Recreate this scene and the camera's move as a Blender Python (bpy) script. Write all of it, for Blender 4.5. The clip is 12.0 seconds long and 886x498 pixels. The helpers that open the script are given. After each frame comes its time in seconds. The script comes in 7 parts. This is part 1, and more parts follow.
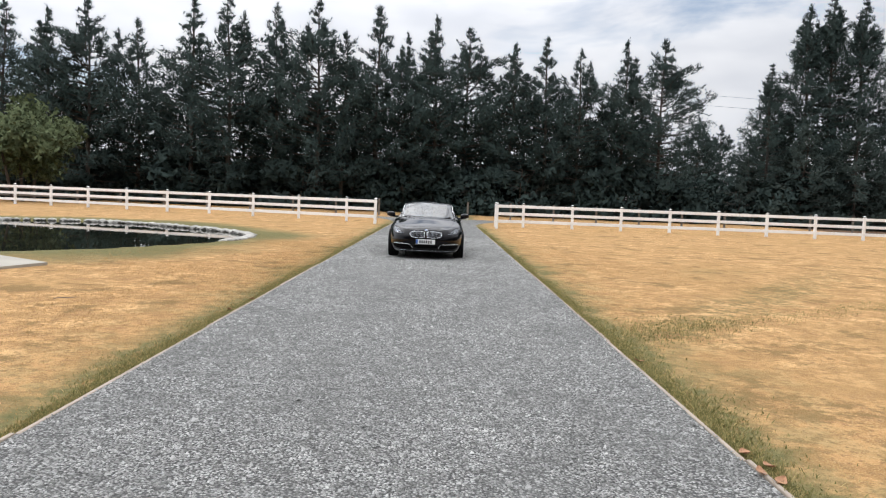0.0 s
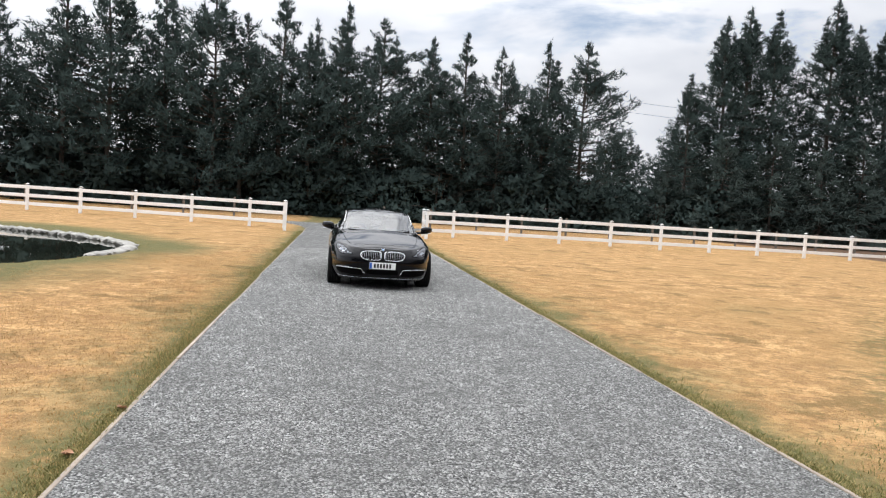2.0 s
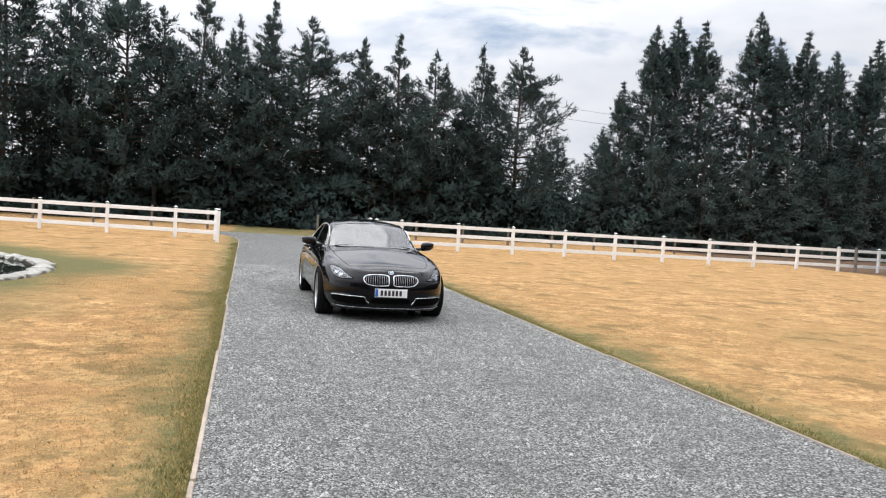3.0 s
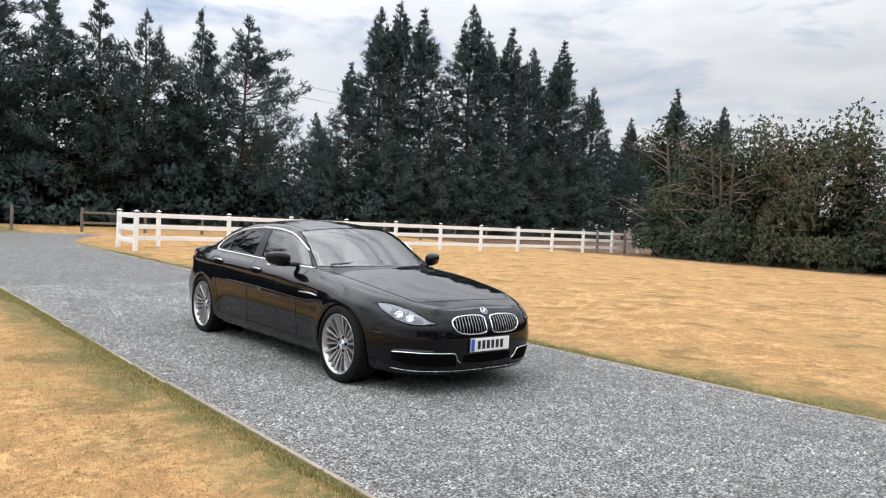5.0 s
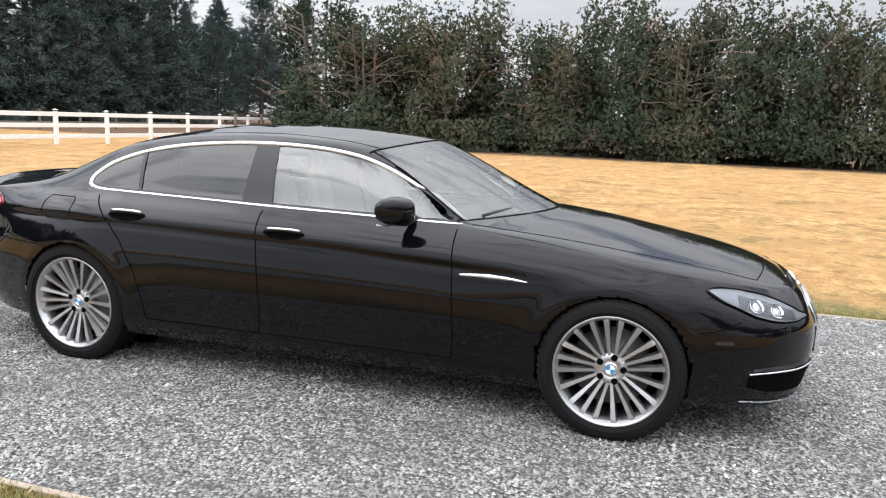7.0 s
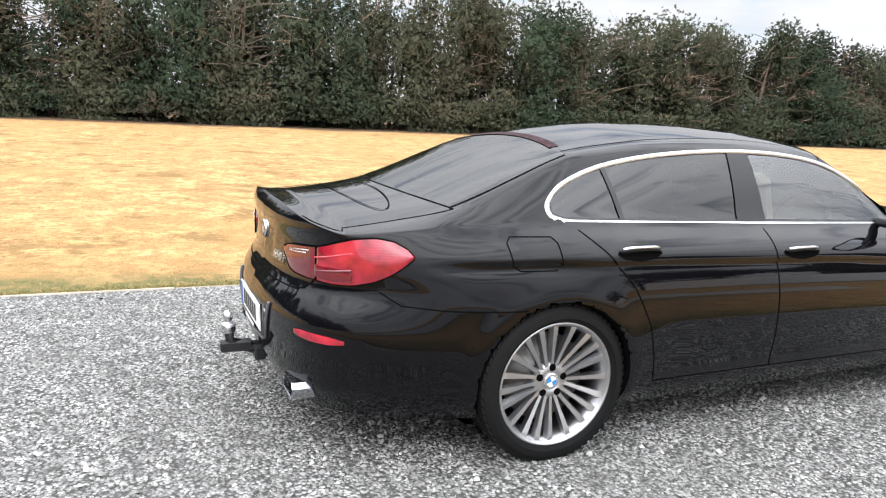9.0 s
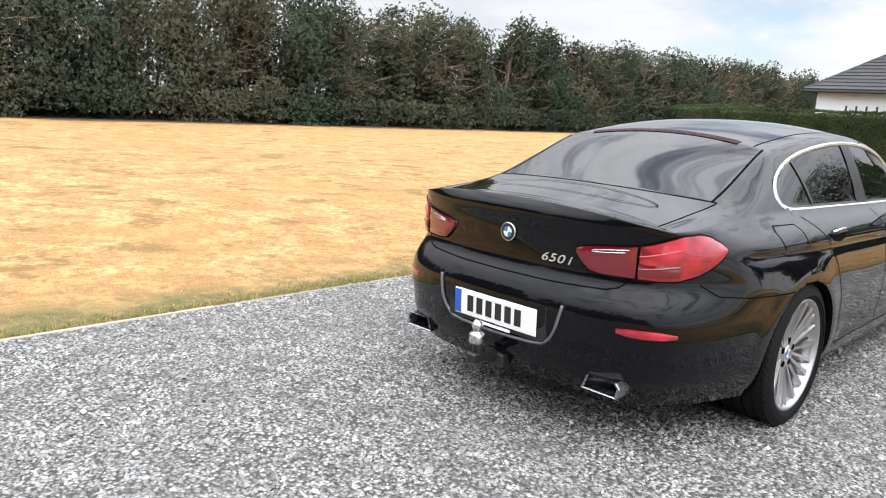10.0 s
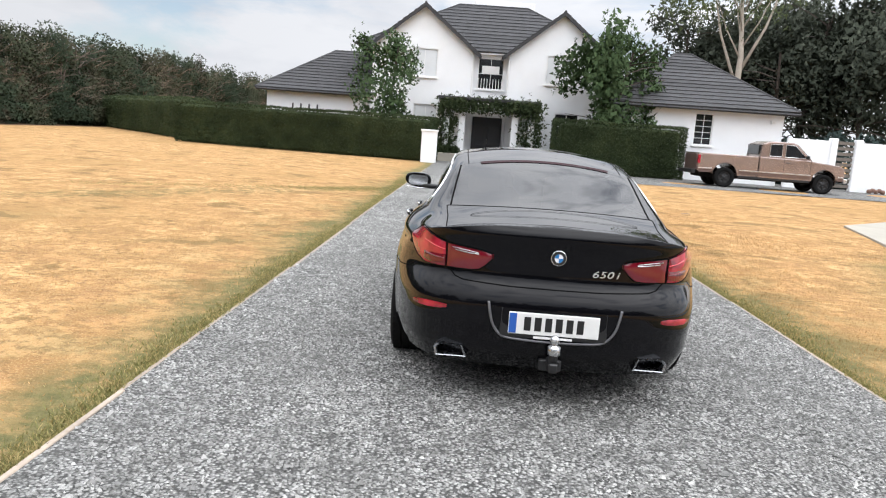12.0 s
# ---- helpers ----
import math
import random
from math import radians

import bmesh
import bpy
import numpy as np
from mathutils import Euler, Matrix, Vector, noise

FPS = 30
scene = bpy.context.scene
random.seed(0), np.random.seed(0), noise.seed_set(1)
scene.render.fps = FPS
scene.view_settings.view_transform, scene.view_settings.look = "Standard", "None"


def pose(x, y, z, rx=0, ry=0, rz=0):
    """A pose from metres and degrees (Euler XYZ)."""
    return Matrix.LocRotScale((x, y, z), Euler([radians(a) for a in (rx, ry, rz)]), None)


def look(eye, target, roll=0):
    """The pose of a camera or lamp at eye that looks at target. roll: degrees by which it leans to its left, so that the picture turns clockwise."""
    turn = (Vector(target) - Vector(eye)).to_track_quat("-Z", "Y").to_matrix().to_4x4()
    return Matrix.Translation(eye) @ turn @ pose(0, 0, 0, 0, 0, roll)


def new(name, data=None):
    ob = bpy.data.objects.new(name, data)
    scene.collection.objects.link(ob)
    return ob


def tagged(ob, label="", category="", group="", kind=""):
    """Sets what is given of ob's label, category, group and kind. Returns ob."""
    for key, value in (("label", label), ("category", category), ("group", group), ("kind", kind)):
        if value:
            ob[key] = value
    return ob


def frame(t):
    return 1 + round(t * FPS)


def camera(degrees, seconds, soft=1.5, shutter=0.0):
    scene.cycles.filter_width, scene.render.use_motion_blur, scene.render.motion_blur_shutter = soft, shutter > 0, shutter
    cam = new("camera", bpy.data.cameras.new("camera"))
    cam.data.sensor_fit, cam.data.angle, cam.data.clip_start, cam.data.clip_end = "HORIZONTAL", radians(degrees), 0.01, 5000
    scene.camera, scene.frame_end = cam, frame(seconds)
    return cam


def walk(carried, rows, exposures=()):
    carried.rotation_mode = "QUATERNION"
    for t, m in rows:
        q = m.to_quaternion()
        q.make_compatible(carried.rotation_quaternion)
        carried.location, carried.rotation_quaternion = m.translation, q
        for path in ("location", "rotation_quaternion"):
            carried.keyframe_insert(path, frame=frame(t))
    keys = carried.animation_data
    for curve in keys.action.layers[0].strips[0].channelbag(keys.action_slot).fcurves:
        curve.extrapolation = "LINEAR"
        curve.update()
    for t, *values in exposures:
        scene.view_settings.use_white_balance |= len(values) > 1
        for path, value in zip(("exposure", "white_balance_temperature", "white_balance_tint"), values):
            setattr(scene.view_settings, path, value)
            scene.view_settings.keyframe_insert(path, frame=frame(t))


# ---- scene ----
import functools

cam = camera(62.0, 12.0, soft=1.15)
PATH = [
    (0, (0.294, -18.057, 1.505), (0.305, -16.062, 1.362), 2.2),
    (0.5, (0.139, -17.027, 1.49), (0.201, -15.033, 1.345), 2.6),
    (1, (-0.169, -15.854, 1.487), (-0.042, -13.863, 1.346), 3.1),
    (1.5, (-0.466, -14.597, 1.507), (-0.262, -12.612, 1.375), 3.5),
    (2, (-0.864, -13.304, 1.517), (-0.569, -11.329, 1.398), 3.7),
    (2.5, (-1.368, -11.944, 1.509), (-0.97, -9.987, 1.406), 3.9),
    (2.7, (-1.597, -11.417, 1.501), (-1.152, -9.47, 1.405), 3.8),
    (4.3, (-3.667, -7.238, 1.426), (-2.693, -5.492, 1.378), 3.3),
    (4.5, (-3.895, -6.709, 1.435), (-2.832, -5.016, 1.382), 3.3),
    (5, (-4.299, -5.39, 1.446), (-3.018, -3.857, 1.367), 2.8),
    (5.5, (-4.519, -4.041, 1.405), (-3.041, -2.701, 1.267), 2.3),
    (6, (-4.512, -2.707, 1.405), (-2.87, -1.586, 1.191), 2.0),
    (6.5, (-4.403, -1.387, 1.406), (-2.621, -0.523, 1.121), 2.1),
    (6.7, (-4.322, -0.888, 1.418), (-2.492, -0.142, 1.109), 2.1),
    (8.3, (-3.725, 2.894, 1.445), (-1.791, 2.56, 1.058), 3.3),
    (8.5, (-3.633, 3.387, 1.421), (-1.727, 2.906, 1.052), 3.1),
    (9, (-3.292, 4.564, 1.421), (-1.503, 3.758, 1.033), 3.1),
    (9.5, (-2.78, 5.606, 1.384), (-1.144, 4.521, 1.006), 3.0),
    (10, (-2.052, 6.379, 1.351), (-0.661, 4.993, 0.97), 3.3),
    (10.5, (-1.271, 6.858, 1.357), (-0.227, 5.193, 0.982), 3.6),
    (11, (-0.519, 7.191, 1.386), (0.137, 5.337, 1.025), 3.7),
    (11.5, (0.16, 7.498, 1.382), (0.446, 5.548, 1.045), 4.3),
    (12, (0.475, 7.761, 1.436), (0.529, 5.786, 1.125), 4.2),
]
walk(cam, [(t, look(eye, target, roll)) for t, eye, target, roll in PATH], exposures=[(0, -0.50), (2.5, -0.38), (5.0, -0.32), (6.5, -0.16), (8.5, 0.34), (9.5, 0.30), (10.5, 0.10), (11.5, -0.08), (12.0, -0.09)])

# ---- world and sun: bright, mostly cloudy day ----
world = bpy.data.worlds.new("sky")
scene.world = world
world.use_nodes = True
wn, wl = world.node_tree.nodes, world.node_tree.links
wn.clear()
w_out = wn.new("ShaderNodeOutputWorld")
w_sky = wn.new("ShaderNodeTexSky")
w_sky.sky_type = "NISHITA"
w_sky.sun_disc = False
w_sky.sun_elevation, w_sky.sun_rotation = radians(69), radians(-34)
w_bg = wn.new("ShaderNodeBackground")
w_bg.inputs[1].default_value = 0.15
wl.new(w_sky.outputs[0], w_bg.inputs[0])
w_tc = wn.new("ShaderNodeTexCoord")
w_map = wn.new("ShaderNodeMapping")
w_map.inputs["Scale"].default_value = (1.0, 1.0, 3.2)
wl.new(w_tc.outputs["Generated"], w_map.inputs[0])
w_n1 = wn.new("ShaderNodeTexNoise")
w_n1.inputs["Scale"].default_value, w_n1.inputs["Detail"].default_value, w_n1.inputs["Roughness"].default_value = 3.6, 8, 0.58
w_n1.inputs["Distortion"].default_value = 0.4
wl.new(w_map.outputs[0], w_n1.inputs["Vector"])
w_cover = wn.new("ShaderNodeMapRange")
w_cover.inputs[1].default_value, w_cover.inputs[2].default_value = 0.33, 0.48
w_cover.inputs[3].default_value, w_cover.inputs[4].default_value = 0.25, 1.0
wl.new(w_n1.outputs[0], w_cover.inputs[0])
w_n2 = wn.new("ShaderNodeTexNoise")
w_n2.inputs["Scale"].default_value, w_n2.inputs["Detail"].default_value = 5.5, 6
wl.new(w_map.outputs[0], w_n2.inputs["Vector"])
w_ramp = wn.new("ShaderNodeValToRGB")
w_ramp.color_ramp.elements[0].position, w_ramp.color_ramp.elements[0].color = 0.34, (0.76, 0.79, 0.86, 1)
w_ramp.color_ramp.elements[1].position, w_ramp.color_ramp.elements[1].color = 0.60, (0.93, 0.95, 1.0, 1)
wl.new(w_n2.outputs[0], w_ramp.inputs[0])
w_cl = wn.new("ShaderNodeBackground")
w_cl.inputs[1].default_value = 1.0
# clouds grow brighter towards the zenith, as under any cloudy sky
w_sep = wn.new("ShaderNodeSeparateXYZ")
wl.new(w_tc.outputs["Generated"], w_sep.inputs[0])
w_up = wn.new("ShaderNodeMapRange")
w_up.inputs[1].default_value, w_up.inputs[2].default_value, w_up.inputs[3].default_value, w_up.inputs[4].default_value = 0.14, 0.78, 1.15, 3.5
w_up.interpolation_type = "SMOOTHSTEP"
wl.new(w_sep.outputs[2], w_up.inputs[0])
# and towards the veiled sun
w_side = wn.new("ShaderNodeMapRange")
w_side.inputs[1].default_value, w_side.inputs[2].default_value, w_side.inputs[3].default_value, w_side.inputs[4].default_value = -1.0, 1.0, 0.72, 1.42
w_dot = wn.new("ShaderNodeVectorMath")
w_dot.operation = "DOT_PRODUCT"
w_dot.inputs[1].default_value = (-0.90, 0.43, 0.0)
wl.new(w_tc.outputs["Generated"], w_dot.inputs[0])
wl.new(w_dot.outputs["Value"], w_side.inputs[0])
w_str = wn.new("ShaderNodeMath")
w_str.operation = "MULTIPLY"
wl.new(w_up.outputs[0], w_str.inputs[0])
wl.new(w_side.outputs[0], w_str.inputs[1])
wl.new(w_str.outputs[0], w_cl.inputs[1])
wl.new(w_ramp.outputs[0], w_cl.inputs[0])
w_mix = wn.new("ShaderNodeMixShader")
wl.new(w_cover.outputs[0], w_mix.inputs[0])
wl.new(w_bg.outputs[0], w_mix.inputs[1])
wl.new(w_cl.outputs[0], w_mix.inputs[2])
wl.new(w_mix.outputs[0], w_out.inputs[0])

sun_data = bpy.data.lights.new("sun", "SUN")
sun_data.energy, sun_data.angle, sun_data.color = 0.9, radians(75), (1.0, 0.97, 0.92)
sun = new("sun", sun_data)
sun.matrix_world = look((-20, 30, 95), (0, 0, 0))

# ---- mesh tools ----
class Geo:
    """Collects vertices and faces of one mesh."""
    def __init__(self):
        self.v, self.f, self.n = [], [], 0

    def add(self, verts, faces):
        verts = np.asarray(verts, float).reshape(-1, 3)
        self.v.append(verts)
        self.f.extend(tuple(i + self.n for i in q) for q in faces)
        self.n += len(verts)
        return self

    def box(self, c, s, b=0.0, m=None):
        """A box of size s round c, its edges cut off by b."""
        x, y, z = (d / 2 for d in s)
        if b <= 0:
            vs = [(i * x, j * y, k * z) for i in (-1, 1) for j in (-1, 1) for k in (-1, 1)]
            fs = [(0, 1, 3, 2), (4, 6, 7, 5), (0, 4, 5, 1), (2, 3, 7, 6), (0, 2, 6, 4), (1, 5, 7, 3)]
        else:
            vs, fs = chamfer_box(x, y, z, min(b, x * .9, y * .9, z * .9))
        vs = np.array(vs)
        if m is not None:
            vs = vs @ np.array(m.to_3x3()).T
        return self.add(vs + np.array(c), fs)

    def tube(self, pts, radii, sides=8, cap=True):
        """A round bar along pts."""
        pts = [Vector(p) for p in pts]
        if not hasattr(radii, "__len__"):
            radii = [radii] * len(pts)
        rings, faces = [], []
        up = None
        for i, p in enumerate(pts):
            d = (pts[min(i + 1, len(pts) - 1)] - pts[max(i - 1, 0)]).normalized()
            if up is None:
                up = d.orthogonal().normalized()
            up = (up - d * up.dot(d)).normalized()
            side = d.cross(up)
            for k in range(sides):
                a = 2 * math.pi * k / sides
                rings.append(p + (up * math.cos(a) + side * math.sin(a)) * radii[i])
        for i in range(len(pts) - 1):
            for k in range(sides):
                a, b = i * sides + k, i * sides + (k + 1) % sides
                faces.append((a, b, b + sides, a + sides))
        if cap:
            faces.append(tuple(range(sides))[::-1])
            faces.append(tuple(range((len(pts) - 1) * sides, len(pts) * sides)))
        return self.add([tuple(r) for r in rings], faces)

    def lathe(self, prof, sides=32, axis="x", c=(0, 0, 0), closed=False):
        """Turns the profile (distance along the axis, radius) round an axis."""
        vs, fs = [], []
        n = len(prof)
        for k in range(sides):
            a = 2 * math.pi * k / sides
            for t, r in prof:
                p = {"x": (t, r * math.cos(a), r * math.sin(a)), "y": (r * math.sin(a), t, r * math.cos(a)), "z": (r * math.cos(a), r * math.sin(a), t)}[axis]
                vs.append((p[0] + c[0], p[1] + c[1], p[2] + c[2]))
        for k in range(sides):
            k2 = (k + 1) % sides
            for i in range(n - 1 + (1 if closed else 0)):
                j = (i + 1) % n
                fs.append((k * n + i, k2 * n + i, k2 * n + j, k * n + j))
        return self.add(vs, fs)

    def grid(self, pts):
        """A sheet from an array of shape (rows, columns, 3)."""
        pts = np.asarray(pts, float)
        r, c = pts.shape[:2]
        fs = [(i * c + j, i * c + j + 1, (i + 1) * c + j + 1, (i + 1) * c + j) for i in range(r - 1) for j in range(c - 1)]
        return self.add(pts.reshape(-1, 3), fs)

    def prism(self, poly, h0, h1, axis="z"):
        """A flat outline pushed from h0 to h1 along an axis."""
        n = len(poly)
        put = {"z": lambda a, b, h: (a, b, h), "y": lambda a, b, h: (a, h, b), "x": lambda a, b, h: (h, a, b)}[axis]
        vs = [put(a, b, h0) for a, b in poly] + [put(a, b, h1) for a, b in poly]
        fs = [tuple(range(n))[::-1], tuple(range(n, 2 * n))] + [(i, (i + 1) % n, n + (i + 1) % n, n + i) for i in range(n)]
        return self.add(vs, fs)

    def mesh(self, name, material, smooth=False):
        me = bpy.data.meshes.new(name)
        v = np.concatenate(self.v) if self.v else np.zeros((0, 3))
        me.from_pydata(v.tolist(), [], self.f)
        if material:
            me.materials.append(material)
        if smooth:
            me.shade_smooth()
        me.update()
        return me


def chamfer_box(x, y, z, b):
    bm = bmesh.new()
    bmesh.ops.create_cube(bm, size=2)
    for v in bm.verts:
        v.co = (v.co.x * x, v.co.y * y, v.co.z * z)
    bmesh.ops.bevel(bm, geom=bm.edges[:], offset=b, segments=1, affect="EDGES", profile=0.5)
    bmesh.ops.recalc_face_normals(bm, faces=bm.faces[:])
    bm.verts.index_update()
    out = [tuple(v.co) for v in bm.verts], [tuple(v.index for v in f.verts) for f in bm.faces]
    bm.free()
    return out


def fast_mesh(name, verts, tris, material, smooth=False, normals=None):
    """Many triangles at once. normals: one for each triangle, for foliage that shades as a soft mass."""
    me = bpy.data.meshes.new(name)
    verts, tris = np.asarray(verts, np.float32).reshape(-1, 3), np.asarray(tris, np.int32).reshape(-1, 3)
    if normals is not None:
        own = np.cross(verts[tris[:, 1]] - verts[tris[:, 0]], verts[tris[:, 2]] - verts[tris[:, 0]])
        back = (own * normals).sum(1) < 0
        tris = np.where(back[:, None], tris[:, [0, 2, 1]], tris)
    me.vertices.add(len(verts))
    me.vertices.foreach_set("co", verts.ravel())
    me.loops.add(len(tris) * 3)
    me.loops.foreach_set("vertex_index", tris.ravel())
    me.polygons.add(len(tris))
    me.polygons.foreach_set("loop_start", np.arange(0, len(tris) * 3, 3, dtype=np.int32))
    me.materials.append(material)
    me.update(calc_edges=True)
    if smooth or normals is not None:
        me.shade_smooth()
    if normals is not None:
        n = np.zeros((len(verts), 3), np.float32)
        n[tris.ravel()] = np.repeat(normals, 3, 0)
        n /= np.maximum(np.linalg.norm(n, axis=1), 1e-6)[:, None]
        me.normals_split_custom_set_from_vertices(n)
    return me


def part(name, geo, material, parent, label="", smooth=False, at=None):
    """One mesh object under a thing or a part."""
    me = geo.mesh(name, material, smooth) if isinstance(geo, Geo) else geo
    ob = new(name, me)
    ob.parent = parent
    if at is not None:
        ob.matrix_basis = at
    return tagged(ob, label)


def thing(name, label, category, group="", kind="", at=None, data=None):
    ob = new(name, data)
    if at is not None:
        ob.matrix_basis = at
    return tagged(ob, label, category, group, kind)


def solo(name, geo, material, label, category, group="", kind="", smooth=False, at=None):
    """A thing of one mesh."""
    me = geo.mesh(name, material, smooth) if isinstance(geo, Geo) else geo
    return thing(name, label, category, group, kind, at, me)


# ---- materials ----
def node_mat(name):
    m = bpy.data.materials.new(name)
    m.use_nodes = True
    nt = m.node_tree
    return m, nt, nt.nodes["Principled BSDF"], nt.nodes.new("ShaderNodeNewGeometry")


def noise_node(nt, vec, scale, detail=4, rough=0.55):
    n = nt.nodes.new("ShaderNodeTexNoise")
    n.inputs["Scale"].default_value, n.inputs["Detail"].default_value, n.inputs["Roughness"].default_value = scale, detail, rough
    nt.links.new(vec, n.inputs["Vector"])
    return n.outputs[0]


def ramp_node(nt, fac, stops):
    r = nt.nodes.new("ShaderNodeValToRGB")
    while len(r.color_ramp.elements) < len(stops):
        r.color_ramp.elements.new(0.5)
    for e, (p, c) in zip(r.color_ramp.elements, stops):
        e.position, e.color = p, (*c, 1)
    nt.links.new(fac, r.inputs[0])
    return r.outputs[0]


def mix_node(nt, fac, a, b, mode="MIX"):
    m = nt.nodes.new("ShaderNodeMix")
    m.data_type, m.blend_type = "RGBA", mode
    for i, s in ((0, fac), (6, a), (7, b)):
        if isinstance(s, (int, float)):
            m.inputs[i].default_value = s
        elif isinstance(s, tuple):
            m.inputs[i].default_value = (*s, 1)
        else:
            nt.links.new(s, m.inputs[i])
    return m.outputs[2]


def math_node(nt, op, a, b=0.0):
    m = nt.nodes.new("ShaderNodeMath")
    m.operation = op
    for i, s in enumerate((a, b)):
        if isinstance(s, (int, float)):
            m.inputs[i].default_value = s
        else:
            nt.links.new(s, m.inputs[i])
    return m.outputs[0]


def range_node(nt, v, a, b, c=0.0, d=1.0):
    r = nt.nodes.new("ShaderNodeMapRange")
    nt.links.new(v, r.inputs[0])
    for i, x in enumerate((a, b, c, d)):
        r.inputs[i + 1].default_value = x
    return r.outputs[0]


def bump_node(nt, height, strength, dist=0.01):
    b = nt.nodes.new("ShaderNodeBump")
    b.inputs["Strength"].default_value, b.inputs["Distance"].default_value = strength, dist
    nt.links.new(height, b.inputs["Height"])
    return b.outputs[0]


def surface(name, col, rough=0.6, metal=0.0, var=0.2, scale=3.0, fine=40.0, bump=0.2, coat=0.0, spec=0.5, dist=0.004, piece=0.0):
    """A plain material with blotches, grain and relief, at world size. piece: difference from object to object."""
    m, nt, b, g = node_mat(name)
    pos = g.outputs["Position"]
    n1, n2 = noise_node(nt, pos, scale), noise_node(nt, pos, fine, 3)
    f = math_node(nt, "ADD", math_node(nt, "MULTIPLY", n1, 0.65), math_node(nt, "MULTIPLY", n2, 0.35))
    lo, hi = tuple(c * (1 - var) for c in col), tuple(min(1, c * (1 + var)) for c in col)
    c = ramp_node(nt, f, [(0.3, lo), (0.7, hi)])
    if piece:
        o = nt.nodes.new("ShaderNodeObjectInfo")
        c = mix_node(nt, 1.0, c, ramp_node(nt, o.outputs["Random"], [(0, (1 - piece,) * 3), (1, (1, 1, 1))]), "MULTIPLY")
    nt.links.new(c, b.inputs["Base Color"])
    nt.links.new(range_node(nt, n1, 0.3, 0.7, max(0.02, rough - 0.08), min(1, rough + 0.08)), b.inputs["Roughness"])
    b.inputs["Metallic"].default_value, b.inputs["Specular IOR Level"].default_value = metal, spec
    b.inputs["Coat Weight"].default_value, b.inputs["Coat Roughness"].default_value = coat, 0.03
    if bump:
        nt.links.new(bump_node(nt, n2, bump, dist), b.inputs["Normal"])
    return m


def leafy(name, lo, hi, dead=None, rough=0.7, share=0.15, tint=None, through_light=0.15):
    """Foliage: colour from clump to clump, a little light through it."""
    m, nt, b, g = node_mat(name)
    isl = g.outputs["Random Per Island"]
    big, mid = noise_node(nt, g.outputs["Position"], 0.45, 3), noise_node(nt, g.outputs["Position"], 1.7, 3)
    c = ramp_node(nt, math_node(nt, "ADD", math_node(nt, "MULTIPLY", isl, 0.5), math_node(nt, "MULTIPLY", range_node(nt, mid, 0.3, 0.7), 0.5)), [(0.0, lo), (1.0, hi)])
    c = mix_node(nt, range_node(nt, big, 0.38, 0.62, 0.0, 0.45), c, tuple(x * 0.6 for x in lo))
    if dead:
        d = noise_node(nt, g.outputs["Position"], 0.42, 4)
        k = math_node(nt, "MULTIPLY", range_node(nt, d, 0.62 - share, 0.72 - share), range_node(nt, isl, 0.05, 0.6))
        c = mix_node(nt, k, c, dead)
    if tint:
        o = nt.nodes.new("ShaderNodeObjectInfo")
        c = mix_node(nt, range_node(nt, o.outputs["Random"], 0.35, 1.0, 0.0, 0.38), c, tint)
    nt.links.new(c, b.inputs["Base Color"])
    b.inputs["Roughness"].default_value, b.inputs["Specular IOR Level"].default_value = rough, 0.12
    tl, mx = nt.nodes.new("ShaderNodeBsdfTranslucent"), nt.nodes.new("ShaderNodeMixShader")
    nt.links.new(c, tl.inputs[0])
    mx.inputs[0].default_value = through_light
    nt.links.new(b.outputs[0], mx.inputs[1])
    nt.links.new(tl.outputs[0], mx.inputs[2])
    nt.links.new(mx.outputs[0], nt.nodes["Material Output"].inputs[0])
    return m


M_WHITE_PVC = surface("white_fence_paint", (0.86, 0.86, 0.85), 0.42, var=0.06, scale=1.5, fine=25, bump=0.08)
M_CONCRETE = surface("pale_concrete", (0.34, 0.315, 0.265), 0.85, var=0.18, scale=1.2, fine=60, bump=0.4)
M_BOARD = surface("weathered_edging_timber", (0.39, 0.32, 0.255), 0.8, var=0.3, scale=2.5, fine=30, bump=0.5, piece=0.3)
M_STONE = surface("grey_rim_stone", (0.42, 0.40, 0.36), 0.85, var=0.35, scale=4, fine=30, bump=0.6, piece=0.3)
M_POSTWOOD = surface("grey_weathered_wood", (0.16, 0.14, 0.12), 0.85, var=0.3, scale=4, fine=40, bump=0.5)
M_BARK = surface("dark_pine_bark", (0.055, 0.043, 0.035), 0.9, var=0.35, scale=3, fine=18, bump=0.8, dist=0.02)
M_PALEBARK = surface("pale_gum_bark", (0.42, 0.37, 0.31), 0.8, var=0.25, scale=1.5, fine=10, bump=0.4)
M_GREYBARK = surface("grey_brown_bark", (0.13, 0.105, 0.085), 0.9, var=0.35, scale=3, fine=18, bump=0.8, dist=0.02)
M_TWIG = surface("dead_brown_twigs", (0.27, 0.205, 0.155), 0.9, var=0.35, scale=2, fine=20, bump=0.3)
M_PINE = leafy("dark_pine_needles", (0.035, 0.054, 0.049), (0.068, 0.097, 0.086))
M_SPRUCE = leafy("blue_grey_spruce_needles", (0.044, 0.062, 0.055), (0.088, 0.114, 0.098))
M_CYPRESS = leafy("shelterbelt_foliage", (0.036, 0.056, 0.034), (0.074, 0.098, 0.055), dead=(0.115, 0.090, 0.064), share=0.06, tint=(0.15, 0.125, 0.075))
M_HEDGE = leafy("clipped_hedge_leaves", (0.026, 0.042, 0.020), (0.088, 0.112, 0.050))
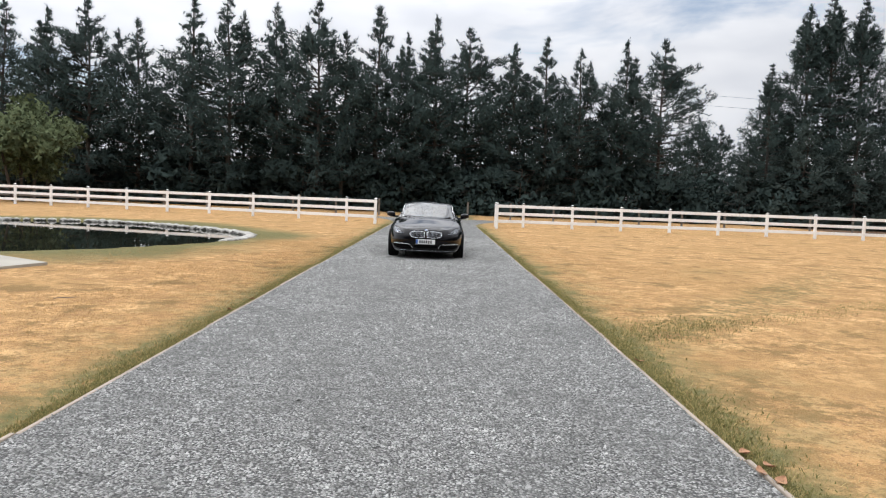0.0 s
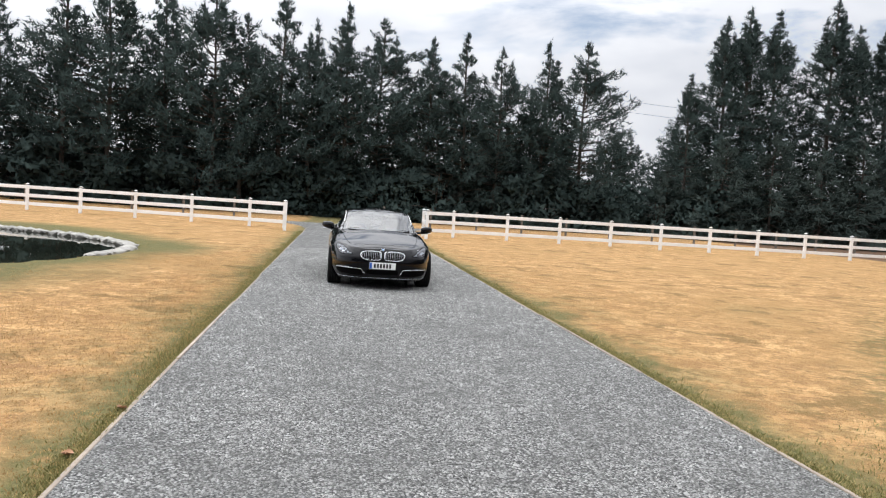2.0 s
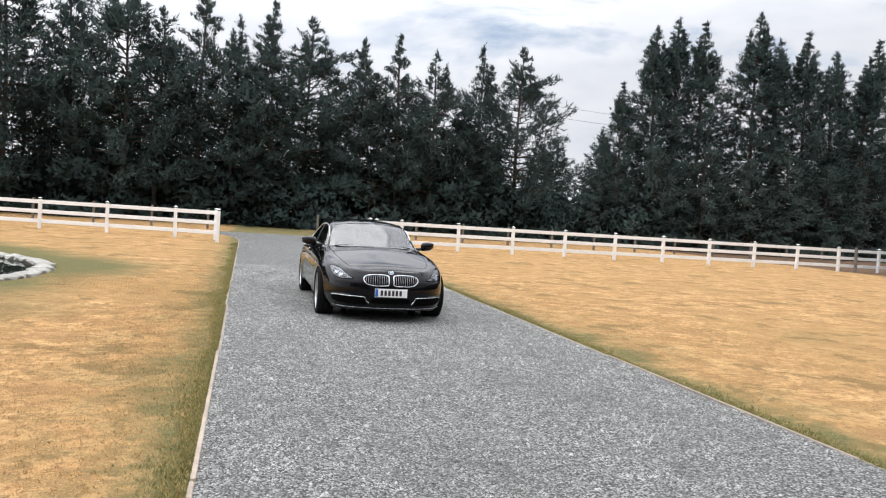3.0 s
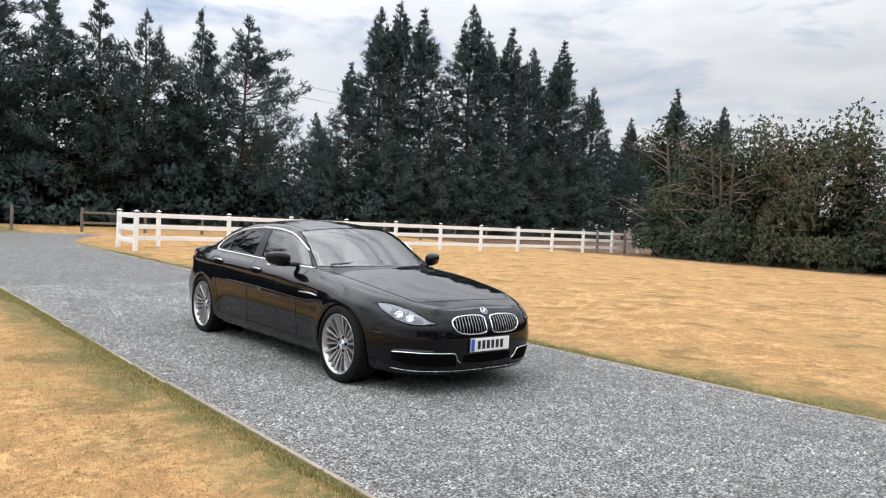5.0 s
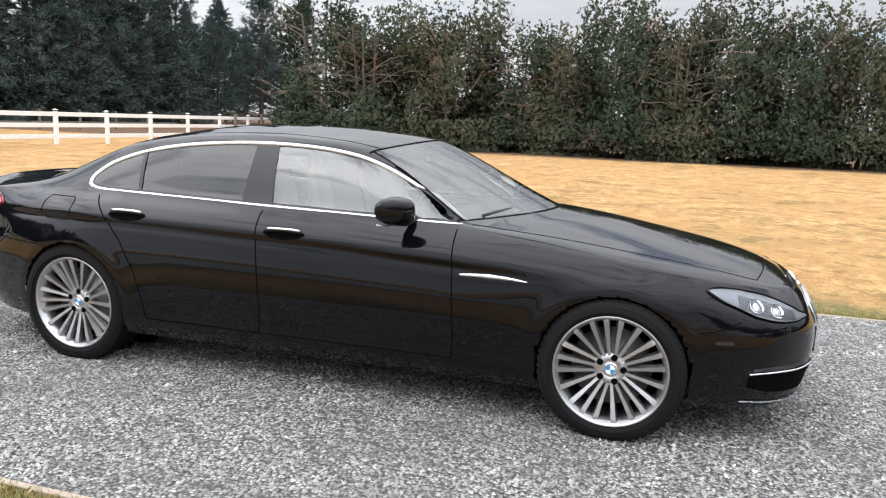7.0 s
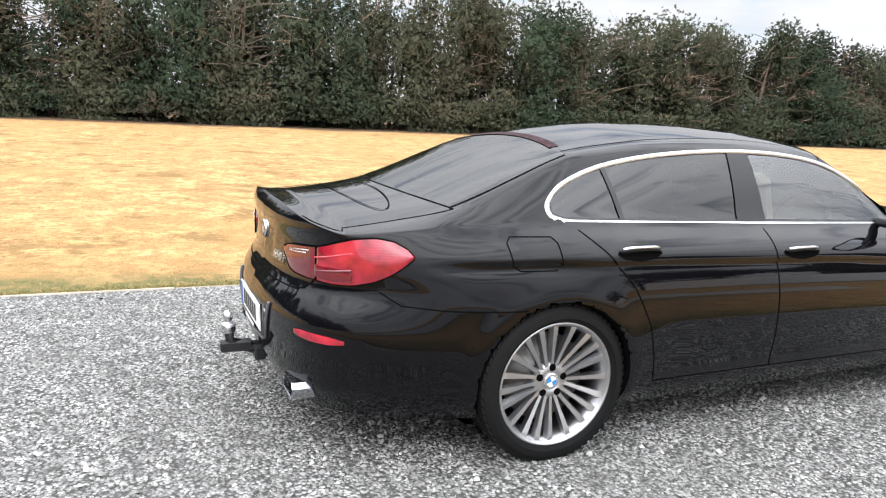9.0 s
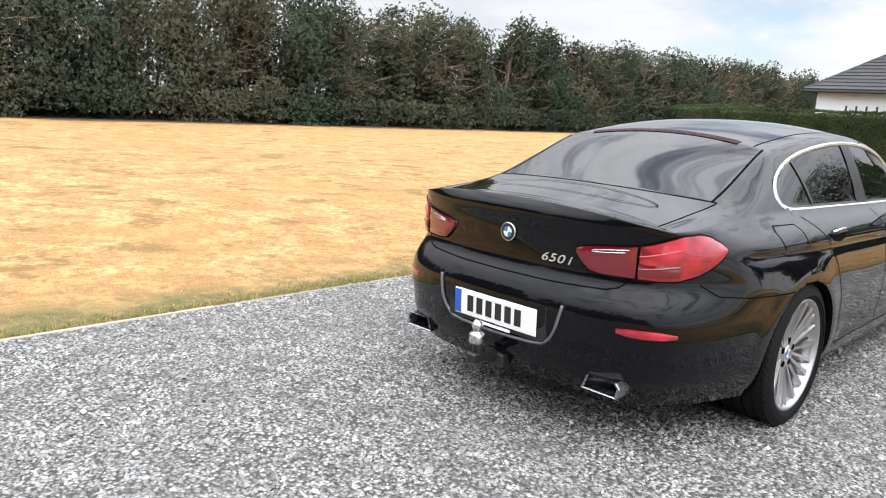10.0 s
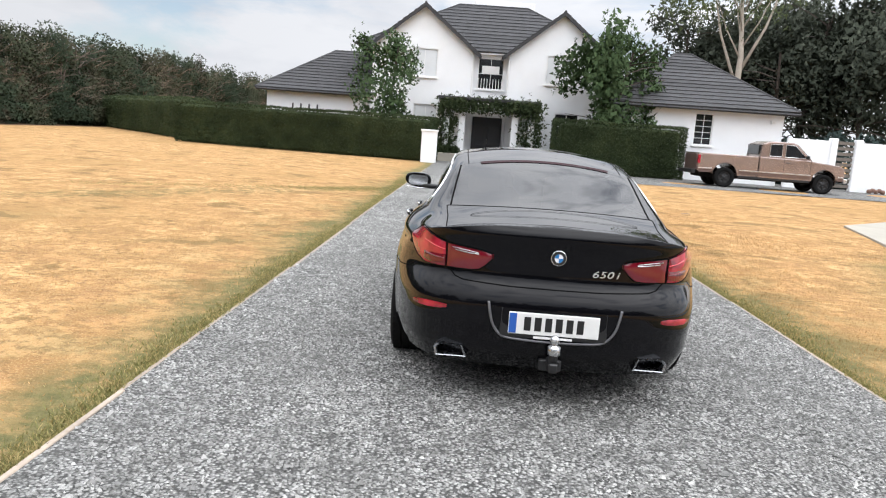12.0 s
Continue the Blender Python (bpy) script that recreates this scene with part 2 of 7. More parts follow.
M_GREYLEAF = leafy("grey_green_tree_leaves", (0.045, 0.056, 0.040), (0.125, 0.142, 0.105))
M_BROADLEAF = leafy("garden_tree_leaves", (0.04, 0.075, 0.03), (0.11, 0.16, 0.07))
M_BUSH = leafy("grey_green_bush_leaves", (0.085, 0.115, 0.055), (0.20, 0.235, 0.12))
M_STUCCO = surface("white_painted_plaster", (0.86, 0.87, 0.88), 0.75, var=0.05, scale=0.8, fine=30, bump=0.25)
M_TRIM = surface("white_gloss_trim", (0.82, 0.82, 0.81), 0.4, var=0.03, bump=0.05)
M_TILE = surface("charcoal_roof_tile", (0.050, 0.050, 0.053), 0.8, var=0.5, scale=3, fine=7, bump=0.5, piece=0.35)
M_GUTTER = surface("black_gutter_metal", (0.03, 0.03, 0.032), 0.45, var=0.1, bump=0.05)
M_DOOR = surface("dark_grey_door_paint", (0.035, 0.037, 0.042), 0.5, var=0.15, bump=0.1)
M_BLIND = surface("white_window_blind", (0.78, 0.78, 0.77), 0.6, var=0.05, bump=0.05)
M_DARKIN = surface("dim_interior", (0.03, 0.03, 0.03), 0.8, var=0.2, bump=0.0)
M_PANE = surface("dark_reflecting_pane", (0.02, 0.022, 0.025), 0.06, var=0.1, bump=0.0, spec=0.8)


def lawn_material():
    """Sun-dried lawn, greener beside the drive and round the pond."""
    m, nt, b, g = node_mat("dry_lawn")
    pos = g.outputs["Position"]
    sep = nt.nodes.new("ShaderNodeSeparateXYZ")
    nt.links.new(pos, sep.inputs[0])
    n1, n2, n3, n4 = noise_node(nt, pos, 0.22, 5), noise_node(nt, pos, 1.6, 5, 0.65), noise_node(nt, pos, 14, 4, 0.7), noise_node(nt, pos, 70, 2)
    dry = ramp_node(nt, n2, [(0.34, (0.34, 0.19, 0.086)), (0.48, (0.55, 0.325, 0.140)), (0.64, (0.72, 0.455, 0.215))])
    n5 = noise_node(nt, pos, 5.0, 6, 0.72)
    dry = mix_node(nt, range_node(nt, n5, 0.50, 0.57, 0.0, 0.8), dry, (0.32, 0.185, 0.075))
    n7 = noise_node(nt, pos, 2.4, 5, 0.6)
    dry = mix_node(nt, range_node(nt, n7, 0.50, 0.57, 0.0, 0.7), dry, (0.36, 0.21, 0.085))
    dry = mix_node(nt, range_node(nt, n3, 0.50, 0.62, 0.0, 0.85), dry, (0.27, 0.16, 0.072))
    dry = mix_node(nt, range_node(nt, n4, 0.52, 0.70, 0.0, 0.55), dry, (0.77, 0.52, 0.275))
    dry = mix_node(nt, range_node(nt, n1, 0.49, 0.62, 0.0, 0.55), dry, (0.41, 0.25, 0.106))
    n6 = noise_node(nt, pos, 0.85, 6, 0.75)
    dry = mix_node(nt, range_node(nt, n6, 0.555, 0.60, 0.0, 0.75), dry, (0.23, 0.15, 0.064))
    green = ramp_node(nt, n3, [(0.3, (0.10, 0.105, 0.045)), (0.7, (0.24, 0.205, 0.09))])
    ax = math_node(nt, "ABSOLUTE", sep.outputs[0])
    ax = math_node(nt, "ADD", ax, math_node(nt, "MULTIPLY", math_node(nt, "SUBTRACT", n2, 0.5), 1.0))
    ax = math_node(nt, "SUBTRACT", ax, range_node(nt, n1, 0.5, 0.66, 0.0, 0.35))
    strip = math_node(nt, "MULTIPLY", range_node(nt, ax, 2.38, 2.72, 0.98, 0.0), range_node(nt, n5, 0.36, 0.5, 0.45, 1.0))
    verge = math_node(nt, "MULTIPLY", range_node(nt, ax, 2.4, 3.7, 0.75, 0.0), range_node(nt, n2, 0.46, 0.60))
    strip = math_node(nt, "MAXIMUM", strip, verge)
    px = math_node(nt, "MULTIPLY", math_node(nt, "ADD", sep.outputs[0], 13.2), 1 / 7.3)
    py = math_node(nt, "MULTIPLY", math_node(nt, "SUBTRACT", sep.outputs[1], 3.8), 1 / 8.0)
    pr = math_node(nt, "SQRT", math_node(nt, "ADD", math_node(nt, "MULTIPLY", px, px), math_node(nt, "MULTIPLY", py, py)))
    pr = math_node(nt, "ADD", pr, math_node(nt, "MULTIPLY", math_node(nt, "SUBTRACT", n1, 0.5), 0.9))
    pond = range_node(nt, pr, 1.10, 1.36, 1.0, 0.0)
    # a worn diagonal band across the lawn
    bx = math_node(nt, "SUBTRACT", math_node(nt, "MULTIPLY", math_node(nt, "ADD", sep.outputs[1], 9.5), 0.60), math_node(nt, "MULTIPLY", math_node(nt, "SUBTRACT", sep.outputs[0], 3.0), 0.80))
    bx = math_node(nt, "ABSOLUTE", math_node(nt, "ADD", bx, math_node(nt, "MULTIPLY", math_node(nt, "SUBTRACT", n2, 0.5), 2.2)))
    band = math_node(nt, "MULTIPLY", range_node(nt, bx, 0.2, 0.7, 0.6, 0.0), math_node(nt, "MULTIPLY", range_node(nt, sep.outputs[0], 2.0, 3.0), range_node(nt, sep.outputs[0], 7.0, 11.0, 1.0, 0.0)))
    band = math_node(nt, "MULTIPLY", band, range_node(nt, n5, 0.44, 0.54))
    blot = range_node(nt, math_node(nt, "ADD", n1, math_node(nt, "MULTIPLY", n2, 0.35)), 0.82, 0.90, 0.0, 0.2)
    k = math_node(nt, "MAXIMUM", math_node(nt, "MAXIMUM", strip, pond), math_node(nt, "MAXIMUM", blot, band))
    c = mix_node(nt, k, dry, green)
    # needle litter along the foot of the shelter hedge
    lx = math_node(nt, "ADD", sep.outputs[0], math_node(nt, "MULTIPLY", math_node(nt, "SUBTRACT", n2, 0.5), 2.5))
    c = mix_node(nt, range_node(nt, lx, 28.0, 28.8, 0.0, 0.92), c, (0.125, 0.08, 0.055))
    nt.links.new(c, b.inputs["Base Color"])
    b.inputs["Roughness"].default_value, b.inputs["Specular IOR Level"].default_value = 0.95, 0.1
    nt.links.new(bump_node(nt, math_node(nt, "ADD", n3, n4), 0.9, 0.03), b.inputs["Normal"])
    return m


def gravel_material(name, stones=False):
    """Crushed grey greywacke."""
    m, nt, b, g = node_mat(name)
    pos = g.outputs["Position"]
    shades = [(0, (0.155, 0.154, 0.146)), (0.25, (0.255, 0.253, 0.240)), (0.6, (0.385, 0.382, 0.362)), (0.85, (0.48, 0.475, 0.452)), (1, (0.58, 0.572, 0.545))]
    if stones:
        c = ramp_node(nt, g.outputs["Random Per Island"], shades)
        hgt = noise_node(nt, pos, 120, 3)
    else:
        vo = nt.nodes.new("ShaderNodeTexVoronoi")
        vo.inputs["Scale"].default_value = 64
        nt.links.new(pos, vo.inputs["Vector"])
        bw = nt.nodes.new("ShaderNodeSeparateColor")
        nt.links.new(vo.outputs["Color"], bw.inputs[0])
        c = ramp_node(nt, bw.outputs[0], shades)
        # shade in the gaps between stones, put into the bed's colour
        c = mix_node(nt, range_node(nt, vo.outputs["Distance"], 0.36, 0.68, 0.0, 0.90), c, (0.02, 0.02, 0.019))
        hgt = math_node(nt, "SUBTRACT", 1.0, vo.outputs["Distance"])
    # random darker patches at three sizes, and a few paler specks
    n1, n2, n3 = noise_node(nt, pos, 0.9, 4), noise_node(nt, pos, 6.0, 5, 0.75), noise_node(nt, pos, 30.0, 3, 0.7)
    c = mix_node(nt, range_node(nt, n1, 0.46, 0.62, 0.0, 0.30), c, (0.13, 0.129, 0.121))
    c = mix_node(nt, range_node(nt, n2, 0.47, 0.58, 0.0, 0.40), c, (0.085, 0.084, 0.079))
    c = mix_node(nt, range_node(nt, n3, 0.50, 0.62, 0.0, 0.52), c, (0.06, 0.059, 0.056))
    c = mix_node(nt, range_node(nt, n3, 0.46, 0.36, 0.0, 0.14), c, (0.50, 0.50, 0.50))
    nt.links.new(c, b.inputs["Base Color"])
    b.inputs["Roughness"].default_value, b.inputs["Specular IOR Level"].default_value = 0.85, 0.3
    nt.links.new(bump_node(nt, hgt, 0.9, 0.016 if not stones else 0.003), b.inputs["Normal"])
    return m


M_LAWN = lawn_material()
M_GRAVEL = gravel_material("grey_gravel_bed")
M_STONES = gravel_material("grey_crushed_stone", True)


def gloss_water():
    """Dark still water with the faintest ripple."""
    m, nt, b, g = node_mat("dark_pond_water")
    n = noise_node(nt, g.outputs["Position"], 0.5, 3)
    nt.links.new(ramp_node(nt, n, [(0.3, (0.010, 0.013, 0.010)), (0.7, (0.020, 0.024, 0.017))]), b.inputs["Base Color"])
    b.inputs["Roughness"].default_value, b.inputs["IOR"].default_value = 0.015, 1.45
    nt.links.new(bump_node(nt, noise_node(nt, g.outputs["Position"], 3.0, 2), 0.04, 0.01), b.inputs["Normal"])
    return m


def grass_material(name, a, c, tip, worn=None):
    m, nt, b, g = node_mat(name)
    col = ramp_node(nt, g.outputs["Random Per Island"], [(0, a), (0.6, c), (1, tip)])
    if worn:
        pos = g.outputs["Position"]
        col = mix_node(nt, range_node(nt, noise_node(nt, pos, 5.0, 6, 0.72), 0.51, 0.57, 0.0, 0.6), col, worn)
        col = mix_node(nt, range_node(nt, noise_node(nt, pos, 14, 4, 0.7), 0.50, 0.64, 0.0, 0.7), col, tuple(q * 0.9 for q in worn))
        col = mix_node(nt, range_node(nt, noise_node(nt, pos, 2.4, 5, 0.6), 0.50, 0.57, 0.0, 0.7), col, tuple(q * 1.1 for q in worn))
        col = mix_node(nt, range_node(nt, noise_node(nt, pos, 0.85, 6, 0.75), 0.565, 0.61, 0.0, 0.75), col, tuple(q * 0.7 for q in worn))
    nt.links.new(col, b.inputs["Base Color"])
    b.inputs["Roughness"].default_value, b.inputs["Specular IOR Level"].default_value = 0.8, 0.15
    return m


M_DRYBLADE = grass_material("dry_grass_blades", (0.46, 0.27, 0.112), (0.62, 0.375, 0.16), (0.73, 0.485, 0.24), (0.33, 0.20, 0.083))
M_GREENBLADE = grass_material("green_edge_grass", (0.15, 0.155, 0.055), (0.29, 0.26, 0.105), (0.52, 0.40, 0.19))
M_WATER = gloss_water()

# ---- land: ground, drive, pond ----
DRIVE = 2.16


def axis_steps(fine, lo, hi, far):
    a = np.arange(lo, hi + 1e-6, fine)
    out = [hi + (far - hi) * (k / 12.0) ** 2.2 for k in range(1, 13)]
    low = [lo - (far + lo) * (k / 12.0) ** 2.2 for k in range(12, 0, -1)]
    return np.concatenate([low, a, out])


def pond_radius(x, y):
    a = np.arctan2(y - 3.8, x + 13.2)
    wob = 1 + 0.035 * np.sin(3 * a + 1) + 0.025 * np.sin(5 * a)
    return np.sqrt(((x + 13.2) / 7.3) ** 2 + ((y - 3.8) / 8.0) ** 2) / wob


def ground_sheet():
    xs, ys = axis_steps(0.45, -32, 32, 1800), axis_steps(0.45, -32, 36, 1800)
    X, Y = np.meshgrid(xs, ys, indexing="ij")
    d = pond_radius(X, Y)
    Z = np.where(d < 1.0, -0.75 * np.clip((1.0 - d) / 0.10, 0, 1), 0.0)
    ax = np.abs(X)
    bump = np.array([[noise.noise((x * 0.35, y * 0.35, 0)) for y in ys] for x in xs]) * 0.035
    Z = Z + np.where((ax > 3.0) & (ax < 29) & (d > 1.1), bump * np.clip((ax - 3.0) / 2, 0, 1), 0)
    Z = Z - np.where(ax < 2.0, 0.04, 0.0)
    g = Geo().grid(np.stack([X, Y, Z], -1))
    solo("ground", g, M_LAWN, "sun-dried yellow lawn with green edges", "lawn", kind="structure", smooth=True)


def drive_bed():
    """The gravel drive, widening to the track beyond the gate and the yard before the house."""
    ys = np.concatenate([np.arange(-46, -27, 1.0), np.arange(-27, 20, 0.5), np.arange(20, 31, 0.5)])
    rows = []
    for y in ys:
        wl = wr = DRIVE
        if y > 20:
            k = (y - 20) / 8.0
            wl, wr = wl + 1.5 * k ** 2.2, wr + 2.0 * k ** 2.0
        if y < -21:
            wl = DRIVE + 26 * min(1.0, max(0.0, (-21 - y) / 1.6))
        wl, wr = min(wl, 34), min(wr, 40)
        rows.append([(-wl + (wl + wr) * i / 24, y, 0.012 + 0.012 * noise.noise((i * 0.4, y * 0.5, 3))) for i in range(25)])
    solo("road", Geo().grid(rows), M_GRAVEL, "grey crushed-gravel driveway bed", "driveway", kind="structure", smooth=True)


def loose_stones():
    """Loose crushed stone lying over the bed, finest detail where the walk passes."""
    rng = np.random.default_rng(4)
    shapes = []
    for _ in range(12):
        p = rng.normal(size=(6, 3)) * 0.15 + np.array([(1, -.8, 0), (1, .8, 0), (-1, .8, 0), (-1, -.8, 0), (.45, 0, 1.0), (-.45, 0, .9)])
        shapes.append(p * rng.uniform(0.72, 1.2, 3))
    faces = np.array([(0, 1, 4), (1, 2, 5), (1, 5, 4), (2, 3, 5), (3, 0, 4), (3, 4, 5)])
    counts = (62000, 98000, 4000)
    n = sum(counts)
    y = np.concatenate([rng.uniform(-16.5, -4, counts[0]), rng.uniform(-4, 8.5, counts[1]), 8.5 + 12.5 * rng.uniform(0, 1, counts[2]) ** 1.3])
    x = rng.uniform(-DRIVE + 0.02, DRIVE - 0.02, n)
    s = rng.lognormal(math.log(0.0054), 0.34, n) * np.where(y > 8.5, 1.25, 1.0)
    a, tip = rng.uniform(0, 2 * math.pi, n), rng.normal(0, 0.3, n)
    pick = rng.integers(0, len(shapes), n)
    base = np.array(shapes)[pick] * s[:, None, None]
    base[..., 2] += base[..., 0] * tip[:, None]
    ca, sa = np.cos(a)[:, None], np.sin(a)[:, None]
    V = np.stack([base[..., 0] * ca - base[..., 1] * sa + x[:, None], base[..., 0] * sa + base[..., 1] * ca + y[:, None],
                  base[..., 2] + (0.009 + s * rng.uniform(0.0, 0.7, n))[:, None]], -1)
    T = faces[None] + (np.arange(n) * 6)[:, None, None]
    thing("gravel", "loose grey crushed stones on the drive", "gravel", kind="stuff", data=fast_mesh("gravel", V, T, M_STONES))


def blades(name, label, material, n, place, height, seed, width=0.004):
    """Grass: one bent blade of two triangles each."""
    rng = np.random.default_rng(seed)
    x, y = place(rng, n)
    keep = pond_radius(x, y) > 1.02
    x, y = x[keep], y[keep]
    n = len(x)
    h = height * rng.uniform(0.5, 1.35, n)
    a = rng.uniform(0, 2 * math.pi, n)
    lean = rng.uniform(0.1, 0.9, n) * h
    b = rng.uniform(0, 2 * math.pi, n)
    w = width * rng.uniform(0.6, 1.4, n)
    cx, cy = np.cos(a) * w, np.sin(a) * w
    lx, ly = np.cos(b) * lean, np.sin(b) * lean
    z = np.zeros(n) - 0.005
    V = np.stack([np.stack([x - cx, y - cy, z], -1), np.stack([x + cx, y + cy, z], -1),
                  np.stack([x + lx * 0.35 + cx * 0.6, y + ly * 0.35 + cy * 0.6, z + h * 0.6], -1), np.stack([x + lx, y + ly, z + h], -1)], 1)
    T = np.array([(0, 1, 2), (0, 2, 3)])[None] + (np.arange(n) * 4)[:, None, None]
    thing(name, label, "grass", kind="stuff", data=fast_mesh(name, V, T, material))


def strip_place(side, lo, hi, spread):
    def f(rng, n):
        y = rng.uniform(lo, hi, n)
        wide = np.where(rng.uniform(0, 1, n) < 0.2, 1.7, 1.0) * np.where(np.sin(y * 2.3 + side) + np.sin(y * 0.9) > 0.2, 1.0, 0.6)
        x = DRIVE + 0.012 + np.abs(rng.normal(0, spread, n)) * wide * (1 + 0.5 * np.sin(y * 1.7 + side) * np.sin(y * 0.63))
        return side * x, y
    return f


def lawn_place(side, reach, length):
    """Thick beside the drive, thinning out over the lawn."""
    def f(rng, n):
        return side * (DRIVE + 0.05 + rng.exponential(reach, n)), rng.normal(-2.5, length, n)
    return f


def pond():
    p = thing("pond", "round garden pond of dark still water with stone rim", "pond")
    ring = [(math.cos(i * math.pi / 40), math.sin(i * math.pi / 40)) for i in range(80)]
    pts = []
    for c, s in ring:
        a = math.atan2(s * 8.0, c * 7.3)
        w = 0.965 * (1 + 0.035 * math.sin(3 * a + 1) + 0.025 * math.sin(5 * a))
        pts.append((-13.2 + 7.3 * c * w, 3.8 + 8.0 * s * w))
    part("water", Geo().add([(x, y, -0.075) for x, y in pts], [tuple(range(80))]), M_WATER, p, "dark still water")
    rng = random.Random(3)
    shapes = []
    for k in range(5):
        bm = bmesh.new()
        bmesh.ops.create_icosphere(bm, subdivisions=1, radius=1)
        for v in bm.verts:
            v.co *= 1 + 0.25 * noise.noise(v.co * 1.3 + Vector((k * 7, 0, 0)))
            v.co.z *= 0.5
        me = bpy.data.meshes.new("stone")
        bm.to_mesh(me)
        bm.free()
        me.materials.append(M_STONE)
        shapes.append(me)
    for i in range(150):
        a = 2 * math.pi * i / 150 + rng.uniform(-0.01, 0.01)
        x, y = -13.2 + 7.3 * math.cos(a), 3.8 + 8.0 * math.sin(a)
        aa = math.atan2(y - 3.8, x + 13.2)
        w = 0.985 * (1 + 0.035 * math.sin(3 * aa + 1) + 0.025 * math.sin(5 * aa))
        if math.sin(a) < -0.12:
            continue
        s = rng.uniform(0.16, 0.30)
        part("stone", rng.choice(shapes), None, p, at=Matrix.LocRotScale((-13.2 + (x + 13.2) * w, 3.8 + (y - 3.8) * w, -0.03), Euler((0, 0, rng.uniform(0, 6))), (s, s * 0.8, s * 0.7)))


def pad():
    g = Geo().prism([(-6.8, -4.7), (-8.3, -3.7), (-11.5, -2.9), (-14.0, -8.5), (-11.0, -11.9), (-8.0, -9.0)][::-1], -0.05, 0.035)
    solo("pavement", g, M_CONCRETE, "pale concrete pad beside the pond", "paving", kind="structure")


def edging():
    """Timber boards that hold the gravel in, in lengths."""
    for side in (-1, 1):
        e = thing("edging", "weathered timber edging board along the gravel drive", "edging", kind="structure")
        y, k = -21.0, 0
        lengths = {}
        while y < 20.0:
            L = 3.6
            key = L
            if key not in lengths:
                lengths[key] = Geo().box((0, 0, 0), (0.03, L - 0.012, 0.14), 0.004).mesh("board", M_BOARD)
            part("board", lengths[key], None, e, at=pose(side * (DRIVE + 0.012 * math.sin(k * 2.3)), y + L / 2, -0.051 + 0.005 * math.sin(k * 1.9), 0, 0, 0.25 * math.sin(k * 3.1)))
            y, k = y + L, k + 1


ground_sheet()
drive_bed()
edging()
pad()
pond()
loose_stones()
blades("grass", "green and straw grass along the drive edge", M_GREENBLADE, 70000, strip_place(-1, -16, 19, 0.095), 0.027, 1, 0.003)
blades("grass", "green and straw grass along the drive edge", M_GREENBLADE, 60000, strip_place(1, -16, 19, 0.095), 0.030, 2, 0.003)
blades("dry_grass", "short sun-dried lawn grass", M_DRYBLADE, 75000, lawn_place(-1, 1.7, 5.0), 0.017, 3, 0.003)
blades("dry_grass", "short sun-dried lawn grass", M_DRYBLADE, 30000, lawn_place(1, 2.6, 6.5), 0.016, 4, 0.003)


def patch_place(rng, n):
    """Greener tufts where the worn band meets the drive edge and out along it."""
    k = n // 2
    a = rng.uniform(0, 1, k)
    x = np.concatenate([2.3 + 1.4 * a + rng.normal(0, 0.22, k), 3.6 + 4.2 * (b := rng.uniform(0, 1, n - k) ** 1.4) + 0.25 * np.round(rng.normal(0, 1, n - k)) + rng.normal(0, 0.06, n - k)])
    y = np.concatenate([-10.0 + 1.3 * a + rng.normal(0, 0.35, k), -9.0 + 3.1 * b + rng.normal(0, 0.16, n - k)])
    return np.maximum(x, DRIVE + 0.04), y


def broad_place(rng, n):
    return DRIVE + 0.03 + rng.exponential(0.13, n), rng.uniform(-16, -8.5, n)


blades("grass", "patch of green grass on the dry lawn", M_GREENBLADE, 5000, patch_place, 0.032, 5)
blades("grass", "green and straw grass along the drive edge", M_GREENBLADE, 4000, broad_place, 0.03, 6)

# ---- white post-and-rail fences ----
POST_H = 1.25


def fence(points, label):
    """Posts at points, three rails from post to post."""
    f = thing("fence", label, "fence")
    post = Geo().box((0, 0, POST_H / 2 - 0.1), (0.13, 0.13, POST_H + 0.1), 0.008)
    post_me = post.mesh("post", M_WHITE_PVC)
    cap = Geo().box((0, 0, POST_H + 0.0), (0.15, 0.15, 0.02), 0.004)
    cap.add([(-.058, -.058, POST_H + .01), (.058, -.058, POST_H + .01), (.058, .058, POST_H + .01), (-.058, .058, POST_H + .01), (0, 0, POST_H + .045)],
            [(0, 1, 4), (1, 2, 4), (2, 3, 4), (3, 0, 4)])
    cap_me = cap.mesh("cap", M_WHITE_PVC)
    rail_me = Geo().box((0, 0, 0), (1.0, 0.045, 0.155), 0.004).mesh("rail", M_WHITE_PVC)
    for i, (x, y) in enumerate(points):
        turn = 0
        p = part("post", post_me, None, f, at=pose(x, y, 0, 0.5 * math.sin(i * 2.1), 0.5 * math.cos(i * 1.3), turn))
        part("cap", cap_me, None, p)
        if i:
            a, b = Vector((*points[i - 1], 0)), Vector((x, y, 0))
            d = b - a
            for z in (0.30, 0.70, 1.10):
                part("rail", rail_me, None, f, at=Matrix.LocRotScale((a + b) / 2 + Vector((0, 0, z)), Euler((0, 0, math.atan2(d.y, d.x))), (d.length - 0.10, 1, 1)))
    return f


fence([(3.1, 18.5), (3.2, 20.6), (4.72, 21.2)] + [(4.72 + 2.60 * k, 21.15 + 0.01 * k) for k in range(1, 12)], "white three-rail post fence beside the gateway")
fence([(-2.95, 18.7), (-3.1, 20.6), (-4.7, 21.3)] + [(-4.7 - 2.72 * k, 21.3 + 0.9 * k) for k in range(1, 12)], "white three-rail post fence beyond the pond")

